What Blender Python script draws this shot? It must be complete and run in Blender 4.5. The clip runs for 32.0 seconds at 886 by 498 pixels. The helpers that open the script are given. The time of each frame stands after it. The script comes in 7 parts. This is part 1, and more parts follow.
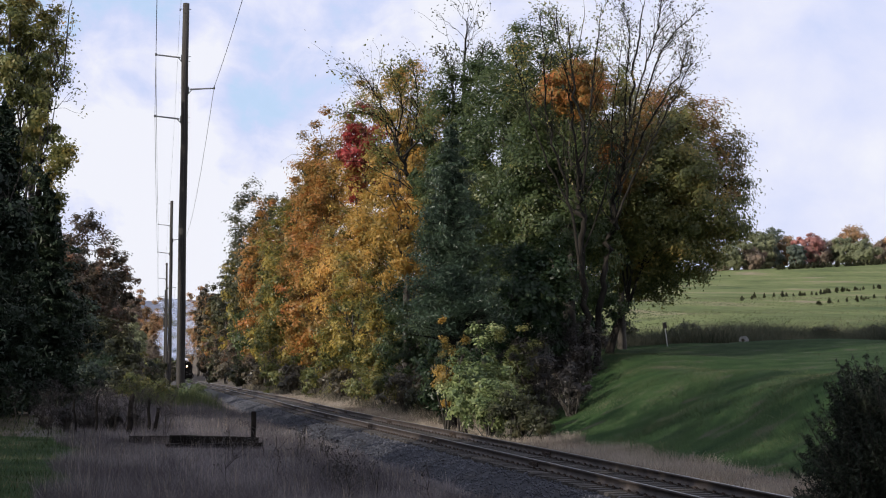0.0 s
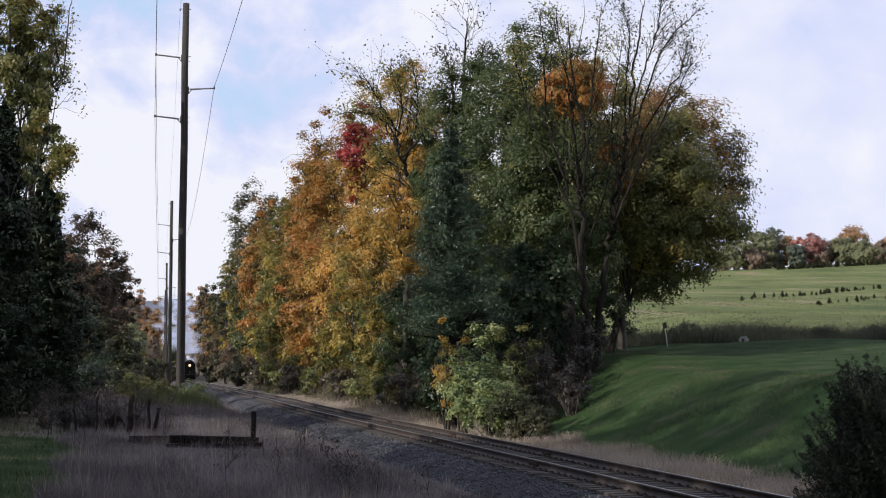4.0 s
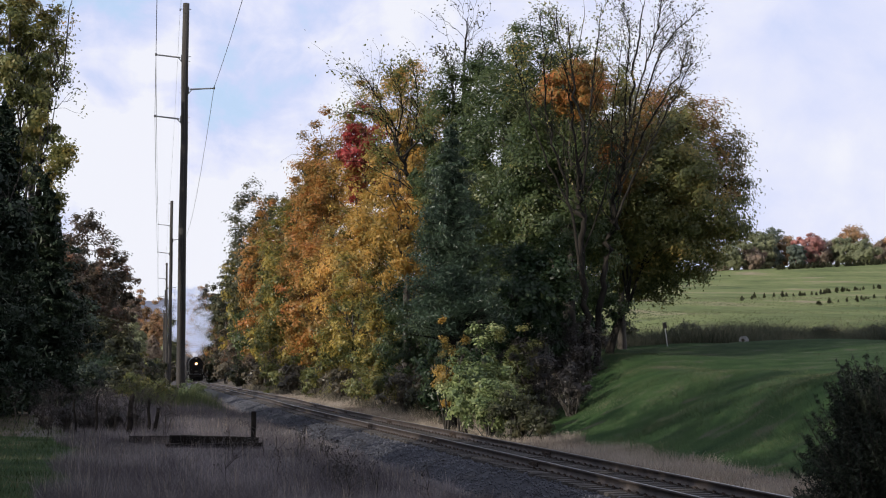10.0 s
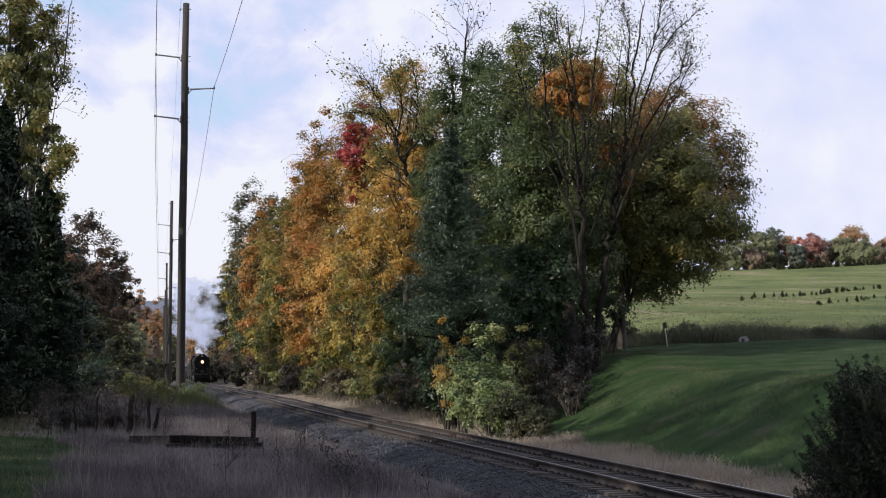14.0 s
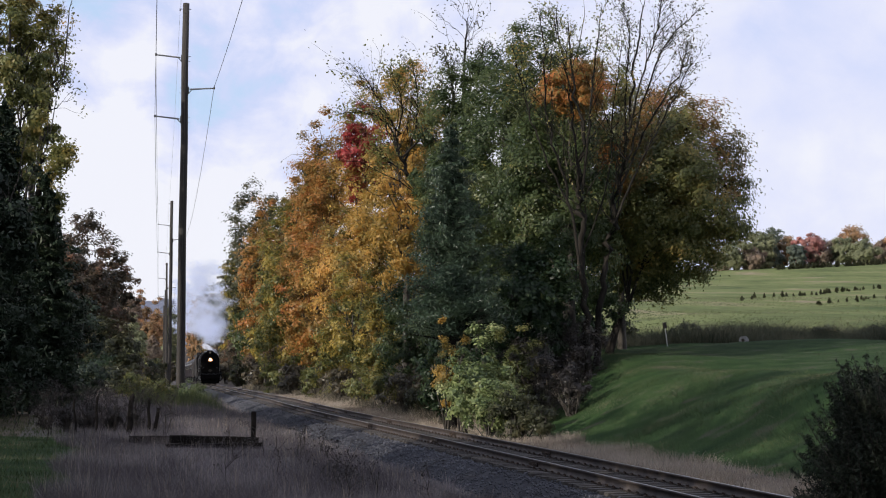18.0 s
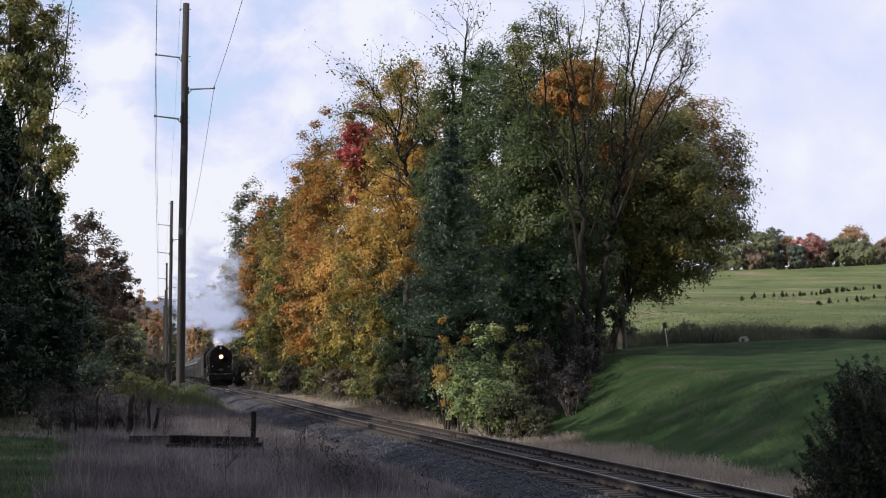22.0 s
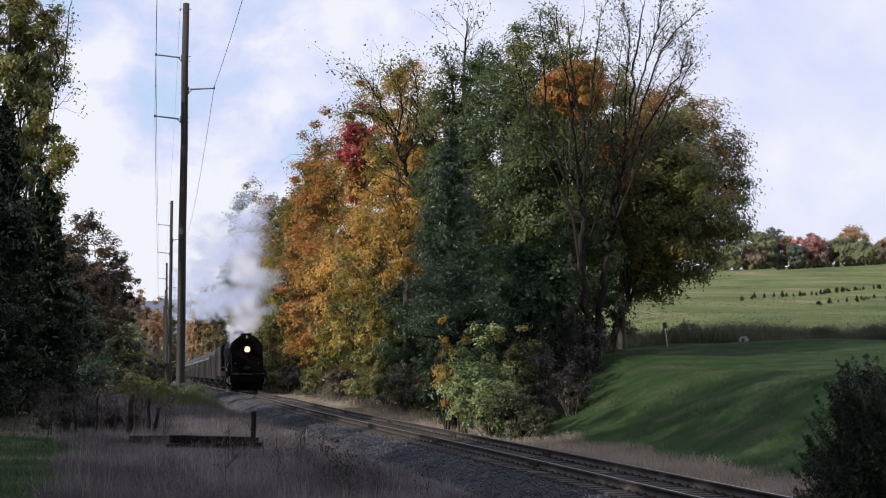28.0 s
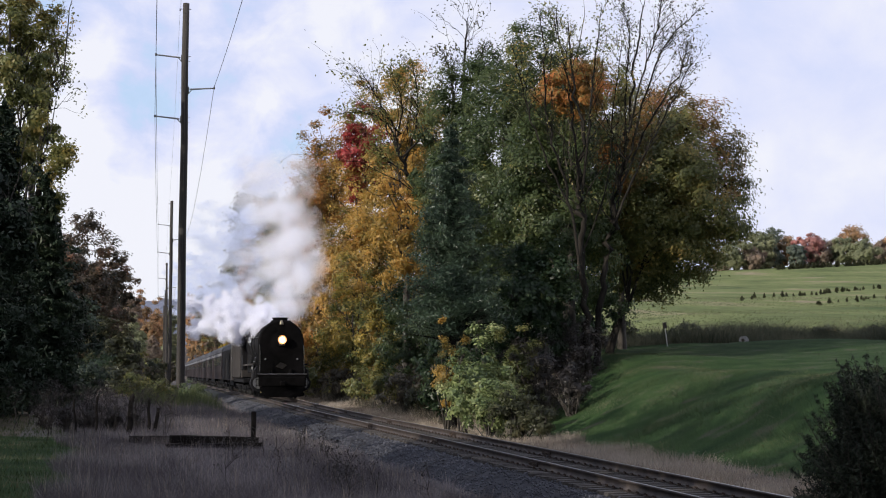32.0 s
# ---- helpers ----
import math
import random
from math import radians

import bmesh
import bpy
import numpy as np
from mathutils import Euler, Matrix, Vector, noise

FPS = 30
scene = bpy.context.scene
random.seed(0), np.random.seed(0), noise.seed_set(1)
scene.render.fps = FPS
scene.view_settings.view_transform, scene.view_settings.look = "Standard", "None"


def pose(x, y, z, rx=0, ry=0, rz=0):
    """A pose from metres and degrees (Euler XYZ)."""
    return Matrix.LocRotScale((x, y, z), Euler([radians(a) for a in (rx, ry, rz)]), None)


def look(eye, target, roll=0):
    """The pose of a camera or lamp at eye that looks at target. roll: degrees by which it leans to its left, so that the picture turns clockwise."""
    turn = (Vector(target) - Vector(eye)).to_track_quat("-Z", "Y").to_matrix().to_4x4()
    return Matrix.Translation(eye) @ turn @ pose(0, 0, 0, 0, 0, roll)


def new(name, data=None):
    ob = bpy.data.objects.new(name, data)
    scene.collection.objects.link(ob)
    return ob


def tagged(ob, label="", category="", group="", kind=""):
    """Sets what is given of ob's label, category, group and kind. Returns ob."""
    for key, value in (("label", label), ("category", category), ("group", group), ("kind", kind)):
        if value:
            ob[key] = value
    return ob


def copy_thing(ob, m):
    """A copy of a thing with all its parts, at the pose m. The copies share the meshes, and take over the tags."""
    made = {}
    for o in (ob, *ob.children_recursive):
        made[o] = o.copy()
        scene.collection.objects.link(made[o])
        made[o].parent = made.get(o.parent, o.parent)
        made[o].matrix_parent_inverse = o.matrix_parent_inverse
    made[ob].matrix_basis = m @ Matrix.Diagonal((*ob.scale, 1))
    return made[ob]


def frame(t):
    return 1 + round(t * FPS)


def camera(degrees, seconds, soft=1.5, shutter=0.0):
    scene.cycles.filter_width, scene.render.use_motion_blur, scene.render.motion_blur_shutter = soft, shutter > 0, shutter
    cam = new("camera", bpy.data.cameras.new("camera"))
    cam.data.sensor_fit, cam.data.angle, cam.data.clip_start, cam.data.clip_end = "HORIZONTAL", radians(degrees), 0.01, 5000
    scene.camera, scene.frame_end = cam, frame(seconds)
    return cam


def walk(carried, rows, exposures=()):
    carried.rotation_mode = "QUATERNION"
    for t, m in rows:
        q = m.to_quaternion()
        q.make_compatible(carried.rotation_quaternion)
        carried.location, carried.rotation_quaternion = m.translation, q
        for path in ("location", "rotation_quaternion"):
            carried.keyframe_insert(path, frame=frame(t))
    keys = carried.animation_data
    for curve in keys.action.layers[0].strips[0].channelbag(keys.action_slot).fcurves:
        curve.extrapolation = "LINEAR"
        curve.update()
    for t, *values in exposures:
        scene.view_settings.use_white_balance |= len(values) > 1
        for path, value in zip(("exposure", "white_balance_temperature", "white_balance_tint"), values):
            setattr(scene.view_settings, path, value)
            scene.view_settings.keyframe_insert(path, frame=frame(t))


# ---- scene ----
# World: y runs along the far stretch of the railway, x to its right, z up; the rail tops near the camera are at z = 0.
cam = camera(27.52, 32.0, soft=1.05)
EYE = Vector((0, 0, 2.35))
AIM = Vector((math.sin(radians(8.9)) * math.cos(radians(3.451)), math.cos(radians(8.9)) * math.cos(radians(3.451)), math.sin(radians(3.451))))
STILL = look(EYE, EYE + AIM * 100)
walk(cam, [(0.0, STILL), (32.0, STILL)])

# ---- daylight ----
SUN_AZ, SUN_EL = radians(244), radians(23)      # compass angle from +y towards +x, and height
TO_SUN = Vector((math.sin(SUN_AZ) * math.cos(SUN_EL), math.cos(SUN_AZ) * math.cos(SUN_EL), math.sin(SUN_EL)))
world = bpy.data.worlds.new("sky")
scene.world = world
world.use_nodes = True
wn = world.node_tree.nodes
sky = wn.new("ShaderNodeTexSky")
sky.sky_type, sky.sun_disc, sky.sun_elevation, sky.sun_rotation = "NISHITA", False, SUN_EL, SUN_AZ
world.node_tree.links.new(sky.outputs[0], wn["Background"].inputs[0])
wn["Background"].inputs[1].default_value = 0.12
sun = new("sun", bpy.data.lights.new("sun", "SUN"))
sun.data.energy, sun.data.angle, sun.data.color = 4.9, radians(0.6), (1.0, 0.93, 0.82)
sun.matrix_world = look(TO_SUN * 50, (0, 0, 0))
scene.view_settings.exposure = 0.0


# ---- materials ----
def nodes(name):
    m = bpy.data.materials.new(name)
    m.use_nodes = True
    return m, m.node_tree.nodes, m.node_tree.links, m.node_tree.nodes["Principled BSDF"]


def ramp(n, stops):
    r = n.new("ShaderNodeValToRGB")
    e = r.color_ramp.elements
    while len(e) < len(stops):
        e.new(0.5)
    for k, (pos, col) in enumerate(stops):
        e[k].position, e[k].color = pos, (*col, 1)
    return r


def surface(name, dark, light, scale=4.0, rough=0.7, metal=0.0, bump=0.3, fine=40.0, stain=None, stretch=(1, 1, 1), gloss=0.4):
    """A worn surface: broad tone from one noise, grain and relief from a finer one, and stains of a third colour."""
    m, n, l, b = nodes(name)
    geo, mapping = n.new("ShaderNodeTexCoord"), n.new("ShaderNodeMapping")
    mapping.inputs["Scale"].default_value = stretch
    l.new(geo.outputs["Object"], mapping.inputs[0])
    broad, grain = n.new("ShaderNodeTexNoise"), n.new("ShaderNodeTexNoise")
    for k, s, d in ((broad, scale, 4), (grain, fine, 3)):
        k.inputs["Scale"].default_value, k.inputs["Detail"].default_value = s, d
        l.new(mapping.outputs[0], k.inputs["Vector"])
    mix = n.new("ShaderNodeMix")
    mix.data_type, mix.blend_type = "RGBA", "OVERLAY"
    mix.inputs[0].default_value = 0.5
    r = ramp(n, [(0.3, dark), (0.7, light)] if not stain else [(0.28, dark), (0.58, light), (0.72, stain)])
    l.new(broad.outputs[0], r.inputs[0])
    l.new(r.outputs[0], mix.inputs[6])
    l.new(grain.outputs[0], mix.inputs[7])
    l.new(mix.outputs[2], b.inputs["Base Color"])
    b.inputs["Roughness"].default_value, b.inputs["Metallic"].default_value = rough, metal
    b.inputs["Specular IOR Level"].default_value = gloss
    bm_ = n.new("ShaderNodeBump")
    bm_.inputs["Strength"].default_value, bm_.inputs["Distance"].default_value = bump, 0.02
    l.new(grain.outputs[0], bm_.inputs["Height"])
    l.new(bm_.outputs[0], b.inputs["Normal"])
    return m


def foliage(name, stops, through_light=0.48, rough=0.42, patch=0.5):
    """Leaves: each leaf takes its own tone, branches differ in patches, and light shines through."""
    m, n, l, b = nodes(name)
    geo, pos = n.new("ShaderNodeNewGeometry"), n.new("ShaderNodeTexCoord")
    noise_ = n.new("ShaderNodeTexNoise")
    noise_.inputs["Scale"].default_value, noise_.inputs["Detail"].default_value = patch, 2
    l.new(pos.outputs["Object"], noise_.inputs["Vector"])
    a, c = n.new("ShaderNodeMath"), n.new("ShaderNodeMath")
    a.operation, c.operation = "MULTIPLY_ADD", "MULTIPLY_ADD"
    a.inputs[1].default_value, a.inputs[2].default_value = 0.32, 0.0
    c.inputs[1].default_value = 1.5
    l.new(geo.outputs["Random Per Island"], a.inputs[0])
    l.new(noise_.outputs[0], c.inputs[0])
    off = n.new("ShaderNodeMath")
    off.operation = "SUBTRACT"
    off.inputs[1].default_value = 0.41
    l.new(a.outputs[0], off.inputs[0])
    l.new(off.outputs[0], c.inputs[2])
    r = ramp(n, stops)
    l.new(c.outputs[0], r.inputs[0])
    l.new(r.outputs[0], b.inputs["Base Color"])
    b.inputs["Roughness"].default_value = rough
    b.inputs["Specular IOR Level"].default_value = 0.38
    t, mix = n.new("ShaderNodeBsdfTranslucent"), n.new("ShaderNodeMixShader")
    mix.inputs[0].default_value = through_light
    l.new(r.outputs[0], t.inputs[0])
    l.new(b.outputs[0], mix.inputs[1])
    l.new(t.outputs[0], mix.inputs[2])
    l.new(mix.outputs[0], n["Material Output"].inputs[0])
    return m


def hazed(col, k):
    """A colour with a share k of pale air haze mixed into it."""
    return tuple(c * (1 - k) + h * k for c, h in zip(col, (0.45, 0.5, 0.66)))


BARK = surface("bark", (0.022, 0.019, 0.016), (0.07, 0.06, 0.052), 3, 0.9, 0, 0.8, 24, stretch=(1, 1, 0.2))
BARK_DARK = surface("dark_bark", (0.005, 0.0045, 0.004), (0.015, 0.013, 0.012), 3, 0.95, 0, 0.8, 24, stretch=(1, 1, 0.2), gloss=0.1)
BARK_BROWN = surface("grey_brown_bark", (0.009, 0.008, 0.007), (0.03, 0.026, 0.022), 3, 0.95, 0, 0.8, 24, stretch=(1, 1, 0.2), gloss=0.1)
LEAF = {
    "green": foliage("green_leaves", [(0.12, (0.026, 0.046, 0.02)), (0.48, (0.062, 0.09, 0.035)), (0.8, (0.12, 0.14, 0.05)), (0.98, (0.26, 0.21, 0.06))]),
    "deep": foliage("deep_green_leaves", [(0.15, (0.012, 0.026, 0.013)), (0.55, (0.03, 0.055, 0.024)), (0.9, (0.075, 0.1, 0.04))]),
    # deep green darkened further, so the left-hand trees look shaded
    "shade_dark": foliage("shade_dark_foliage", [(0.15, (0.006, 0.014, 0.008)), (0.55, (0.015, 0.029, 0.015)), (0.9, (0.038, 0.052, 0.024))], 0.15, 0.6),
    "pine": foliage("pine_needles", [(0.15, (0.012, 0.026, 0.016)), (0.5, (0.03, 0.052, 0.031)), (0.9, (0.07, 0.1, 0.058))], 0.15),
    "yellow": foliage("yellow_leaves", [(0.1, (0.06, 0.075, 0.025)), (0.36, (0.25, 0.18, 0.05)), (0.62, (0.49, 0.31, 0.08)), (0.9, (0.58, 0.31, 0.08))]),
    "gold": foliage("gold_green_leaves", [(0.13, (0.045, 0.066, 0.022)), (0.4, (0.13, 0.13, 0.037)), (0.66, (0.32, 0.24, 0.052)), (0.92, (0.46, 0.33, 0.07))]),
    "orange": foliage("orange_leaves", [(0.1, (0.065, 0.07, 0.024)), (0.38, (0.23, 0.15, 0.045)), (0.65, (0.43, 0.21, 0.06)), (0.92, (0.5, 0.18, 0.06))]),
    "red": foliage("red_leaves", [(0.15, (0.11, 0.055, 0.022)), (0.45, (0.27, 0.045, 0.035)), (0.7, (0.34, 0.035, 0.045)), (0.95, (0.4, 0.12, 0.04))]),
    "olive": foliage("olive_leaves", [(0.12, (0.06, 0.078, 0.03)), (0.45, (0.15, 0.16, 0.056)), (0.7, (0.25, 0.22, 0.07)), (0.95, (0.4, 0.25, 0.07))]),
    "rust": foliage("rust_green_leaves", [(0.15, (0.06, 0.07, 0.026)), (0.42, (0.15, 0.13, 0.042)), (0.66, (0.29, 0.16, 0.05)), (0.92, (0.46, 0.17, 0.055))]),
    "brown": foliage("brown_leaves", [(0.15, (0.032, 0.029, 0.02)), (0.5, (0.08, 0.066, 0.042)), (0.9, (0.16, 0.12, 0.072))], 0.2),
    "umber": foliage("dull_brown_leaves", [(0.15, (0.034, 0.035, 0.026)), (0.45, (0.085, 0.072, 0.048)), (0.7, (0.155, 0.098, 0.064)), (0.95, (0.26, 0.12, 0.07))]),
    # dull brown, darkened to carry the tree shade around weeds and thickets
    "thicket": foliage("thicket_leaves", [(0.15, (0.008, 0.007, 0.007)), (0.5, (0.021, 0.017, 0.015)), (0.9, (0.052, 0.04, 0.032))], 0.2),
    "dim": foliage("greygreen_leaves", [(0.15, (0.03, 0.035, 0.02)), (0.5, (0.065, 0.07, 0.035)), (0.9, (0.14, 0.12, 0.06))]),
    "lime": foliage("lime_leaves", [(0.12, (0.05, 0.08, 0.035)), (0.45, (0.2, 0.25, 0.1)), (0.75, (0.42, 0.42, 0.2)), (0.98, (0.55, 0.42, 0.18))], 0.4, 0.34),
}
# aerial haze is mixed straight into these leaf colours
FAR = {k: foliage("haze_tinted_" + k, s, 0.5, 0.9, 0.16) for k, s in {
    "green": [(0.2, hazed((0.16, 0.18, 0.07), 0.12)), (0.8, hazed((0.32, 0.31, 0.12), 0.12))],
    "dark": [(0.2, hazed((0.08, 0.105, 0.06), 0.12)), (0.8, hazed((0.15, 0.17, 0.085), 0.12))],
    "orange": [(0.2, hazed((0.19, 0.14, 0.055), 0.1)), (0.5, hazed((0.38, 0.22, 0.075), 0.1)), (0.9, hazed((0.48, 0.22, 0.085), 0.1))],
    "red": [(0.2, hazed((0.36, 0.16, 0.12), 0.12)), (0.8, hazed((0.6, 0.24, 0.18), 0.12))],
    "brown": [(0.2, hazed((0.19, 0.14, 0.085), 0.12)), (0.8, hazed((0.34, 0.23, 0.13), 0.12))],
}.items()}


# ---- building tools ----
def mesh_of(name, verts, faces, mats, smooth=False):
    """A mesh from arrays: verts (n, 3) and faces (m, k), all with k corners."""
    me = bpy.data.meshes.new(name)
    verts, faces = np.asarray(verts, np.float32), np.asarray(faces, np.int32)
    m, k = faces.shape
    me.vertices.add(len(verts))
    me.vertices.foreach_set("co", verts.ravel())
    me.loops.add(m * k)
    me.loops.foreach_set("vertex_index", faces.ravel())
    me.polygons.add(m)
    me.polygons.foreach_set("loop_start", np.arange(0, m * k, k, dtype=np.int32))
    me.polygons.foreach_set("loop_total", np.full(m, k, np.int32))
    me.update(calc_edges=True)
    for mat in (mats if isinstance(mats, (list, tuple)) else [mats]):
        me.materials.append(mat)
    if smooth:
        me.polygons.foreach_set("use_smooth", np.ones(m, bool))
    return me


def part(name, bm, material, parent, label="", smooth=False):
    """Links a bmesh (or a finished mesh) as ONE object under a thing or a part."""
    me = bm
    if isinstance(bm, bmesh.types.BMesh):
        me = bpy.data.meshes.new(name)
        bmesh.ops.recalc_face_normals(bm, faces=bm.faces)
        bm.to_mesh(me)
        bm.free()
        me.materials.append(material)
        if smooth:
            for f in me.polygons:
                f.use_smooth = True
    ob = new(name, me)
    ob.parent = parent
    if label:
        ob["label"] = label
    return ob


def thing(name, label, category, at=None, group="", kind=""):
    ob = new(name)
    ob.empty_display_size = 0.2
    if at is not None:
        ob.matrix_basis = at
    return tagged(ob, label, category, group, kind)


def box(bm, x0, x1, y0, y1, z0, z1, bevel=0.0):
    r = bmesh.ops.create_cube(bm, size=1, matrix=Matrix.Translation(((x0 + x1) / 2, (y0 + y1) / 2, (z0 + z1) / 2)) @ Matrix.Diagonal((x1 - x0, y1 - y0, z1 - z0, 1)))
    if bevel:
        edges = list({e for v in r["verts"] for e in v.link_edges})
        bmesh.ops.bevel(bm, geom=edges, offset=bevel, segments=1, affect="EDGES")
    return bm


def rod(bm, a, b, r0, r1=None, sides=10, caps=True):
    """A straight round bar from a to b."""
    a, b = Vector(a), Vector(b)
    turn = (b - a).to_track_quat("Z", "Y").to_matrix().to_4x4()
    bmesh.ops.create_cone(bm, cap_ends=caps, segments=sides, radius1=r0, radius2=r0 if r1 is None else r1, depth=(b - a).length,
                          matrix=Matrix.Translation((a + b) / 2) @ turn)
    return bm


def lathe(bm, profile, axis="Y", centre=(0, 0, 0), sides=28, closed=True):
    """Turns a profile of (along, radius) about an axis."""
    rings = []
    for s, r in profile:
        ring = []
        for k in range(sides):
            w = 2 * math.pi * k / sides
            c, d = r * math.cos(w), r * math.sin(w)
            p = {"Y": (c, s, d), "Z": (c, d, s), "X": (s, c, d)}[axis]
            ring.append(bm.verts.new(Vector(p) + Vector(centre)))
        rings.append(ring)
    for r0, r1 in zip(rings, rings[1:]):
        for k in range(sides):
            bm.faces.new((r0[k], r0[(k + 1) % sides], r1[(k + 1) % sides], r1[k]))
    if closed:
        bm.faces.new(rings[0])
        bm.faces.new(list(reversed(rings[-1])))
    return bm


def tubes(paths, sides=5):
    """Arrays for tapered limbs. paths: lists of ((x, y, z), radius)."""
    V, F = [], []
    n = 0
    for path in paths:
        pts = np.array([p for p, _ in path], float)
        rad = np.array([r for _, r in path], float)
        tan = np.gradient(pts, axis=0)
        tan /= np.linalg.norm(tan, axis=1)[:, None] + 1e-9
        ref = np.where(np.abs(tan[:, 2:3]) > 0.9, np.array([[1.0, 0, 0]]), np.array([[0, 0, 1.0]]))
        e1 = np.cross(tan, ref)
        e1 /= np.linalg.norm(e1, axis=1)[:, None] + 1e-9
        e2 = np.cross(tan, e1)
        w = np.arange(sides) * 2 * math.pi / sides
        ring = pts[:, None] + rad[:, None, None] * (e1[:, None] * np.cos(w)[None, :, None] + e2[:, None] * np.sin(w)[None, :, None])
        V.append(ring.reshape(-1, 3))
        m = len(pts)
        i, k = np.meshgrid(np.arange(m - 1), np.arange(sides), indexing="ij")
        k2 = (k + 1) % sides
        F.append((np.stack([i * sides + k, i * sides + k2, (i + 1) * sides + k2, (i + 1) * sides + k], -1) + n).reshape(-1, 4))
        n += m * sides
    return np.concatenate(V), np.concatenate(F)


def smooth01(v, a, b):
    s = np.clip((np.asarray(v, float) - a) / (b - a), 0, 1)
    return s * s * (3 - 2 * s)


# ---- the lie of the land ----
TRACK_Y = [-60, 20, 30, 45, 60, 75, 90, 105, 118, 600]
TRACK_X = [12.9, 10.15, 9.83, 9.28, 8.58, 7.88, 7.3, 7.04, 7.0, 7.0]


def track_x(y):
    """The centre line of the railway, rounded between its straights."""
    y = np.asarray(y, float)
    return sum(np.interp(y + d, TRACK_Y, TRACK_X) for d in (-9, -6, -3, 0, 3, 6, 9)) / 7


def track_z(y):
    """The rail tops: level, then falling gently beyond the bend."""
    y = np.asarray(y, float)
    return -0.0087 * (np.clip(y - 105, 0, 600) + 0 * y)


def wave(x, y, s, seed=0):
    """Cheap smooth unevenness."""
    return (np.sin(x / s + 1.3 * seed + 1.7 * np.sin(y / (1.9 * s) + seed)) + np.sin(y / (0.8 * s) + 2.1 * seed + 1.3 * np.sin(x / (1.4 * s)))) * 0.5


def land(x, y):
    x, y = np.asarray(x, float), np.asarray(y, float)
    u = x - track_x(y)
    depth = 0.155 * x + 0.986 * y
    left = np.interp(-u, [0, 1.7, 2.9, 3.3, 5.5, 14, 60, 400], [-0.26, -0.27, -0.62, -0.6, -0.35, -0.1, 0.3, 3.0])
    left = left - 0.22 * smooth01(-u, 2.6, 5) * (1 - smooth01(y, 25, 75)) + 0.32 * smooth01(-u, 3.2, 6) * smooth01(y, 60, 95)
    right = np.interp(u, [0, 1.7, 2.5, 4.0], [-0.26, -0.27, -0.42, -0.3]) + 2.2 * smooth01(u, 3.7, 10.2) + 0.35 * smooth01(u, 9, 25) + 0.85 * smooth01(depth, 58, 86) * smooth01(u, 5, 11)
    right = right + 0.16 * wave(x, y, 2.3, 1) * smooth01(u, 4.5, 8) * (1 - smooth01(u, 20, 40))
    hill = np.interp(depth, [0, 95, 200, 320, 450, 600, 680, 900, 5000], [0, 0.35, 5.2, 12.6, 22.5, 33.6, 37.5, 38, 20])
    hill = hill + 0.05 * (x - 215) * smooth01(depth, 250, 600) * (1 - smooth01(depth, 700, 1200)) * (1 - smooth01(x, 300, 500))
    right = right + hill * smooth01(u, 14, 46)
    z = track_z(y) + np.where(u < 0, left, right)
    return z + 0.035 * wave(x, y, 1.1, 3) * smooth01(np.abs(u), 2.8, 5)


def ground_at(x, y):
    return float(land(x, y))

# ---- ground ----
LAWN = surface("mown_grass", (0.014, 0.031, 0.012), (0.029, 0.053, 0.019), 0.9, 0.95, 0, 1.0, 22, stain=(0.066, 0.063, 0.047), gloss=0.05)
SOIL = surface("dry_thatch", (0.05, 0.042, 0.038), (0.11, 0.094, 0.084), 0.6, 0.95, 0, 0.6, 18)
GRAVEL = surface("ballast_bed", (0.017, 0.018, 0.023), (0.046, 0.047, 0.056), 3.0, 0.95, 0, 0.4, 30, gloss=0.1)
LITTER = surface("leaf_litter", (0.035, 0.028, 0.02), (0.1, 0.075, 0.05), 0.8, 0.95, 0, 0.6, 16)
FIELD = surface("pasture", (0.058, 0.082, 0.031), (0.13, 0.148, 0.06), 0.08, 0.95, 0, 0.6, 0.6, stain=(0.2, 0.165, 0.115), stretch=(1.0, 0.35, 1), gloss=0.05)


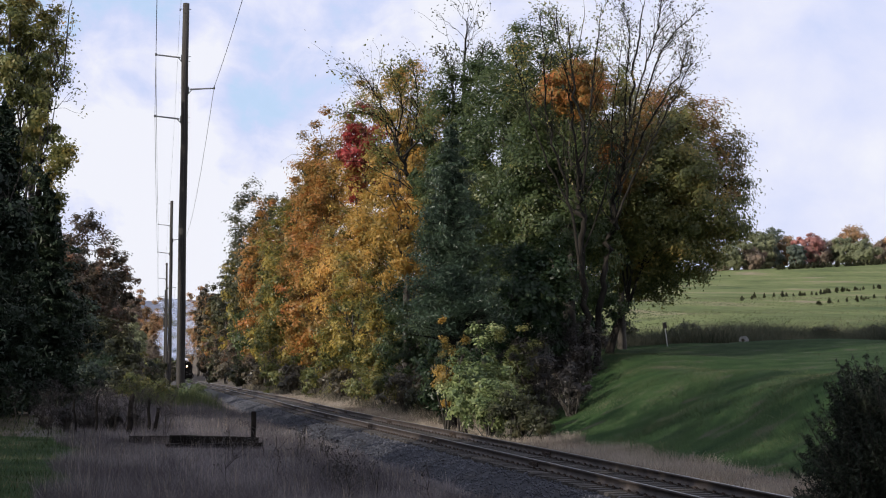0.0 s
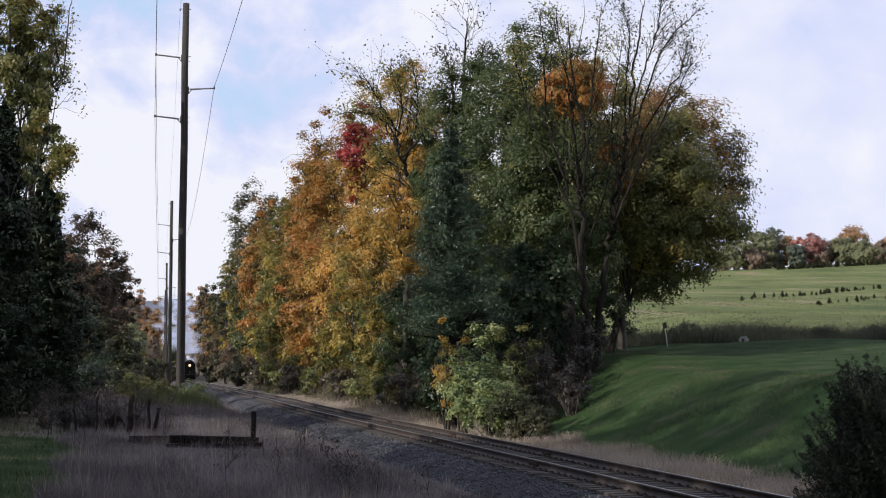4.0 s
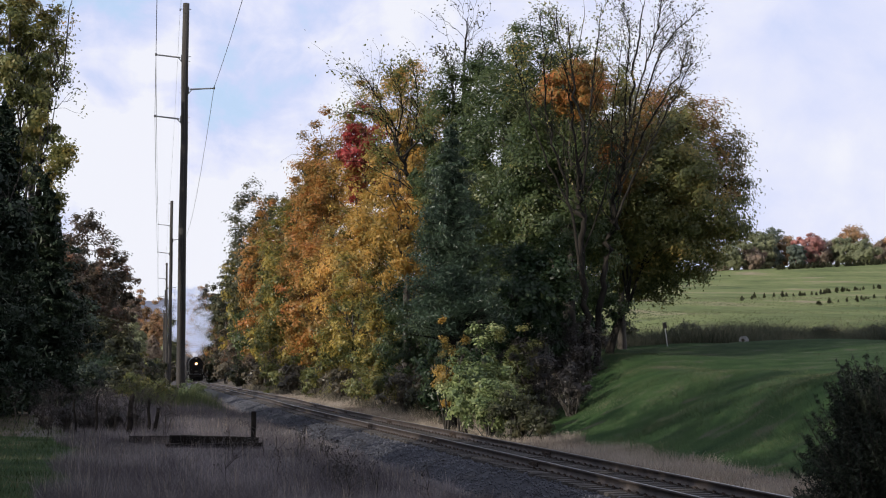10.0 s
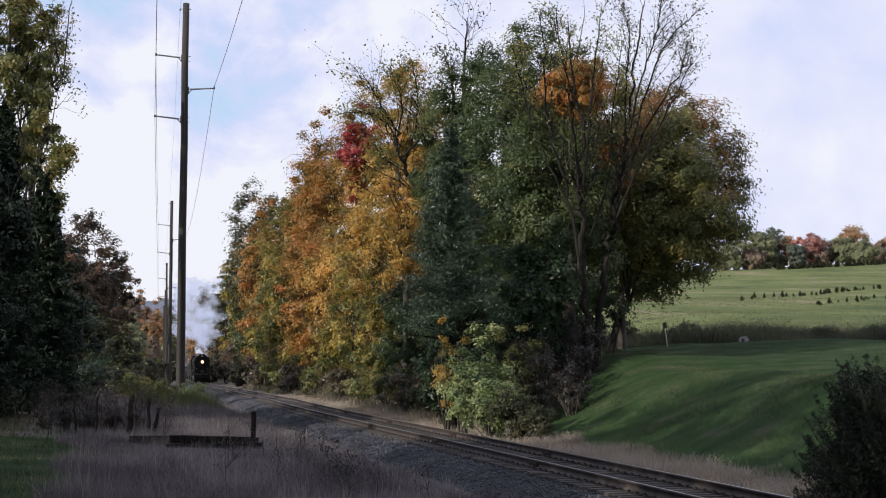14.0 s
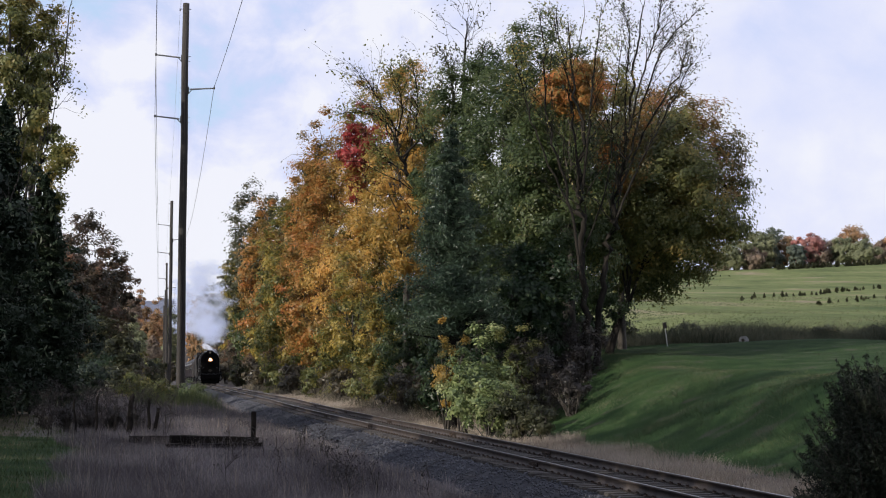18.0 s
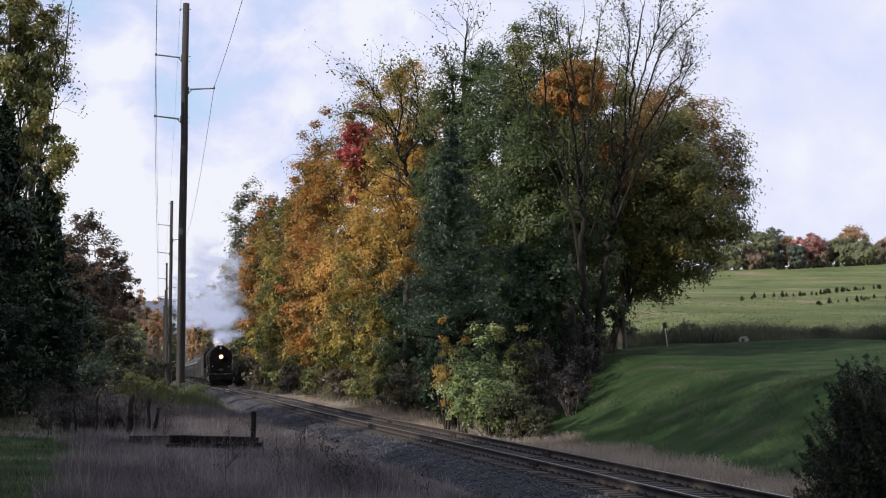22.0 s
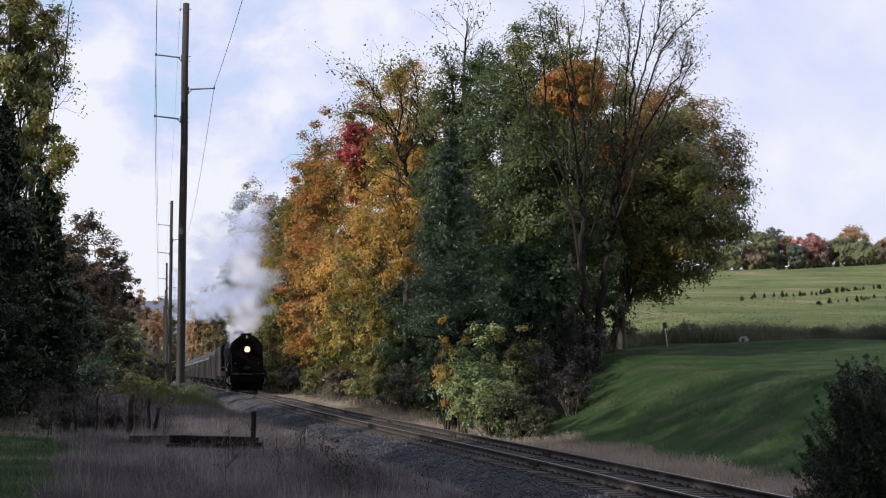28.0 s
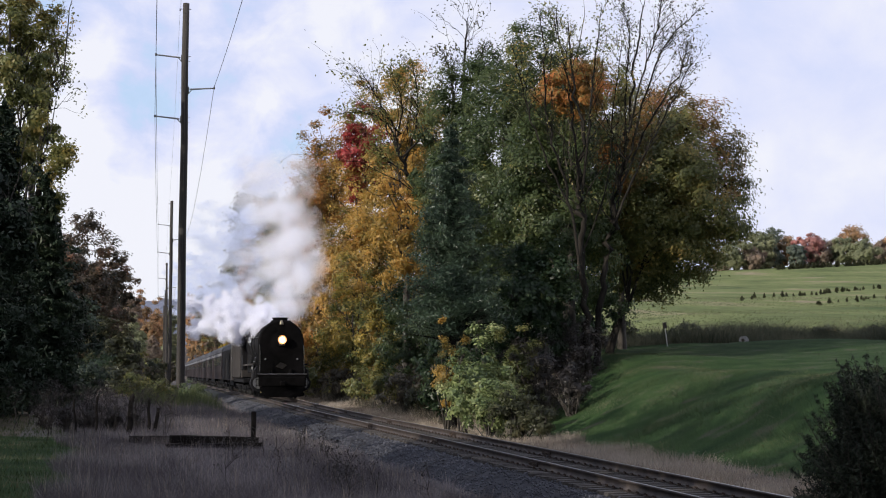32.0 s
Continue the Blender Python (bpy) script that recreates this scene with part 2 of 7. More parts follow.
def build_ground():
    us = np.concatenate([-np.geomspace(4200, 16, 34), np.arange(-15, -4, 0.5), np.arange(-4, 5, 0.25), np.arange(5, 30, 0.5), np.arange(30, 90, 3), np.geomspace(90, 4200, 44)])
    ys = np.concatenate([-np.geomspace(4200, 12, 24), np.arange(-10, 20, 3), np.arange(20, 110, 0.6), np.arange(110, 260, 1.5), np.geomspace(262, 4300, 70)])
    uu, yy = np.meshgrid(us, ys, indexing="ij")
    xx = uu + track_x(yy)
    zz = land(xx, yy)
    n, m = uu.shape
    i, k = np.meshgrid(np.arange(n - 1), np.arange(m - 1), indexing="ij")
    faces = np.stack([i * m + k, (i + 1) * m + k, (i + 1) * m + k + 1, i * m + k + 1], -1).reshape(-1, 4)
    me = mesh_of("ground", np.stack([xx, yy, zz], -1).reshape(-1, 3), faces, [SOIL, GRAVEL, LAWN, FIELD, LITTER], True)
    u, y, x = uu[:-1, :-1] + 0.12, yy[:-1, :-1], xx[:-1, :-1]
    depth = 0.155 * x + 0.986 * y
    zone = np.zeros(u.shape, int)
    zone[np.abs(u) < 2.75] = 1
    edge = u + 0.5 * wave(x, y, 1.4, 5)
    zone[(edge > 3.9) & (u < 60)] = 2
    zone[(u > 12) & (depth > 92 + 2 * wave(x, y, 4, 2))] = 3
    wood = (u > 3.4) & (u < 8.8) & (depth > 64 - 0.9 * (u - 8) * (u < 8) + 1.0 * np.clip(u - 8, 0, 12))
    zone[wood & ((depth > 72) | (u < 5.5))] = 4
    zone[(u > 8.8) & (u < 18) & (depth > 94)] = 4
    zone[(u < -11.0 + 0.6 * wave(x, y, 2, 4)) & (y < 60)] = 2
    zone[(u < -13) & (y >= 60)] = 4
    zone[u < -40] = 3
    zone[(y > 600) & (np.abs(u) < 80) & (np.abs(u) > 2.8)] = 4
    me.polygons.foreach_set("material_index", zone.ravel().astype(np.int32))
    tagged(new("ground", me), "grassy ground rising into a bank and a pasture hill", "ground", kind="structure")


build_ground()


# ---- sky: drifting broken cloud ----
def build_clouds():
    m, n, l, b = nodes("cloud")
    n.remove(b)
    pos, mapping = n.new("ShaderNodeTexCoord"), n.new("ShaderNodeMapping")
    mapping.inputs["Scale"].default_value = (1, 1, 1.25)
    mapping.inputs["Location"].default_value = CLOUD_SHIFT
    mapping.inputs["Rotation"].default_value = (0, 0, radians(-20))
    l.new(pos.outputs["Object"], mapping.inputs[0])
    big, fine = n.new("ShaderNodeTexNoise"), n.new("ShaderNodeTexNoise")
    for k, s, d, r in ((big, 0.0017, 6, 0.5), (fine, 0.0055, 7, 0.55)):
        k.inputs["Scale"].default_value, k.inputs["Detail"].default_value, k.inputs["Roughness"].default_value = s, d, r
        k.inputs["Distortion"].default_value = 0.3
        l.new(mapping.outputs[0], k.inputs["Vector"])
    add = n.new("ShaderNodeMath")
    add.operation = "MULTIPLY_ADD"
    add.inputs[1].default_value = 0.52
    l.new(fine.outputs[0], add.inputs[0])
    l.new(big.outputs[0], add.inputs[2])
    split, east, gap, low, both, sum_ = (n.new("ShaderNode" + k) for k in ("SeparateXYZ", "MapRange", "MapRange", "MapRange", "Math", "Mix"))
    l.new(pos.outputs["Object"], split.inputs[0])
    for node, axis, a0, a1, b0, b1 in ((east, 0, 450, 1300, 0.0, 0.7), (gap, 2, 420, 900, 0.0, -0.075), (low, 0, 250, 900, 1.0, 0.0)):
        node.interpolation_type = "SMOOTHSTEP"
        for q, v in zip(range(1, 5), (a0, a1, b0, b1)):
            node.inputs[q].default_value = v
        l.new(split.outputs[axis], node.inputs[0])
    both.operation = "MULTIPLY_ADD"
    l.new(gap.outputs[0], both.inputs[0])
    l.new(low.outputs[0], both.inputs[1])
    l.new(add.outputs[0], both.inputs[2])
    sum_.data_type = "FLOAT"
    l.new(east.outputs[0], sum_.inputs[0])
    l.new(both.outputs[0], sum_.inputs[2])
    sum_.inputs[3].default_value = 0.72
    add = sum_
    shade = ramp(n, [(0.58, (0.6, 0.77, 1.06)), (0.64, (0.69, 0.76, 1.05)), (0.69, (0.77, 0.81, 1.05)), (0.735, (0.84, 0.865, 1.04)), (0.785, (0.94, 0.95, 1.04))])
    l.new(add.outputs[0], shade.inputs[0])
    cover = ramp(n, [(0.55, (0.8, 0.8, 0.8)), (0.72, (0.97, 0.97, 0.97))])
    l.new(add.outputs[0], cover.inputs[0])
    glow, clear, mix = n.new("ShaderNodeEmission"), n.new("ShaderNodeBsdfTransparent"), n.new("ShaderNodeMixShader")
    glow.inputs[1].default_value = CLOUD_GLOW
    l.new(shade.outputs[0], glow.inputs[0])
    l.new(cover.outputs[0], mix.inputs[0])
    l.new(clear.outputs[0], mix.inputs[1])
    l.new(glow.outputs[0], mix.inputs[2])
    l.new(mix.outputs[0], n["Material Output"].inputs[0])
    bm = bmesh.new()
    bmesh.ops.create_uvsphere(bm, u_segments=64, v_segments=32, radius=4600)
    bmesh.ops.delete(bm, geom=[v for v in bm.verts if v.co.z < -300], context="VERTS")
    # a break in the cloud lets the sun through
    bmesh.ops.delete(bm, geom=[v for v in bm.verts if v.co.normalized().angle(TO_SUN) < radians(17)], context="VERTS")
    me = bpy.data.meshes.new("cloud_layer")
    bm.to_mesh(me)
    bm.free()
    me.materials.append(m)
    for f in me.polygons:
        f.use_smooth = True
    return tagged(new("cloud_layer", me), "broken white and lavender clouds drifting over a pale blue sky", "clouds", kind="structure")


CLOUD_SHIFT, CLOUD_GLOW = (5200, 1500, -800), 0.955
cloud_layer = build_clouds()

# ---- railway ----
STEEL = surface("worn_rail_steel", (0.028, 0.022, 0.02), (0.065, 0.05, 0.044), 3, 0.7, 0.2, 0.3, 40)
SHINE = surface("polished_rail_head", (0.16, 0.155, 0.165), (0.32, 0.31, 0.325), 2, 0.34, 0.9, 0.1, 60)
TIE = surface("weathered_tie_wood", (0.02, 0.018, 0.017), (0.06, 0.053, 0.049), 2.5, 0.9, 0, 0.8, 20, stretch=(0.3, 1, 1))
RUST = surface("rusty_iron", (0.022, 0.015, 0.012), (0.06, 0.04, 0.03), 5, 0.8, 0.3, 0.6, 40)
STONE = surface("crushed_stone", (0.026, 0.028, 0.036), (0.09, 0.091, 0.107), 0.9, 0.9, 0, 0.5, 30)


def frame_on_track(s, side=0.0, up=0.0):
    """A pose on the track at y = s, with its y axis along the rails towards the camera's far side."""
    d = 0.5
    a = Vector((float(track_x(s - d)), s - d, float(track_z(s - d))))
    b = Vector((float(track_x(s + d)), s + d, float(track_z(s + d))))
    along = (b - a).normalized()
    right = along.cross(Vector((0, 0, 1))).normalized()
    top = right.cross(along)
    m = Matrix((right, along, top)).transposed().to_4x4()
    m.translation = (a + b) / 2
    return m @ Matrix.Translation((side, 0, up))


def build_track():
    track = thing("railway_track", "single railway track with dark rails on ballast", "railway track", kind="structure")
    prof = [(-0.07, -0.185), (0.07, -0.185), (0.07, -0.17), (0.012, -0.15), (0.01, -0.05), (0.036, -0.04), (0.037, -0.008), (0.028, 0.0), (-0.028, 0.0), (-0.037, -0.008), (-0.036, -0.04), (-0.01, -0.05), (-0.012, -0.15), (-0.07, -0.17)]
    stations = [-20 + 1.5 * k for k in range(110)] + [145 + 8 * k for k in range(85)]
    k = len(prof)
    for side in (-0.753, 0.753):
        V, F = [], []
        for j, s in enumerate(stations):
            m = frame_on_track(s, side)
            V += [m @ Vector((px, 0, pz)) for px, pz in prof]
            if j:
                F += [((j - 1) * k + q, (j - 1) * k + (q + 1) % k, j * k + (q + 1) % k, j * k + q) for q in range(k)]
        me = mesh_of("rail", V, F, [STEEL, SHINE])
        head = np.zeros(len(F), np.int32)
        head[7::k] = 1
        me.polygons.foreach_set("material_index", head)
        rail = part("rail", me, None, track, "long steel rail with a polished running surface")
        for s in (41.5, 53.4, 65.3, 77.2, 89.1):
            bm = bmesh.new()
            for w in (-0.03, 0.03):
                box(bm, w - 0.012, w + 0.012, -0.42, 0.42, -0.15, -0.05, 0.006)
                for q in (-0.3, -0.1, 0.1, 0.3):
                    rod(bm, (w, q, -0.1), (w * 2.0, q, -0.1), 0.016, sides=6)
            ob = part("joint_bar", bm, RUST, rail, "rusty bolted joint bar")
            ob.matrix_basis = frame_on_track(s + (0 if side < 0 else 4.6), side)
    # ties
    variants = []
    for v in range(4):
        bm = bmesh.new()
        box(bm, -1.3 - 0.02 * v, 1.3 + 0.03 * (v % 2), -0.115, 0.115, -0.37, -0.187, 0.014)
        for vert in bm.verts:
            vert.co += Vector((random.uniform(-0.02, 0.02), random.uniform(-0.008, 0.008), random.uniform(-0.006, 0.003)))
        me = bpy.data.meshes.new("tie")
        bm.to_mesh(me)
        bm.free()
        me.materials.append(TIE)
        variants.append(me)
    bmp = bmesh.new()
    for side in (-0.753, 0.753):
        box(bmp, side - 0.15, side + 0.15, -0.09, 0.09, -0.187, -0.176, 0.003)
        for w in (-0.1, 0.1):
            for q in (-0.05, 0.05):
                box(bmp, side + w - 0.014, side + w + 0.014, q - 0.012, q + 0.012, -0.18, -0.142)
    plates = bpy.data.meshes.new("tie_plates")
    bmp.to_mesh(plates)
    bmp.free()
    plates.materials.append(RUST)
    rng = random.Random(4)
    s = 22.0
    while s < 145:
        tie = part("tie", variants[rng.randrange(4)], None, track)
        tie.matrix_basis = frame_on_track(s, rng.uniform(-0.04, 0.04), rng.uniform(-0.008, 0.002)) @ pose(0, 0, 0, 0, 0, rng.uniform(-1.4, 1.4))
        if s < 100:
            pl = tagged(part("tie_plates", plates, None, track), kind="stuff")
            pl.matrix_basis = frame_on_track(s)
        s += 0.53 + rng.uniform(-0.03, 0.03)
    bm = bmesh.new()
    while s < 800:
        r = bmesh.ops.create_cube(bm, size=1, matrix=frame_on_track(s, 0, -0.27) @ Matrix.Diagonal((2.6, 0.23, 0.18, 1)))
        s += 0.55
        if len(bm.verts) > 1200:
            tagged(part("far_ties", bm, TIE, track), kind="stuff")
            bm = bmesh.new()
    tagged(part("far_ties", bm, TIE, track), kind="stuff")


build_track()


def build_ballast():
    rng = np.random.default_rng(7)
    oct_ = np.array([(1, 0, 0), (-1, 0, 0), (0, 1, 0), (0, -1, 0), (0, 0, 1), (0, 0, -1)], float)
    tri = np.array([(0, 2, 4), (2, 1, 4), (1, 3, 4), (3, 0, 4), (2, 0, 5), (1, 2, 5), (3, 1, 5), (0, 3, 5)])
    n = 24000
    y = 22 + 118 * rng.random(n) ** 1.5
    u = np.where(rng.random(n) < 0.62, -rng.uniform(0.7, 3.15, n), rng.uniform(-0.7, 2.2, n))
    x = track_x(y) + u
    z = land(x, y)
    size = rng.uniform(0.018, 0.042, n) * (1 + (y - 22) / 120)
    z = np.where(np.abs(u) < 1.3, z + 0.02, z) + size * 0.25
    v = oct_[None] * rng.uniform(0.6, 1.25, (n, 6, 1)) * size[:, None, None]
    a = rng.uniform(0, 6.28, n)
    c, s = np.cos(a)[:, None], np.sin(a)[:, None]
    v = np.stack([v[..., 0] * c - v[..., 1] * s, v[..., 0] * s + v[..., 1] * c, v[..., 2] * 0.8 + 0.4 * v[..., 0]], -1)
    v += np.stack([x, y, z], -1)[:, None]
    f = tri[None] + 6 * np.arange(n)[:, None, None]
    tagged(new("ballast", mesh_of("ballast", v.reshape(-1, 3), f.reshape(-1, 3), STONE)), "grey crushed stone ballast along the track", "ballast", kind="stuff")


build_ballast()

# ---- power line ----
POLE = surface("weathered_pole_wood", (0.018, 0.016, 0.016), (0.048, 0.042, 0.038), 1.2, 0.9, 0, 0.6, 12, stretch=(1, 1, 0.08))
PORCELAIN = surface("grey_insulator", (0.1, 0.1, 0.1), (0.22, 0.22, 0.22), 6, 0.4, 0, 0.1, 60)
IRON = surface("dark_iron", (0.03, 0.03, 0.03), (0.08, 0.08, 0.08), 6, 0.6, 0.5, 0.2, 60)
WIRE = surface("weathered_conductor", (0.06, 0.06, 0.06), (0.11, 0.11, 0.11), 3, 0.5, 0.6, 0.1, 60)
POLE_H = 21.55
ARMS = [(-1, 18.66), (1, 16.92), (-1, 15.31)]


def insulator(side, z, parent):
    bm = bmesh.new()
    tip = (side * 1.58, 0, z + 0.02)
    root = (side * 0.26, 0, z - 0.1 if side < 0 else z - 0.08)
    rod(bm, root, tip, 0.04, 0.034, 8)
    for k in range(11):
        f = 0.08 + 0.84 * k / 10
        p = Vector(root).lerp(Vector(tip), f)
        rod(bm, p - Vector((side * 0.015, 0, 0)), p + Vector((side * 0.015, 0, 0)), 0.062, 0.05, 8)
    post = part("insulator", bm, PORCELAIN, parent, "ribbed grey post insulator")
    bm = bmesh.new()
    box(bm, side * 0.2 - 0.03, side * 0.2 + 0.03, -0.05, 0.05, z - 0.34, z + 0.06, 0.01)
    rod(bm, (side * 0.2, 0, z - 0.32), (side * 0.36, 0, z - 0.12), 0.025, sides=6)
    rod(bm, (-side * 0.28, 0, z - 0.02), (side * 0.2, 0, z - 0.02), 0.015, sides=6)
    rod(bm, (-side * 0.28, 0, z - 0.3), (side * 0.2, 0, z - 0.3), 0.015, sides=6)
    part("bracket", bm, IRON, post, "dark iron bracket")
    bm = bmesh.new()
    box(bm, side * 1.58 - 0.05, side * 1.58 + 0.05, -0.07, 0.07, z - 0.04, z + 0.09, 0.015)
    part("clamp", bm, IRON, post)


def build_pole():
    pole = thing("utility_pole", "tall weathered wooden utility pole with three post insulators", "utility pole", group="power line poles")
    bm = bmesh.new()
    lathe(bm, [(-0.8, 0.24), (0, 0.235), (4, 0.225), (9, 0.21), (14, 0.195), (18, 0.183), (POLE_H, 0.172)], "Z", sides=14)
    for v in bm.verts:
        v.co.x += 0.02 * math.sin(v.co.z * 0.6)
    part("shaft", bm, POLE, pole, smooth=True)
    for side, z in ARMS:
        insulator(side, z, pole)
    bm = bmesh.new()
    rod(bm, (-0.34, 0, POLE_H - 0.32), (0.28, 0, POLE_H - 0.32), 0.02, sides=6)
    rod(bm, (-0.32, 0, POLE_H - 0.45), (-0.32, 0, POLE_H - 0.3), 0.035, sides=6)
    part("shield_wire_clip", bm, IRON, pole)
    bm = bmesh.new()
    box(bm, -0.006, 0.006, -0.25, -0.235, 0.3, POLE_H - 0.5)
    part("ground_wire", bm, WIRE, pole)
    return pole


POLES = [(1.12, 98.5, 0.4, 0.3), (1.2, 220, 0.35, 0), (1.35, 342, -0.3, 0.3), (1.3, 462, 0.2, 0), (1.3, 580, 0, 0), (1.7, -24, 0.2, 0)]


def build_line():
    first = build_pole()
    tops = []
    for k, (x, y, lean, turn) in enumerate(POLES):
        z = {0: 0.08, 1: -0.26, 2: -1.4, 3: -1.95, 4: -2.6}.get(k, ground_at(x, y))
        m = pose(x, y, z, 0, lean, turn)
        if k == 0:
            first.matrix_basis = m
        else:
            copy_thing(first, m)
        tops.append(m)
    order = [tops[5], tops[0], tops[1], tops[2], tops[3], tops[4]]
    spots = [(s * 1.58, z + 0.1) for s, z in ARMS] + [(-0.32, POLE_H - 0.45)]
    for a, b in zip(order, order[1:]):
        for k, (sx, sz) in enumerate(spots):
            p, q = a @ Vector((sx, 0, sz)), b @ Vector((sx, 0, sz))
            sag = 1.6 if k < 3 else 1.1
            path = []
            for j in range(33):
                f = j / 32
                c = p.lerp(q, f)
                c.z -= sag * 4 * f * (1 - f)
                path.append((tuple(c), 0.013 if k < 3 else 0.006))
            V, F = tubes([path], 5)
            tagged(new("power_cable" if k < 3 else "shield_wire", mesh_of("power_cable", V, F, WIRE)), "thin sagging cable strung from pole to pole", "cable", "power line cables")


build_line()

# ---- trees ----
def leaf_cloud(centres, size, rng, flat=0.35, aspect=0.55, out=None):
    """One small folded leaf at each centre, tilted at random or, given out, turned roughly outwards from its spray."""
    n = len(centres)
    d = rng.normal(size=(n, 3))
    d /= np.linalg.norm(d, axis=1)[:, None]
    up = rng.normal(size=(n, 3)) + np.array([0, 0, flat * 3])
    if out is not None:
        nor = up * 0.34 + out * 1.2
        nor /= np.linalg.norm(nor, axis=1)[:, None] + 1e-9
        d = d - nor * (d * nor).sum(1)[:, None]
        d /= np.linalg.norm(d, axis=1)[:, None] + 1e-9
        side = np.cross(nor, d)
    else:
        side = np.cross(d, up)
        side /= np.linalg.norm(side, axis=1)[:, None] + 1e-9
        nor = np.cross(side, d)
    s = size * rng.uniform(0.6, 1.35, n)[:, None]
    base = centres - d * s * 0.5
    tip = centres + d * s * 0.5
    l = centres + side * s * aspect * 0.5 + nor * s * 0.12
    r = centres - side * s * aspect * 0.5 + nor * s * 0.12
    v = np.stack([base, r, tip, l], 1).reshape(-1, 3)
    f = np.arange(4 * n).reshape(n, 4)
    return v, f


def crown_points(h0, h1, r, n, rng, clumps=60, shape="round", fill=0.3, lump=0.24, clump_r=0.26):
    """Leaf places in a lumpy crown between heights h0 and h1. Returns points, clump centres and the way each leaf faces."""
    cz, rz = (h0 + h1) / 2, (h1 - h0) / 2
    k = rng.normal(size=(clumps, 3))
    k /= np.linalg.norm(k, axis=1)[:, None]
    ph = rng.uniform(0, 6.28, 6)
    bulge = 1 + lump * (np.sin(2.3 * k[:, 0] * 2 + ph[0]) + np.sin(3.1 * k[:, 1] * 2 + ph[1]) + np.sin(2.7 * k[:, 2] * 2 + ph[2])) / 2
    rad = np.where(rng.random(clumps) < fill, rng.uniform(0.25, 0.7, clumps), rng.uniform(0.72, 0.98, clumps)) * np.clip(bulge, 0.6, 1.25)
    c = k * rad[:, None]
    hgt = np.clip((c[:, 2] + 1) / 2, 0, 1)
    if shape == "dome":
        wide = np.where(hgt < 0.35, 0.85 + 0.5 * hgt, 1.02)
    else:
        wide = np.ones(clumps)
    c[:, :2] *= wide[:, None]
    c = c * np.array([r, r, rz]) + np.array([0, 0, cz])
    # leaves sit on sprays of twigs that reach out of each clump
    per = 7
    cr = r * clump_r * rng.uniform(0.6, 1.35, clumps)
    out = c - np.array([0, 0, cz])
    out /= np.linalg.norm(out, axis=1)[:, None] + 1e-6
    tw = rng.normal(size=(clumps, per, 3)) * np.array([1, 1, 0.6]) + out[:, None] * 0.7
    tw /= np.linalg.norm(tw, axis=2)[..., None]
    ln = rng.uniform(0.5, 1.2, (clumps, per))
    pick, k2 = rng.integers(0, clumps, n), rng.integers(0, per, n)
    s = rng.random(n) ** 0.75
    q = tw[pick, k2] * (s * ln[pick, k2] * cr[pick])[:, None]
    q[:, 2] -= 0.22 * (s ** 2) * cr[pick]
    pts = c[pick] + q + rng.normal(size=(n, 3)) * (cr[pick] * 0.3)[:, None] * np.array([1, 1, 0.75])
    face = (pts - c[pick]) / cr[pick][:, None] + out[pick] * 0.45 + np.array([0, 0, 0.25])
    face /= np.linalg.norm(face, axis=1)[:, None] + 1e-6
    return pts, c, face


def bend(a, b, r0, r1, rng, kinks=5, wander=0.12):
    a, b = np.array(a, float), np.array(b, float)
    L = np.linalg.norm(b - a)
    out = []
    for j in range(kinks + 1):
        f = j / kinks
        p = a + (b - a) * f
        p[2] += 0.18 * L * math.sin(f * math.pi) * 0.4
        if 0 < j < kinks:
            p = p + rng.normal(size=3) * L * wander * 0.3
        out.append((p, r0 + (r1 - r0) * f))
    return out


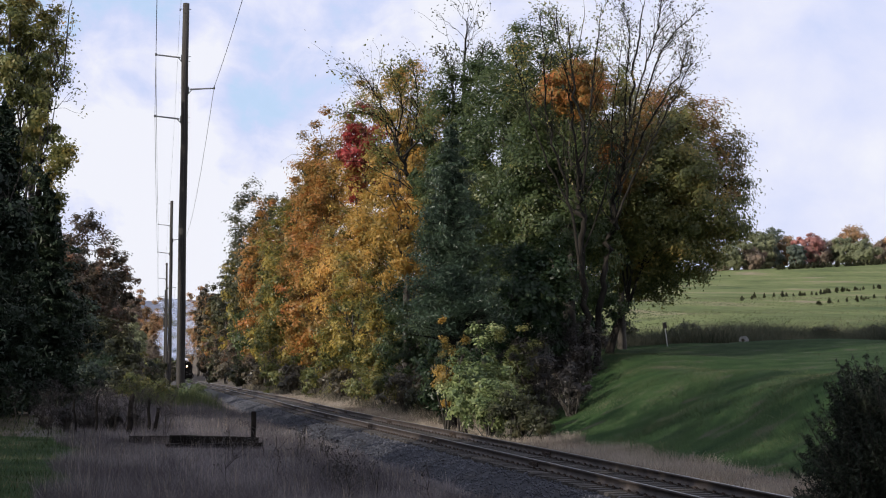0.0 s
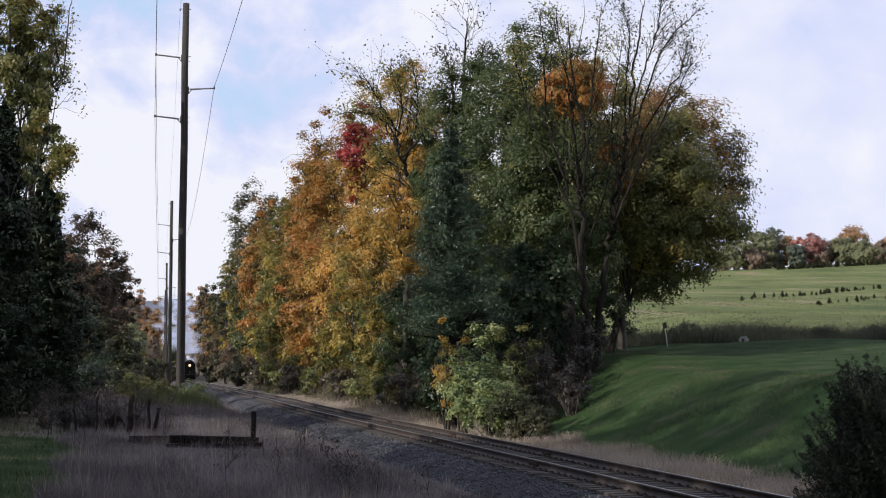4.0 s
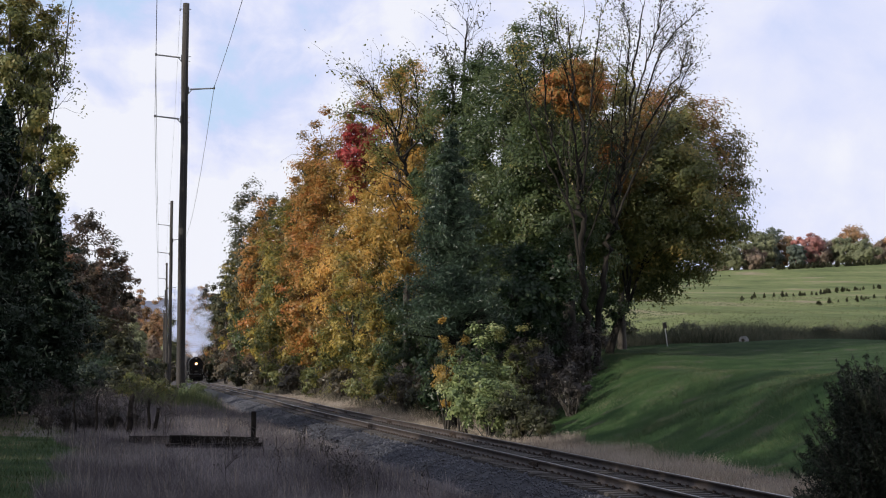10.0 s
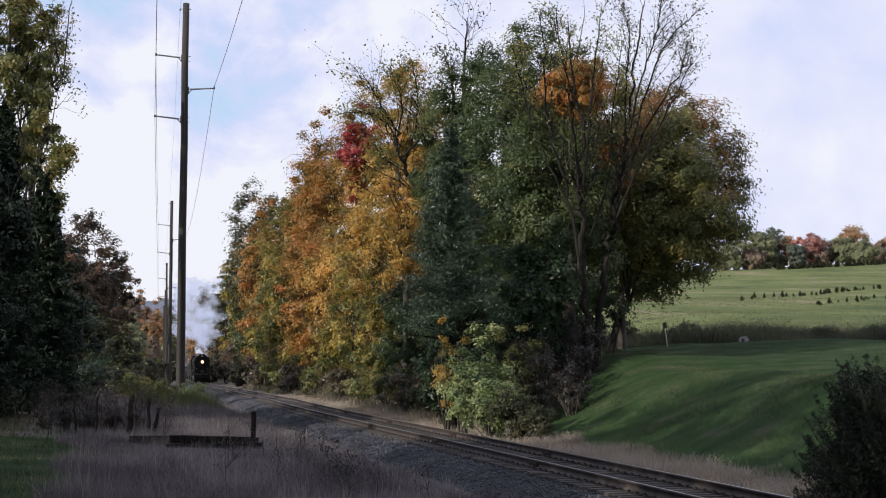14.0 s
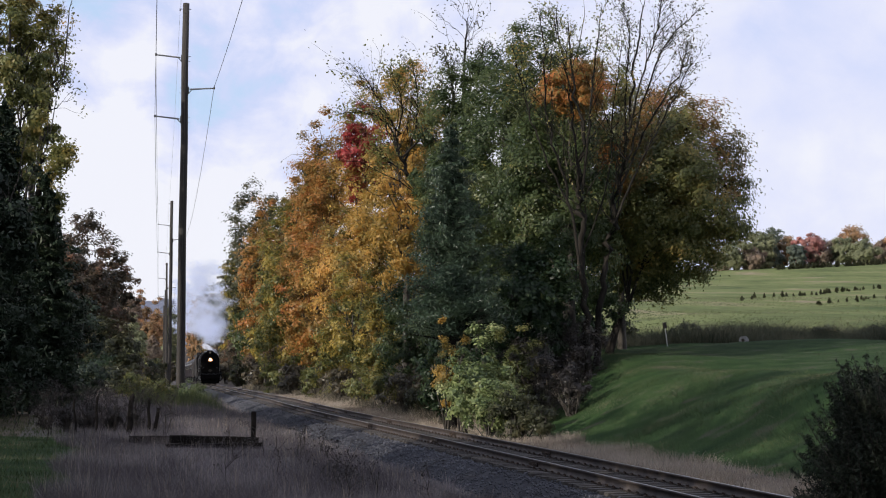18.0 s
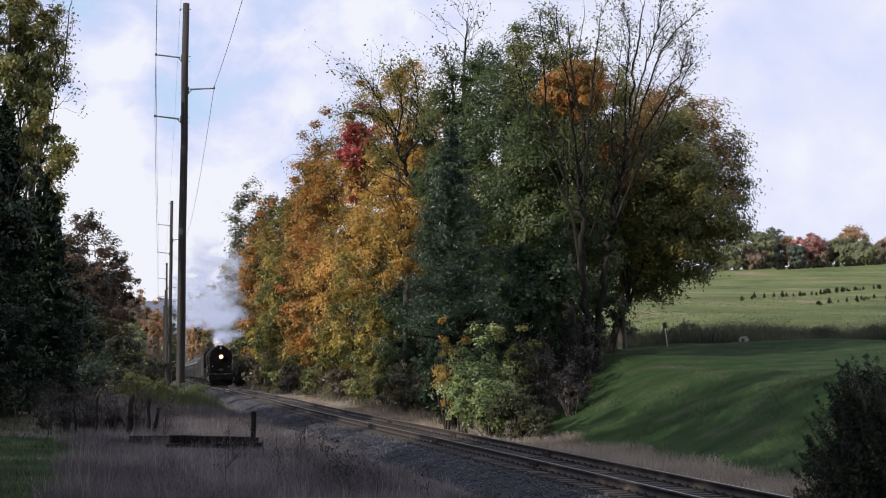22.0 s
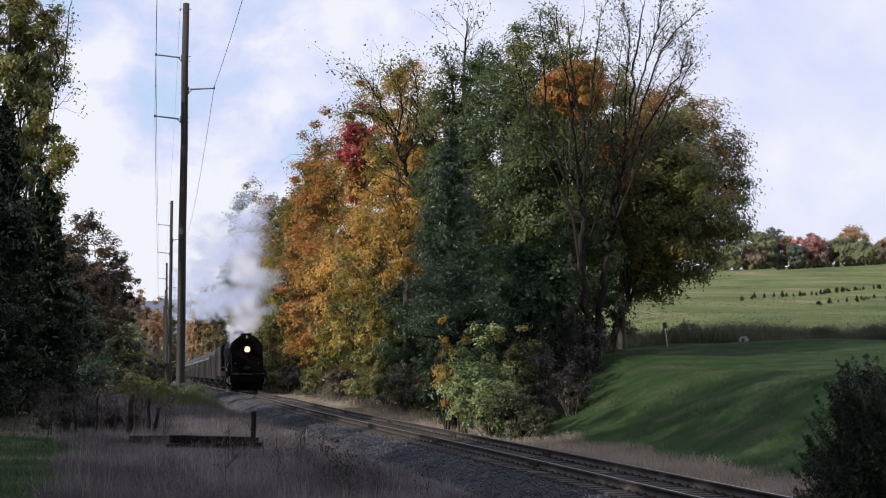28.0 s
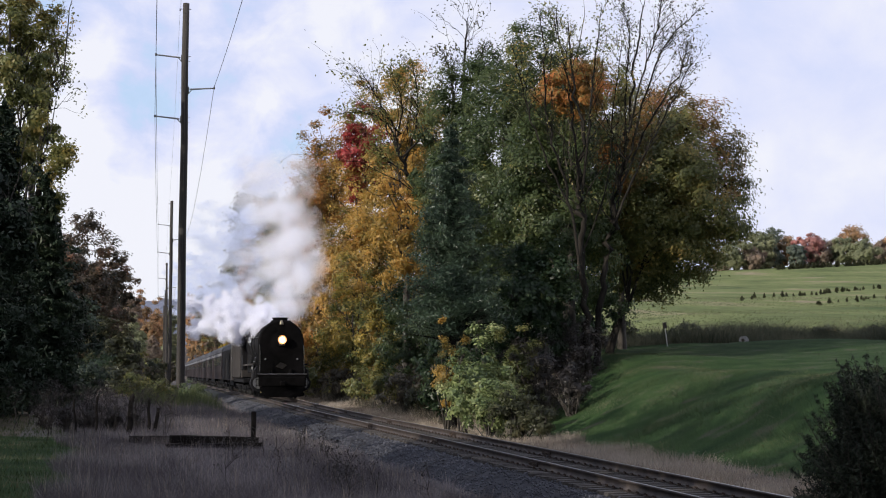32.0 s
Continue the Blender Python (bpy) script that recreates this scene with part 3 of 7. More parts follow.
def tree(label, x, y, height, radius, crown_from, kind, leaf=0.2, count=9000, seed=1, shape="round", name="tree", clumps=60, trunk_r=None,
         bark=None, lump=0.24, limbs=9, lean=(0, 0), fill=0.3, z=None, mats=None, clump_r=0.26, category="tree", group="trees along the railway", mix=None, root=(0, 0)):
    rng = np.random.default_rng(seed)
    mats, bark = mats or LEAF, bark or BARK
    t = thing(name, label, category, Matrix.Translation((x, y, ground_at(x, y) - 0.05 if z is None else z)), group)
    pts, c, face = crown_points(crown_from, height, radius, count, rng, clumps, shape, fill, lump, clump_r)
    slant = np.array([lean[0], lean[1], 0])
    pts = pts + slant * (pts[:, 2:3] / height)
    c = c + slant * (c[:, 2:3] / height)
    tr = trunk_r or 0.011 * height + 0.05
    top = crown_from + 0.72 * (height - crown_from)
    path = []
    for j in range(9):
        f = j / 8
        w = rng.normal(size=2) * 0.02 * height * f * (1 - f)
        path.append(((w[0] + root[0] * (1 - f) ** 1.6 + slant[0] * f * top / height, w[1] + root[1] * (1 - f) ** 1.6 + slant[1] * f * top / height, f * top - (0.5 if j == 0 else 0)), tr * (1.25 if j == 0 else 1) * (1 - 0.85 * f)))
    V, F = tubes([path], 8)
    part("trunk", mesh_of("trunk", V, F, bark, True), None, t)
    for j in range(limbs):
        e = c[rng.integers(0, len(c))]
        f = rng.uniform(0.25, 0.85)
        s = np.array(path[int(f * 8)][0])
        if e[2] < s[2] + 0.1 * height:
            e = e + np.array([0, 0, 0.15 * height])
        paths = [bend(s, e, tr * 0.42 * (1.1 - f), 0.012, rng)]
        for q in range(3):
            g = paths[0][rng.integers(2, 5)][0]
            paths.append(bend(g, g + (e - s) * 0.35 + rng.normal(size=3) * radius * 0.22, tr * 0.14, 0.008, rng, 3))
        V, F = tubes(paths, 5)
        part("limb", mesh_of("limb", V, F, bark, True), None, t)
    V, F = leaf_cloud(pts, leaf, rng, out=face)
    me = mesh_of("crown", V, F, [mats[kind]] + ([mats[mix]] if mix else []))
    if mix:
        zone = (pts[:, 2] + 0.2 * height * np.sin(pts[:, 0] * 1.3 + seed) > crown_from + 0.72 * (height - crown_from)).astype(np.int32)
        me.polygons.foreach_set("material_index", zone)
    tagged(part("crown", me, None, t), kind="stuff")
    return t


def through_points(pts, n):
    """A smooth way through a few points."""
    p = np.array([pts[0]] + list(pts) + [pts[-1]], float)
    out = []
    for k in range(len(pts) - 1):
        a, b, c, d = p[k:k + 4]
        for q in range(n):
            f = q / n
            out.append(0.5 * (2 * b + (c - a) * f + (2 * a - 5 * b + 4 * c - d) * f ** 2 + (3 * b - a - 3 * c + d) * f ** 3))
    return out + [p[-1]]


def sparse_tree(label, x, y, stems, seed, leaf=0.16, per_end=3, kind="olive", bark=None, z=None, name="tree", group="trees along the railway", side=26, spread=0.35, from_=0.35, reach=1.0, cluster=0.2):
    """A nearly bare tree: stems that fork and arch, thin rising side branches and few leaves left. stems: (radius, waypoints)."""
    rng = np.random.default_rng(seed)
    bark = bark or BARK
    t = thing(name, label, "tree", Matrix.Translation((x, y, ground_at(x, y) - 0.05 if z is None else z)), group)
    ends = []
    for r, way_points in stems:
        way_ = through_points(way_points, 7)
        m = len(way_) - 1
        L = np.linalg.norm(way_[-1] - way_[0])
        trunk = []
        for k, p in enumerate(way_):
            f = k / m
            trunk.append((p + np.append(rng.normal(size=2) * 0.006 * L * min(1, 4 * f * (1 - f)), 0), r * (1 - f) ** 0.75 + 0.009))
        V, F = tubes([trunk], 8)
        stem = part("stem", mesh_of("stem", V, F, bark, True), None, t)
        paths = []
        for k in range(side):
            f = rng.uniform(from_, 0.98)
            i = int(f * m)
            g = trunk[i][0]
            along = trunk[min(i + 1, m)][0] - trunk[max(i - 1, 0)][0]
            along = along / (np.linalg.norm(along) + 1e-6)
            way = along + rng.normal(size=3) * np.array([1, 1, 0.3]) * spread
            ln = reach * L * rng.uniform(0.08, 0.3) * (1.25 - f)
            e = g + way * ln
            lim = bend(g, e, r * 0.25 * (1.1 - f) + 0.006, 0.005, rng, 5)
            paths.append(lim)
            for q in range(4):
                h = lim[rng.integers(1, 6)][0]
                e2 = h + (way + rng.normal(size=3) * 0.45) * ln * rng.uniform(0.25, 0.55)
                paths.append(bend(h, e2, 0.008, 0.004, rng, 3))
                ends.append(e2)
            ends.append(e)
        V, F = tubes(paths, 4)
        tagged(part("twig_growth", mesh_of("twig_growth", V, F, bark, True), None, stem), kind="stuff")
    e = np.array(ends)
    pts = np.repeat(e, per_end, 0) + rng.normal(size=(len(e) * per_end, 3)) * cluster
    V, F = leaf_cloud(pts, leaf, rng)
    tagged(part("leafage", mesh_of("leafage", V, F, LEAF[kind]), None, t, "few withered leaves"), kind="stuff")
    return t


def conifer(label, x, y, height, radius, kind="pine", seed=1, leaf=0.3, whorls=16, per=9, needles=70, z=None, first=0.12, name="conifer", group="", droop=0.12, aspect=0.1, bark=None):
    """An evergreen: whorls of drooping boughs set with needle sprays."""
    rng = np.random.default_rng(seed)
    t = thing(name, label, "tree", Matrix.Translation((x, y, ground_at(x, y) - 0.05 if z is None else z)), group)
    V, F = tubes([[((0, 0, height * k / 6), (0.014 * height + 0.02) * (1.05 - k / 6)) for k in range(7)]], 7)
    part("trunk", mesh_of("trunk", V, F, bark or BARK, True), None, t)
    pts, paths = [], []
    for w in range(whorls):
        f0 = first + (1 - first) * w / whorls
        for k in range(per):
            f = min(0.985, max(0.02, f0 + rng.uniform(-0.7, 0.7) / whorls))
            L = radius * (1 - f) ** 0.75 + 0.1
            a = rng.uniform(0, 6.28)
            Lk = L * rng.uniform(0.6, 1.12)
            d = np.array([math.cos(a), math.sin(a), 0.12])
            n = max(6, int(needles * Lk / radius))
            s = rng.random(n) ** 0.7
            p = np.array([0, 0, f * height]) + d * (s * Lk)[:, None]
            p[:, 2] += 0.25 * s * Lk - droop * 2.6 * (s ** 2) * Lk
            p += rng.normal(size=(n, 3)) * np.array([0.12, 0.12, 0.08]) * Lk
            pts.append(p)
            paths.append([(np.array([0, 0, f * height]), 0.006 * height * (1 - f) + 0.008), (np.array([0, 0, f * height]) + d * Lk * 0.9, 0.006)])
    V, F = tubes(paths, 4)
    tagged(part("bough_whorl", mesh_of("bough_whorl", V, F, bark or BARK), None, t), kind="stuff")
    V, F = leaf_cloud(np.concatenate(pts), leaf, rng, 0.5, aspect)
    tagged(part("needle_growth", mesh_of("needle_growth", V, F, LEAF[kind]), None, t), kind="stuff")
    return t


def bush(label, x, y, height, radius, kind, seed, leaf=0.16, count=2500, z=None, name="bush", group="undergrowth", clumps=24, stems=7, lump=0.35, mats=None):
    rng = np.random.default_rng(seed)
    t = thing(name, label, "bush", Matrix.Translation((x, y, ground_at(x, y) - 0.04 if z is None else z)), group)
    pts, c, face = crown_points(height * 0.08, height, radius, count, rng, clumps, "dome", 0.3, lump, 0.32)
    paths = [bend((rng.normal() * 0.1 * radius, rng.normal() * 0.1 * radius, 0), c[rng.integers(0, len(c))], 0.03, 0.008, rng, 4) for _ in range(stems)]
    V, F = tubes(paths, 4)
    tagged(part("stem_cluster", mesh_of("stem_cluster", V, F, BARK), None, t), kind="stuff")
    V, F = leaf_cloud(pts, leaf, rng, out=face)
    tagged(part("foliage", mesh_of("foliage", V, F, (mats or LEAF)[kind]), None, t), kind="stuff")
    return t


# trees and bushes on the railway bank
tree("broad maple with dull green leaves turning rust", 21.5, 75.0, 10.9, 3.7, 3.2, "olive", seed=11, lump=0.12, leaf=0.14, count=95000, clumps=420, mix='rust', fill=0.4, root=(-2.9, -0.5), clump_r=0.2, limbs=14, bark=BARK_BROWN)
tree("tall tree in dense dark green leaf", 15.4, 74.6, 15.5, 3.1, 2.8, "green", seed=12, lump=0.12, leaf=0.13, count=52000, clumps=260, shape='dome', clump_r=0.2, limbs=12)
tree("green tree hung with creeper", 16.2, 71.4, 11.7, 2.5, 1.5, "green", seed=13, leaf=0.14, count=32000, clumps=160, clump_r=0.22)
tree("green tree turning yellow", 13.6, 81.3, 14.5, 1.9, 3.8, "green", seed=14, leaf=0.14, count=34000, clumps=150, clump_r=0.22, fill=0.4)
tree("maple with an orange crown", 16.3, 70.7, 12.7, 1.5, 10.5, "orange", seed=15, leaf=0.12, count=15000, clumps=80, fill=0.4, clump_r=0.24, limbs=4)
tree("yellow maple in full autumn colour", 15.5, 122.4, 20.1, 3.5, 1.1, "yellow", seed=16, shape='dome', count=30000, clumps=170, leaf=0.2)
tree("golden maple leaning over the track", 13.5, 120.1, 14.8, 3.2, 0.8, "yellow", seed=17, count=28000, clumps=150, leaf=0.19)
tree("red maple in autumn colour", 13.6, 120.5, 19.2, 1.8, 12.5, "red", seed=18, leaf=0.2, count=13000, clumps=80, fill=0.45, limbs=3)
tree("orange maple in autumn colour", 14.5, 152.4, 20.9, 3.7, 3.0, "orange", seed=19, shape='dome', count=40600, clumps=240, leaf=0.24)
tree("gold and green autumn tree", 13.5, 180.5, 19.5, 3.5, 2.1, "gold", seed=20, shape='dome', leaf=0.29, count=23706, clumps=194)
tree("orange autumn tree by the railway", 13.5, 234.0, 22.4, 3.6, 2.0, "orange", seed=21, leaf=0.37, count=17734, clumps=145)
tree("golden autumn tree by the railway", 13.5, 293.9, 21.9, 3.5, 2.3, "gold", seed=22, leaf=0.47, count=10083, clumps=108)
tree("grey-green oak above the maples", 15.0, 287.8, 30.4, 4.5, 5.3, "dim", seed=23, lump=0.12, clumps=240, clump_r=0.3, leaf=0.46, count=17453)
tree("dark oak above the maples", 16.5, 191.0, 24.0, 2.1, 11.0, "dim", seed=24, lump=0.15, clumps=162, leaf=0.31, count=9526)
tree("dim green tree by the railway", 14.0, 388.2, 24.8, 3.6, 3.1, "dim", seed=25, leaf=0.62, count=6662, clumps=108)
tree("rusty tree by the railway", 13.0, 443.9, 19.2, 2.8, 4.1, "rust", seed=26, leaf=0.7, count=2776, clumps=108)
tree("dull brown tree by the railway", 13.5, 553.9, 28.4, 3.1, 5.2, "brown", seed=27, leaf=0.88, count=3040, clumps=108)
tree("low golden tree by the railway", 12.2, 142.3, 13.1, 2.4, 1.6, "orange", seed=28, leaf=0.23, count=17489, clumps=144)
tree("low green and gold tree", 12.0, 113.2, 8.4, 2.1, 0.6, "gold", seed=29, leaf=0.18, count=11199, clumps=74)
tree("low golden tree by the railway", 12.2, 182.0, 12.4, 2.8, 1.9, "olive", seed=30, leaf=0.29, count=11579, clumps=108)
tree("low green tree by the railway", 12.2, 244.2, 10.7, 3.0, 2.4, "green", seed=39, leaf=0.39, count=5452, clumps=108)
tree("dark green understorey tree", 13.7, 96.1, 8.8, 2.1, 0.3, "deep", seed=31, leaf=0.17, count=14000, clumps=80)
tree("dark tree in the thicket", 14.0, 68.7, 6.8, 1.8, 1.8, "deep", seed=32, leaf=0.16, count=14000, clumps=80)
conifer("white pine with soft blue-green needles", 10.8, 66.7, 11.7, 2.6, "pine", 33, leaf=0.19, aspect=0.16, bark=BARK_DARK, whorls=24, per=10, needles=460, first=0.3, droop=0.06)
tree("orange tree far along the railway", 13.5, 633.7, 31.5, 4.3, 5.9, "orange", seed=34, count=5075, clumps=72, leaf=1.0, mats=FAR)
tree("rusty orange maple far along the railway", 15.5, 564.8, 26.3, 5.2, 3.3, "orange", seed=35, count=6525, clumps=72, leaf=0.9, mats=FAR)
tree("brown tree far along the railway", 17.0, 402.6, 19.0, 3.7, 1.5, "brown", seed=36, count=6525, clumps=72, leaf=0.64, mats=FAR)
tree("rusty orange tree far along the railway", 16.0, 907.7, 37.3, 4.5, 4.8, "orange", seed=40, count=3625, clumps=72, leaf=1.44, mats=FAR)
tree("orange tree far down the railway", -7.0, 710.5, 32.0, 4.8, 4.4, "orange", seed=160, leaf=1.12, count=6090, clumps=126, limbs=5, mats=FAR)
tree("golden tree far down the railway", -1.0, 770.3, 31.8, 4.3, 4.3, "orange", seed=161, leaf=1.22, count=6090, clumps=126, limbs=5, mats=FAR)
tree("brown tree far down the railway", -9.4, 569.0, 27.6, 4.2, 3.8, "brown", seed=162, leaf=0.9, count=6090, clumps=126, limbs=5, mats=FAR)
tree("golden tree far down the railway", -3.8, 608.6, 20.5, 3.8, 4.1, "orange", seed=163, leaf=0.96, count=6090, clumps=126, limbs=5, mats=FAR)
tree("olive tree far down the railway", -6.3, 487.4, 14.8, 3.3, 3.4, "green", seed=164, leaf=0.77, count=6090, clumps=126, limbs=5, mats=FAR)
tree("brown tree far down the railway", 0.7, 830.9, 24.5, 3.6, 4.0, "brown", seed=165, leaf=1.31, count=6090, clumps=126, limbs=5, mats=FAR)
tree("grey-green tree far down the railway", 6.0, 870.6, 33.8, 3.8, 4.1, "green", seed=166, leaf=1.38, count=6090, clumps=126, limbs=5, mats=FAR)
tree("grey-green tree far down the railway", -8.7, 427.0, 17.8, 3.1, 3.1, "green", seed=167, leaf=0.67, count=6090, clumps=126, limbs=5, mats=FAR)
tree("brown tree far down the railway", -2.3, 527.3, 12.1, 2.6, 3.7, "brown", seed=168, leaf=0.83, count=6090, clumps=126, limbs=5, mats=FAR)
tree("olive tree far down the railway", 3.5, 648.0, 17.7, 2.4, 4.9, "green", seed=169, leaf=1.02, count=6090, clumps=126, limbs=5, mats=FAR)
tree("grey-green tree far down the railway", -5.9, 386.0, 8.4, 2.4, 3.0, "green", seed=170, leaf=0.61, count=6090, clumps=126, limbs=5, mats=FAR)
bush("leafy shrub in yellow-green leaf", 11.5, 63.0, 3.7, 1.0, "lime", 51, leaf=0.14, count=9000, clumps=60, lump=0.6, stems=12)
bush("shrub with a few orange leaves", 10.2, 64.2, 4.1, 0.7, "yellow", 52, leaf=0.1, count=3200, clumps=18, lump=0.7)
bush("tall olive shrub on the bank", 12.7, 64.9, 3.8, 0.9, "olive", 58, leaf=0.1, count=10000, clumps=60, lump=0.6)
bush("yellow-green shrub by the ditch", 10.4, 62.3, 2.8, 0.8, "lime", 59, leaf=0.13, count=5000, clumps=40, lump=0.6)
bush("pale green shrub by the ditch", 11.0, 60.2, 2.0, 0.8, "lime", 53, leaf=0.11, count=5000, clumps=36, lump=0.6, stems=16)
bush("pale weedy shrub by the ditch", 11.9, 59.0, 1.7, 0.6, "dim", 50, leaf=0.09, count=3500, clumps=30, lump=0.6, stems=18)
bush("brown leafless thicket on the bank", 13.8, 64.7, 3.0, 1.2, "thicket", 54, leaf=0.08, count=6500, clumps=50, stems=60)
bush("brown leafless thicket on the bank", 14.4, 62.6, 1.9, 0.8, "thicket", 55, leaf=0.08, count=3500, clumps=30, stems=44)
bush("dull green bramble on the bank", 11.6, 59.0, 1.7, 0.8, "dim", 56, leaf=0.09, count=4500, clumps=24, stems=14)
bush("dull green bramble on the bank", 12.3, 57.9, 1.5, 0.6, "dim", 57, leaf=0.09, count=2600, clumps=20, stems=10)
bush("brown weedy brush beside the rails", 11.6, 85.2, 2.2, 1.1, "brown", 60, count=2200, clumps=26, stems=16, leaf=0.14)
bush("olive brush beside the rails", 11.4, 92.3, 2.1, 1.0, "olive", 61, count=2200, clumps=26, stems=16, leaf=0.15)
bush("green and yellow brush beside rails", 11.2, 101.2, 2.0, 1.1, "olive", 62, count=2200, clumps=26, stems=16, leaf=0.16)
bush("brown weedy brush beside the rails", 11.1, 113.1, 2.2, 1.2, "brown", 63, count=2200, clumps=26, stems=16, leaf=0.18)
bush("olive brush beside the rails", 11.1, 129.5, 2.2, 1.2, "olive", 64, count=2200, clumps=26, stems=16, leaf=0.21)
bush("brown weedy brush beside the rails", 11.1, 148.4, 2.5, 1.3, "brown", 65, count=2200, clumps=26, stems=16, leaf=0.24)
bush("olive brush beside the rails", 11.1, 173.7, 2.8, 1.4, "olive", 66, count=2200, clumps=26, stems=16, leaf=0.28)
bush("brown weedy brush beside the rails", 11.1, 209.2, 3.2, 1.6, "brown", 67, count=2200, clumps=26, stems=16, leaf=0.33)
bush("grey-green brush beside the rails", 11.1, 253.6, 3.7, 1.7, "dim", 68, count=2200, clumps=26, stems=16, leaf=0.4)
bush("brown weedy brush beside the rails", 11.1, 307.8, 4.3, 1.7, "brown", 69, count=2200, clumps=26, stems=16, leaf=0.49)
bush("grey-green brush beside the rails", 11.1, 371.2, 4.8, 1.7, "dim", 70, count=2200, clumps=26, stems=16, leaf=0.59)
bush("grey-green brush beside the rails", 11.8, 80.7, 1.5, 0.9, "dim", 71, count=2200, clumps=26, stems=16, leaf=0.13)
bush("brown weedy brush beside the rails", 12.0, 75.6, 1.1, 0.7, "brown", 72, count=2200, clumps=26, stems=16, leaf=0.12)
# the near-black foliage colour here carries the shade these trees stand in
conifer("dense evergreen, its green darkened for shade", -6.2, 73.9, 12.8, 1.9, "shade_dark", 81, leaf=0.3, whorls=34, per=12, needles=100, first=0.03, aspect=0.3)
conifer("dense evergreen, its green darkened for shade", -4.9, 79.8, 10.5, 1.7, "shade_dark", 82, leaf=0.3, whorls=26, per=12, needles=100, first=0.03, aspect=0.3)
conifer("dense evergreen, its green darkened for shade", -7.2, 68.0, 17.1, 2.3, "shade_dark", 83, leaf=0.3, whorls=34, per=12, needles=100, first=0.03, aspect=0.3)
tree("leafy tree, its green darkened for shade", -6.2, 82.0, 12.1, 1.8, 0.3, "shade_dark", seed=100, leaf=0.2, count=14000, clumps=90)
tree("leafy tree, its green darkened for shade", -4.7, 85.9, 8.4, 1.2, 0.3, "shade_dark", seed=101, leaf=0.2, count=9000, clumps=70)
tree("leafy tree, its green darkened for shade", -6.7, 72.0, 13.0, 1.8, 0.5, "shade_dark", seed=102, leaf=0.2, count=14000, clumps=90)
tree("tall poplar with thin olive leaves", -6.6, 94.3, 22.1, 1.4, 10.9, "olive", seed=84, leaf=0.2, count=9000, clumps=60, fill=0.4, lump=0.35, clump_r=0.24)
tree("leafy olive tree beside the dark spruces", -6.2, 76.0, 19.8, 1.7, 9.4, "olive", seed=85, leaf=0.17, count=20000, clumps=120)
tree("dull brown and green tree", -6.6, 153.0, 14.3, 2.8, 2.4, "umber", seed=86, leaf=0.28, count=15950, clumps=162, shape='dome')
tree("green tree at the wood's edge", -4.8, 173.0, 15.0, 2.2, 2.5, "umber", seed=87, leaf=0.3, count=13050, clumps=144, shape='dome')
tree("brown oak at the wood's edge", -7.0, 137.9, 12.5, 2.1, 2.2, "umber", seed=88, leaf=0.26, count=13050, clumps=144)
tree("dark tree at the wood's edge", -4.4, 213.5, 14.9, 1.6, 2.2, "umber", seed=89, leaf=0.34, count=8700, clumps=90)
tree("rusty tree at the wood's edge", -4.9, 142.6, 9.7, 1.8, 2.3, "umber", seed=90, leaf=0.26, count=11600, clumps=108)
tree("dark undergrowth tree by the railway", -5.4, 114.4, 6.3, 2.5, 0.3, "shade_dark", seed=91, leaf=0.22, count=12000, clumps=80)
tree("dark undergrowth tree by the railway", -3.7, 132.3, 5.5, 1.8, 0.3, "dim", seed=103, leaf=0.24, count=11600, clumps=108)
tree("dark undergrowth tree by the railway", -6.2, 88.1, 6.3, 2.1, 0.3, "shade_dark", seed=104, leaf=0.2, count=12000, clumps=80)
bush("rank green weeds beside the railway", -2.5, 101.7, 1.9, 1.2, "dim", 92, leaf=0.2, count=2200)
bush("rank green weeds at the pole's foot", 1.6, 93.0, 1.4, 0.7, "lime", 93, leaf=0.1, count=2500, clumps=30)
bush("rank weeds near the utility pole", -0.1, 93.2, 1.4, 0.9, "olive", 94, leaf=0.14, count=2600, clumps=30)
bush("rank weeds near the utility pole", -1.4, 94.5, 1.5, 1.0, "olive", 95, leaf=0.14, count=2600, clumps=30)
bush("dark brush under the trees", -3.8, 93.8, 2.1, 1.4, "shade_dark", 96, leaf=0.16, count=3500, clumps=36)
bush("dark brush under the trees", -5.5, 81.9, 2.2, 1.5, "shade_dark", 97, leaf=0.16, count=4500, clumps=40)
bush("dark brush under the trees", -6.2, 76.0, 2.0, 1.2, "shade_dark", 98, leaf=0.16, count=4500, clumps=40)
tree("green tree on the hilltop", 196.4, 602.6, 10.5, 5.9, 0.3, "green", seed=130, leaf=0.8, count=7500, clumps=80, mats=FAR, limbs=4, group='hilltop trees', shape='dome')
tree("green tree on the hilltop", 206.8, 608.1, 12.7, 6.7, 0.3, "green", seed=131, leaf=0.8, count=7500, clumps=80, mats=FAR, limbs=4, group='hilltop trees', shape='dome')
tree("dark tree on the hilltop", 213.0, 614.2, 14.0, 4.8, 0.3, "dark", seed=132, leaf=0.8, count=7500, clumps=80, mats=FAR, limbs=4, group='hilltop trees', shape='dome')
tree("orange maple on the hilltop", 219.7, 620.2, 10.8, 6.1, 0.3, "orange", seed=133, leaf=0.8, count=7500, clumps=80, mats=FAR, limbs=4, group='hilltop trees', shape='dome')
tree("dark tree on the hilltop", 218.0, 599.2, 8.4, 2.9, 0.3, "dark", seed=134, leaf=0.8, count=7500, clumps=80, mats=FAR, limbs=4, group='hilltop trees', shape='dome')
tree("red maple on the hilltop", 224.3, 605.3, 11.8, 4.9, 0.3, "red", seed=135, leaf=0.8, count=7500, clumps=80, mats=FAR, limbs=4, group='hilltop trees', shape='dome')
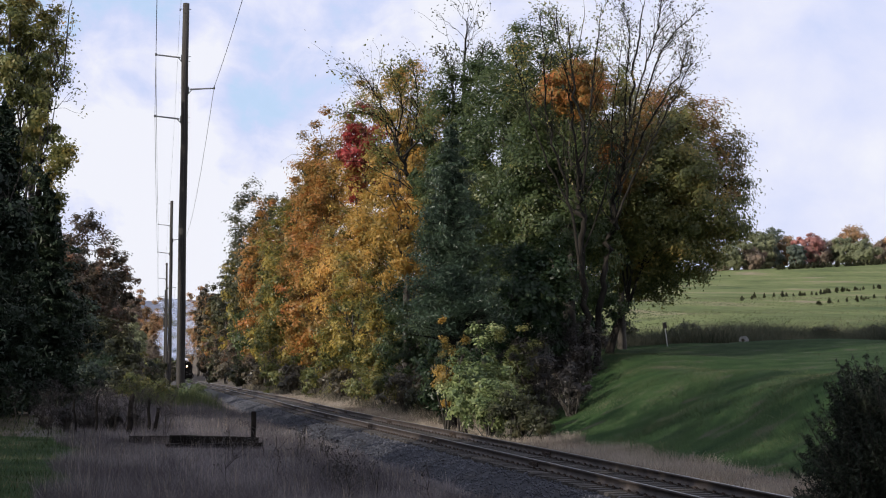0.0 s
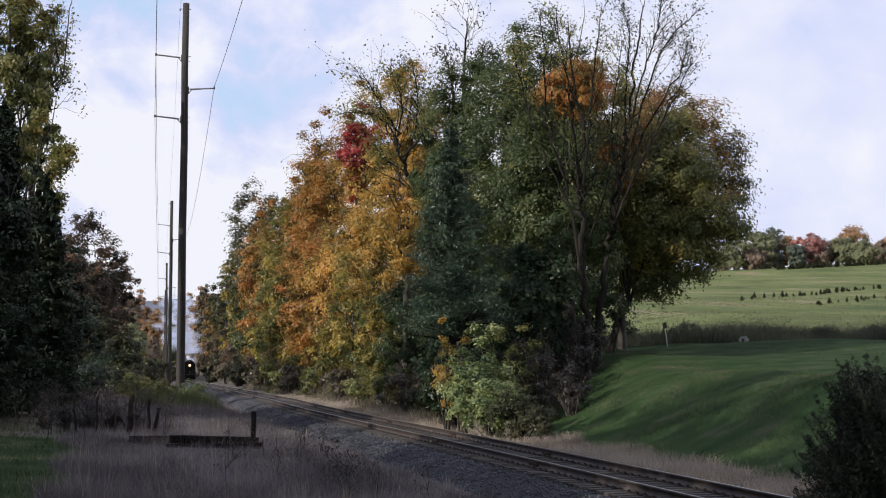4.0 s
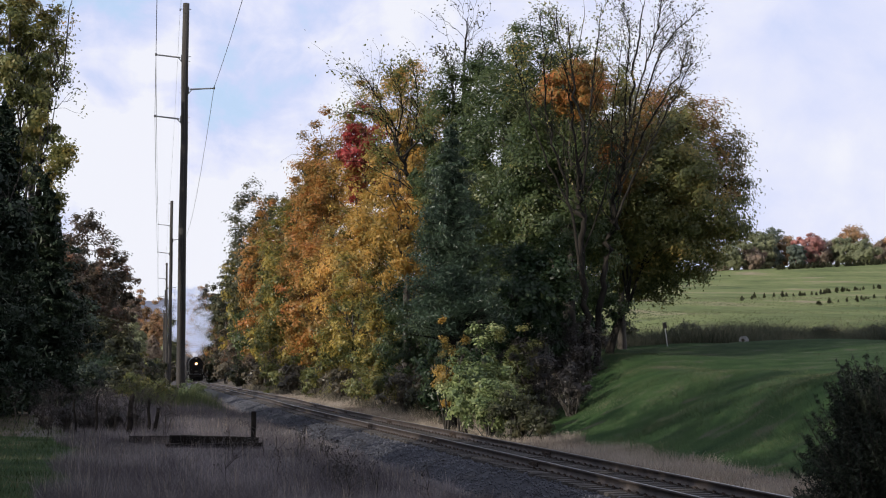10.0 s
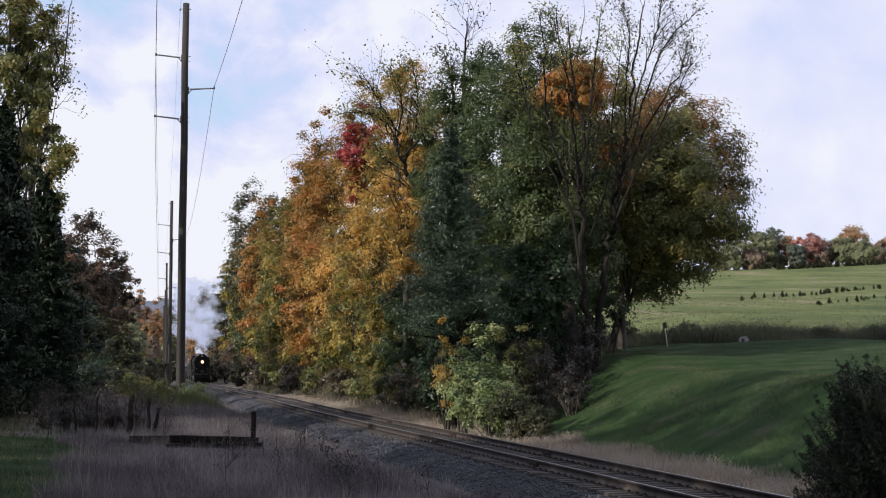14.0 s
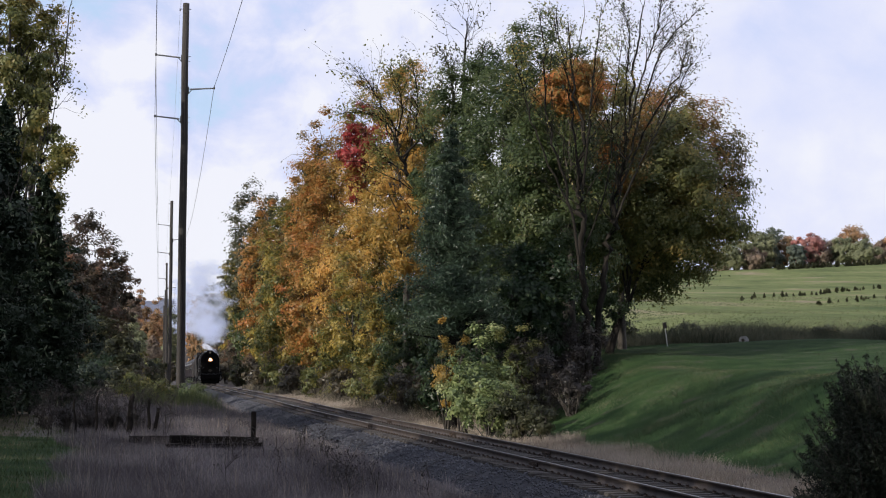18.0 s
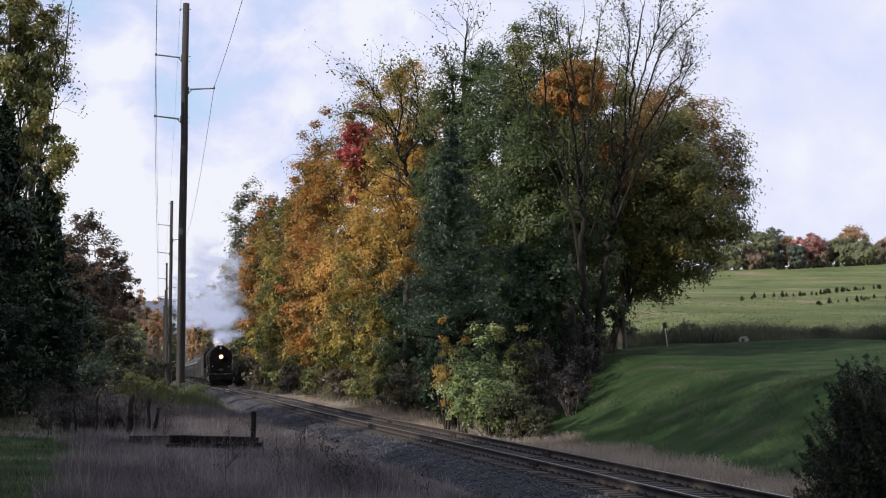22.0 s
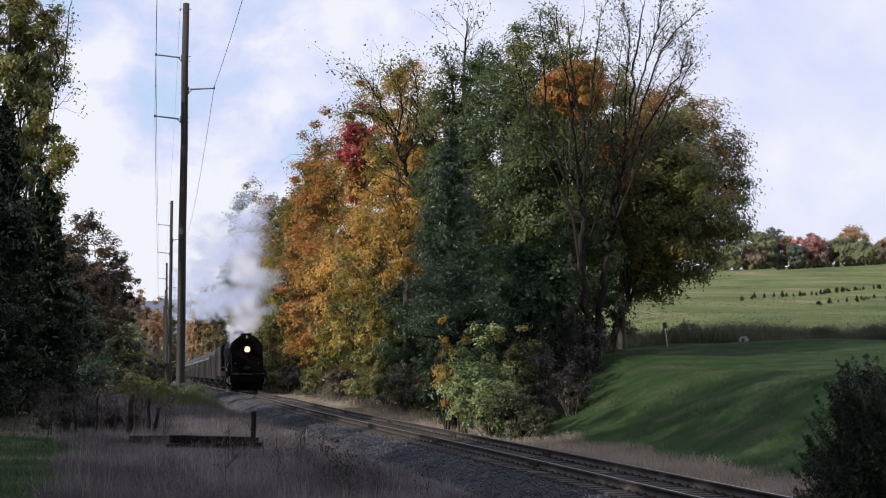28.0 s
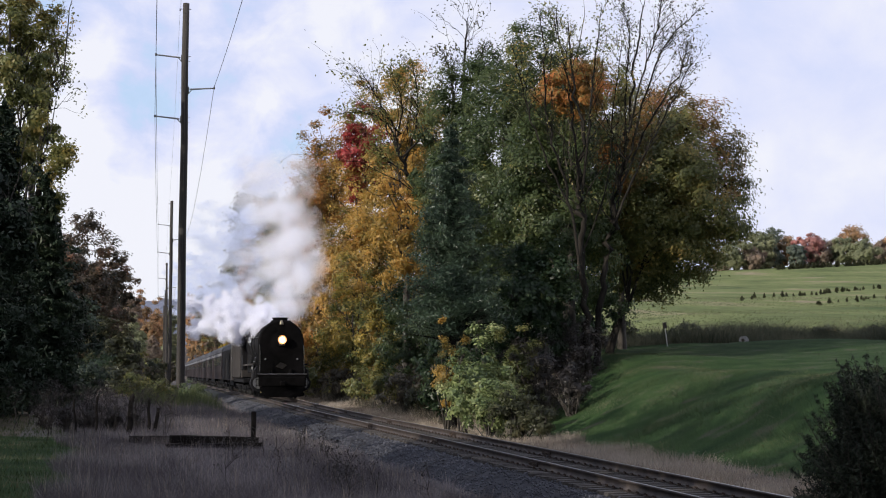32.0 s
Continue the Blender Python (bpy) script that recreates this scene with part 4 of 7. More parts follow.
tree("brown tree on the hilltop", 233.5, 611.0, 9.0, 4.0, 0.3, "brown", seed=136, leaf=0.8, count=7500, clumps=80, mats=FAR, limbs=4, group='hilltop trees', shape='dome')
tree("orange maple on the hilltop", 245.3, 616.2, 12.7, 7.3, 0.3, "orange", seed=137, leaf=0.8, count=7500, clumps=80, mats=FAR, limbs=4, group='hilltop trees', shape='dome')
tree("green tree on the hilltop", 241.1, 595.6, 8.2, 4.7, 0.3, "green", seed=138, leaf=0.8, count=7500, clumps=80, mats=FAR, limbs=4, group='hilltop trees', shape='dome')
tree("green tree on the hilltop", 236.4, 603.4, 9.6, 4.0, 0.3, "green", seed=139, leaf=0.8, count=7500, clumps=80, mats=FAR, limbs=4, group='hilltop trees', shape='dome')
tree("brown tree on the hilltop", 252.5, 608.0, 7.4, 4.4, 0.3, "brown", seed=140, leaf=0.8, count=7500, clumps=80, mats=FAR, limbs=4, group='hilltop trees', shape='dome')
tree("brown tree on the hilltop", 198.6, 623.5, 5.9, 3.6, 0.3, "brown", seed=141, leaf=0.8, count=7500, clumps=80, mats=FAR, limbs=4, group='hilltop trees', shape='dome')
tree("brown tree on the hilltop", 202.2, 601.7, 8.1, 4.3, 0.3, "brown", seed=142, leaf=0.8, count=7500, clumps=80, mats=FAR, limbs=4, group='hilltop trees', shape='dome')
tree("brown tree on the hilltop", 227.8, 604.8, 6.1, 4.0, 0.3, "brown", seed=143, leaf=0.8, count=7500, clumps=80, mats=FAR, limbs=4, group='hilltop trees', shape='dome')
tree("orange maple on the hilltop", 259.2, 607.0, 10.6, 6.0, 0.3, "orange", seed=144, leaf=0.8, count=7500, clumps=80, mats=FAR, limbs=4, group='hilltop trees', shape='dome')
tree("green tree behind the maples", 20.8, 80.1, 13.1, 2.9, 3.6, "olive", seed=105, leaf=0.15, count=42000, clumps=240, mix='rust', lump=0.12, clump_r=0.2)
tree("green tree behind the maples", 14.4, 81.0, 16.0, 2.9, 3.2, "green", seed=106, lump=0.08, leaf=0.145, count=52000, clumps=280, fill=0.4, clump_r=0.2)
tree("yellow tree behind the pine", 12.6, 92.4, 18.2, 2.2, 5.0, "yellow", seed=107, leaf=0.17, count=30000, clumps=170, fill=0.4, lump=0.15)
# the dark green bushes are added to stand for shade under the crowns
bush("dark green thicket added for the shade under the trees", 13.5, 69.8, 4.0, 1.3, "deep", 141, leaf=0.16, count=5000, clumps=40)
bush("dark green thicket added for the shade under the trees", 15.7, 73.5, 3.6, 1.3, "deep", 142, leaf=0.16, count=5000, clumps=40)
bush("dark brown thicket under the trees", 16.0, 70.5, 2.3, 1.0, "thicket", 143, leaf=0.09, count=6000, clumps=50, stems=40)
bush("dark green thicket added for the shade under the trees", 12.9, 75.0, 4.8, 1.2, "deep", 144, leaf=0.17, count=5000, clumps=40)
bush("dark green thicket added for the shade under the trees", 11.4, 73.2, 3.5, 1.0, "deep", 145, leaf=0.16, count=4000, clumps=40)
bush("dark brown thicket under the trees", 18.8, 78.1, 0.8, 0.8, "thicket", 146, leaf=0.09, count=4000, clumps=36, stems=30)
tree("low golden tree by the railway", 12.1, 97.8, 6.0, 1.5, 0.5, "gold", seed=147, leaf=0.16, count=7490, clumps=60)
tree("low green and gold tree by the railway", 11.7, 123.0, 5.5, 1.5, 0.6, "gold", seed=148, leaf=0.2, count=4347, clumps=60)
tree("low green tree by the railway", 12.4, 89.7, 5.7, 1.3, 0.6, "green", seed=149, leaf=0.14, count=7451, clumps=60)
tree("low green and gold tree by the railway", 11.8, 151.4, 6.4, 1.7, 1.2, "gold", seed=150, leaf=0.24, count=5025, clumps=108)
tree("low golden tree by the railway", 11.8, 204.5, 8.1, 2.0, 2.4, "gold", seed=151, leaf=0.33, count=3503, clumps=108)
tree("green tree behind the maples", 20.2, 88.0, 15.5, 1.7, 5.7, "olive", seed=152, leaf=0.19, count=14000, clumps=100)
# dark trees and thickets added to stand for the shade behind the trunks
tree("dark tree added for the shade behind the bank trees", 20.8, 92.0, 9.4, 1.8, 0.3, "deep", seed=181, leaf=0.24, count=7000, clumps=90)
tree("dark tree added for the shade behind the bank trees", 19.2, 95.3, 9.0, 1.8, 0.3, "deep", seed=182, leaf=0.24, count=7000, clumps=90)
tree("dark tree added for the shade behind the bank trees", 23.5, 95.6, 6.8, 1.5, 0.3, "deep", seed=183, leaf=0.24, count=6000, clumps=80)
tree("dark tree added for the shade behind the bank trees", 17.8, 98.5, 9.1, 1.9, 0.3, "deep", seed=184, leaf=0.24, count=7000, clumps=90)
bush("dark thicket added for the shade on top of the bank", 17.6, 82.4, 2.2, 1.3, "deep", 185, leaf=0.17, count=4000, clumps=40)
bush("dark thicket added for the shade on top of the bank", 19.3, 84.1, 1.7, 1.1, "deep", 186, leaf=0.17, count=4000, clumps=40)
tree("rusty autumn tree by the railway", 14.2, 204.3, 22.6, 2.9, 4.3, "rust", seed=191, leaf=0.33, count=16142, clumps=133)
tree("orange autumn tree by the railway", 14.5, 178.9, 21.2, 2.6, 3.6, "orange", seed=193, leaf=0.29, count=17597, clumps=144)
bush("dull green shrub in rank grass", 24.8, 94.4, 1.4, 0.9, "dim", 195, leaf=0.14, count=1500, clumps=24, stems=8, group='rank strip')
bush("dull green shrub in rank grass", 28.5, 95.9, 1.3, 0.8, "dim", 196, leaf=0.14, count=1500, clumps=24, stems=8, group='rank strip')
bush("dull green shrub in rank grass", 33.9, 97.0, 0.7, 0.7, "dim", 197, leaf=0.14, count=1500, clumps=24, stems=8, group='rank strip')
bush("dull green shrub in rank grass", 35.3, 92.8, 0.8, 0.9, "dim", 198, leaf=0.14, count=1500, clumps=24, stems=8, group='rank strip')
bush("dull green shrub in rank grass", 38.4, 94.3, 0.8, 0.8, "dim", 199, leaf=0.14, count=1500, clumps=24, stems=8, group='rank strip')
bush("grey-green brush at the wood's edge", -2.4, 132.1, 2.7, 1.2, "dim", 210, count=1600, clumps=30, stems=8, leaf=0.21)
bush("brown brush at the wood's edge", -1.5, 152.2, 2.6, 1.2, "brown", 211, count=1600, clumps=30, stems=8, leaf=0.24)
bush("olive brush at the wood's edge", -3.8, 162.7, 3.5, 1.5, "olive", 212, count=1600, clumps=30, stems=8, leaf=0.26)
bush("grey-green brush at the wood's edge", -0.6, 192.6, 2.8, 1.2, "dim", 213, count=1600, clumps=30, stems=8, leaf=0.3)
bush("brown brush at the wood's edge", -2.9, 223.4, 3.7, 1.5, "brown", 214, count=1600, clumps=30, stems=8, leaf=0.35)
bush("olive brush at the wood's edge", -1.7, 273.9, 4.0, 1.5, "olive", 215, count=1600, clumps=30, stems=8, leaf=0.43)
bush("grey-green brush at the wood's edge", 0.2, 304.0, 3.6, 1.3, "dim", 216, count=1600, clumps=30, stems=8, leaf=0.48)
bush("grey-green brush at the wood's edge", -5.3, 304.8, 5.7, 2.1, "dim", 217, count=1600, clumps=30, stems=8, leaf=0.48)
bush("brown brush at the wood's edge", 1.8, 384.8, 4.5, 1.4, "brown", 218, count=1600, clumps=30, stems=8, leaf=0.61)
bush("golden brush at the wood's edge", -3.8, 385.7, 6.2, 2.4, "gold", 219, count=1600, clumps=30, stems=8, leaf=0.61)
bush("grey-green brush at the wood's edge", -1.0, 466.3, 6.0, 2.0, "dim", 220, count=1600, clumps=30, stems=8, leaf=0.74)
bush("dark brush at the wood's edge", -4.2, 122.3, 2.8, 1.5, "deep", 221, count=1600, clumps=30, stems=8, leaf=0.19)
bush("grey-green brush at the wood's edge", 4.1, 526.3, 5.7, 1.3, "dim", 222, count=1600, clumps=30, stems=8, leaf=0.83)
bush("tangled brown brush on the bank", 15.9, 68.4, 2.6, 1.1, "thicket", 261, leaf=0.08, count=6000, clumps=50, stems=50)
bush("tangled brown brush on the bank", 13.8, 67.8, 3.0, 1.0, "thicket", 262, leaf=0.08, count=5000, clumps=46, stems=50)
bush("tangle of dead brown weeds beside the railway", -3.1, 63.3, 1.1, 0.5, "thicket", 270, leaf=0.06, count=1300, clumps=34, stems=44, lump=0.5)
bush("tangle of dead brown weeds beside the railway", -2.4, 64.2, 1.2, 0.6, "thicket", 271, leaf=0.06, count=1300, clumps=34, stems=44, lump=0.5)
bush("tangle of dead brown weeds beside the railway", -1.6, 65.1, 1.1, 0.5, "thicket", 272, leaf=0.06, count=1300, clumps=34, stems=44, lump=0.5)
bush("tangle of dead brown weeds beside the railway", -0.9, 67.0, 0.9, 0.4, "thicket", 273, leaf=0.06, count=1300, clumps=34, stems=44, lump=0.5)
bush("tangle of dead brown weeds beside the railway", -3.9, 65.5, 1.0, 0.5, "thicket", 274, leaf=0.06, count=1300, clumps=34, stems=44, lump=0.5)
tree("low spreading maple in dull green leaf", 21.1, 76.3, 7.2, 2.1, 2.2, "olive", seed=260, leaf=0.14, count=22000, clumps=140, mix='rust', root=(-2.2, -0.3), bark=BARK_BROWN, fill=0.5, lump=0.12, trunk_r=0.08, limbs=5)
tree("tall tree with a dense green crown", 16.2, 77.5, 15.0, 2.2, 8.2, "green", seed=280, leaf=0.13, count=26000, clumps=170, lump=0.08, fill=0.4, limbs=7)
bush("dull brown thicket under the railway trees", 12.6, 492.2, 8.9, 2.1, "umber", 290, count=2600, clumps=40, stems=14, leaf=0.78)
bush("dull brown thicket under the railway trees", 12.6, 404.7, 9.6, 2.5, "umber", 291, count=2600, clumps=40, stems=14, leaf=0.64)
bush("dull brown thicket under the railway trees", 12.6, 337.9, 9.0, 2.5, "umber", 292, count=2600, clumps=40, stems=14, leaf=0.54)
bush("dull brown thicket under the railway trees", 12.6, 278.0, 7.9, 2.2, "umber", 293, count=2600, clumps=40, stems=14, leaf=0.44)
bush("dull brown thicket under the railway trees", 12.6, 230.8, 6.5, 2.0, "umber", 294, count=2600, clumps=40, stems=14, leaf=0.37)
bush("dull brown thicket under the railway trees", 12.6, 195.3, 5.2, 1.8, "umber", 295, count=2600, clumps=40, stems=14, leaf=0.31)
bush("dull brown thicket under the railway trees", 12.6, 165.0, 4.2, 1.6, "umber", 296, count=2600, clumps=40, stems=14, leaf=0.26)

# thin half-bare trees standing in front of the bank's crowns
sparse_tree("half-bare dark-barked tree with forking stems on the bank", 16.3, 68.4, [
    (0.145, [(0.1, 0.0, -0.2), (-0.0, -0.1, 1.9), (-0.2, -0.2, 5.4), (-0.3, -0.3, 7.1), (-0.2, -0.5, 9.3), (-0.6, -0.6, 11.5), (-0.8, -0.7, 13.8)]), (0.054, [(-0.3, -0.7, 3.8), (-0.8, -0.8, 6.8), (-1.6, -0.8, 9.8), (-1.8, -0.9, 12.5), (-2.0, -1.0, 13.9)]), (0.043, [(-0.2, -0.0, 6.9), (-0.5, -0.2, 9.8), (-0.9, -0.3, 12.2), (-1.2, -0.3, 14.4)]), (0.043, [(-0.2, -0.4, 7.1), (0.1, -0.6, 10.1), (0.2, -0.7, 12.1), (0.5, -0.9, 14.4)]), (0.032, [(-0.9, -1.2, 6.6), (-2.0, -1.2, 8.8), (-2.7, -1.2, 11.1), (-3.1, -1.2, 12.6)]), (0.029, [(0.1, 0.7, 5.0), (1.0, 0.4, 7.6), (1.2, 0.3, 10.1), (1.5, 0.0, 13.0)])], 201, 0.11, 4, "olive", BARK_BROWN, side=20, spread=0.42)
sparse_tree("half-bare dark-barked tree arching over the bank", 17.0, 69.3, [
    (0.136, [(0.0, 0.1, -0.2), (0.0, -0.1, 1.9), (0.3, -0.2, 4.0), (0.6, -0.4, 6.0), (0.9, -0.6, 7.9), (1.1, -0.7, 9.4), (1.4, -0.9, 12.3), (1.7, -1.1, 14.4)]), (0.043, [(0.9, -0.6, 7.6), (1.2, -0.7, 8.5), (2.0, -1.0, 11.5), (2.8, -1.2, 13.0), (3.7, -1.4, 13.9)]), (0.032, [(1.1, -0.2, 8.4), (1.1, -0.4, 10.9), (1.2, -0.5, 12.9), (0.9, -0.6, 14.3)]), (0.032, [(1.0, -1.1, 9.1), (1.6, -1.3, 11.6), (2.1, -1.5, 13.2), (2.3, -1.6, 14.8)]), (0.043, [(0.5, -0.8, 5.6), (1.5, -1.1, 8.0), (2.8, -1.4, 10.5), (3.4, -1.6, 11.9)]), (0.043, [(0.8, -0.5, 7.0), (1.9, -0.8, 9.5), (3.1, -1.1, 11.6), (3.3, -1.3, 12.7)])], 202, 0.11, 2, "dim", BARK_BROWN, side=26, spread=0.4)
sparse_tree("thin-leaved dark tree above the maples", 12.6, 89.0, [
    (0.13, [(1.6, -0.1, 0.4), (1.4, -0.5, 6.1), (0.8, -0.5, 9.0), (-0.1, -0.5, 10.6), (-0.9, -0.5, 12.5), (-1.1, -0.5, 13.7), (-2.0, -0.5, 15.3), (-2.8, -0.4, 16.5)]), (0.055, [(-1.1, -1.3, 12.3), (-1.5, -1.3, 13.7), (-2.6, -1.1, 14.4), (-3.8, -0.9, 14.4)]), (0.055, [(-0.7, -0.8, 12.1), (-0.2, -1.0, 13.6), (-0.1, -1.1, 15.3), (-0.4, -1.1, 17.0)]), (0.04, [(-1.2, -1.8, 13.2), (-1.0, -1.9, 14.9), (-1.6, -1.9, 16.5)]), (0.05, [(-0.9, -1.3, 12.2), (0.4, -1.6, 13.8), (0.8, -1.8, 15.8)]), (0.04, [(-0.7, -1.8, 11.4), (-1.6, -1.7, 12.0), (-2.4, -1.6, 12.9)])], 203, 0.16, 3, "olive", BARK_BROWN, side=34, spread=0.6, reach=1.1, cluster=0.3)
sparse_tree("thin bare tree above the green crowns", 14.2, 84.9, [
    (0.15, [(-0.0, 0.1, 0.3), (-0.2, -0.3, 7.2), (-0.0, -0.7, 14.2), (0.1, -1.0, 17.7)]), (0.07, [(-0.1, -0.5, 11.2), (-0.6, -0.7, 14.5), (-1.0, -0.7, 16.1)]), (0.07, [(-0.1, -0.7, 13.4), (0.6, -0.9, 15.3), (1.0, -1.0, 16.5)])], 205, 0.14, 3, "dim", BARK_DARK, side=26, spread=0.5)
sparse_tree("thin half-bare tree beside the spruces", -5.1, 81.9, [
    (0.16, [(-0.2, 0.2, 1.0), (-0.3, -0.3, 8.0), (-0.2, -0.5, 12.2), (0.2, -0.7, 13.5), (0.5, -0.8, 15.2), (0.3, -0.9, 17.5)]), (0.09, [(-0.2, -0.5, 12.4), (-0.5, -0.6, 14.2), (-0.9, -0.7, 16.0), (-0.8, -0.8, 18.2)]), (0.07, [(-0.2, -0.2, 11.0), (0.5, -0.3, 11.4), (1.1, -0.4, 11.5)]), (0.08, [(0.1, 0.4, 6.8), (0.3, 0.2, 8.5), (0.5, 0.1, 9.5)]), (0.06, [(0.1, -0.7, 7.0), (0.3, -0.9, 10.2), (0.8, -1.0, 10.9)])], 204, 0.15, 10, "olive", BARK_BROWN, side=26, spread=0.5, from_=0.4, reach=0.6)


# trees added on the near side, mostly out of view, to shade the track
def build_shade_wood():
    kinds = [tree("tree added beside the railway, mostly unseen, for shade", -14.5, 25.0 + 9 * k, 16.3 + k, 4.2, 2.0, "deep", leaf=0.36, count=9000, seed=250 + k, clumps=80, group="wood trees", shape="dome") for k in range(2)]
    kinds.append(tree("tree added beside the railway, mostly unseen, for shade", -15.5, 69.0, 16.0, 4.2, 2.0, "olive", leaf=0.36, count=9000, seed=254, clumps=80, group="wood trees", shape="dome"))
    rng = random.Random(8)
    # those at negative y stand behind the camera and cut the skylight
    tall = [(-9.5, 12), (-10, 22), (-9.8, 33), (-12, 3), (-5, -13), (4, -15), (13, -12), (-13, -8), (-13, 16), (-15, 38), (-22, 12), (-22, 30), (-19, 22), (-10.8, 42), (-24, 76), (-12, 146), (-13, 166), (-11, 188), (-12, 214), (-11, 244), (-11, 280), (-11, 320), (-11, 365)]
    # halved in height, so that sun passes over them to the far bank
    low = [(-12.5, 66), (-11.8, 56.5), (-11.5, 49), (-16, 46), (-16.5, 53), (-17, 60), (-22, 42), (-22, 50)]
    for k, (x, y) in enumerate(tall + low):
        ob = copy_thing(kinds[k % 3], pose(x, y, ground_at(x, y) - 0.05, 0, 0, rng.uniform(0, 360)))
        if k >= len(tall):
            ob.scale = (0.85, 0.85, 0.5)


build_shade_wood()

# ---- grass and weeds ----
DRY = foliage("dry_grass", [(0.15, (0.045, 0.04, 0.043)), (0.5, (0.12, 0.106, 0.113)), (0.85, (0.29, 0.26, 0.268))], 0.25, 0.8, 0.35)
STRAW = foliage("straw_grass", [(0.15, (0.14, 0.11, 0.085)), (0.5, (0.3, 0.25, 0.2)), (0.85, (0.48, 0.41, 0.34))], 0.25, 0.8, 0.35)
BLADE = foliage("lawn_blades", [(0.15, (0.017, 0.033, 0.014)), (0.5, (0.033, 0.053, 0.022)), (0.85, (0.064, 0.08, 0.038))], 0.3, 0.7, 0.25)
ROUGH = foliage("bank_blades", [(0.15, (0.022, 0.04, 0.016)), (0.4, (0.046, 0.073, 0.026)), (0.6, (0.082, 0.1, 0.043)), (0.9, (0.18, 0.165, 0.108))], 0.3, 0.8, 0.55)
PASTURE = foliage("pasture_blades", [(0.1, (0.08, 0.105, 0.05)), (0.5, (0.12, 0.14, 0.065)), (0.95, (0.17, 0.16, 0.1))], 0.3, 0.9, 0.06)
WEEDS = foliage("weed_blades", [(0.15, (0.03, 0.042, 0.018)), (0.5, (0.07, 0.09, 0.034)), (0.85, (0.14, 0.15, 0.06))], 0.3, 0.8, 0.4)
DULL = foliage("dull_weeds", [(0.15, (0.04, 0.038, 0.028)), (0.5, (0.1, 0.088, 0.062)), (0.85, (0.2, 0.165, 0.115))], 0.25, 0.8, 0.5)
RANK = foliage("rank_grass", [(0.15, (0.026, 0.034, 0.02)), (0.45, (0.055, 0.062, 0.038)), (0.85, (0.13, 0.12, 0.08))], 0.25, 0.8, 0.3)


def blades(name, label, x, y, height, width, mat, seed, lean=0.3, category="grass"):
    rng = np.random.default_rng(seed)
    n = len(x)
    z = land(x, y)
    a = rng.uniform(0, 6.28, n)
    h = height * rng.uniform(0.55, 1.25, n)
    w = width * rng.uniform(0.6, 1.3, n)
    side = np.stack([np.cos(a), np.sin(a), 0 * a], 1) * w[:, None]
    tip = np.stack([rng.normal(size=n) * lean * h, rng.normal(size=n) * lean * h, h], 1)
    root = np.stack([x, y, z - 0.03], 1)
    v = np.stack([root - side, root + side, root + tip], 1).reshape(-1, 3)
    f = np.arange(3 * n).reshape(n, 3)
    tagged(new(name, mesh_of(name, v, f, mat)), label, category, kind="stuff")


def scatter(n, seed, y0, y1, u0, u1, bias=1.6):
    rng = np.random.default_rng(seed)
    y = y0 + (y1 - y0) * rng.random(n) ** bias
    u = rng.uniform(u0, u1, n)
    return track_x(y) + u, y, u, rng


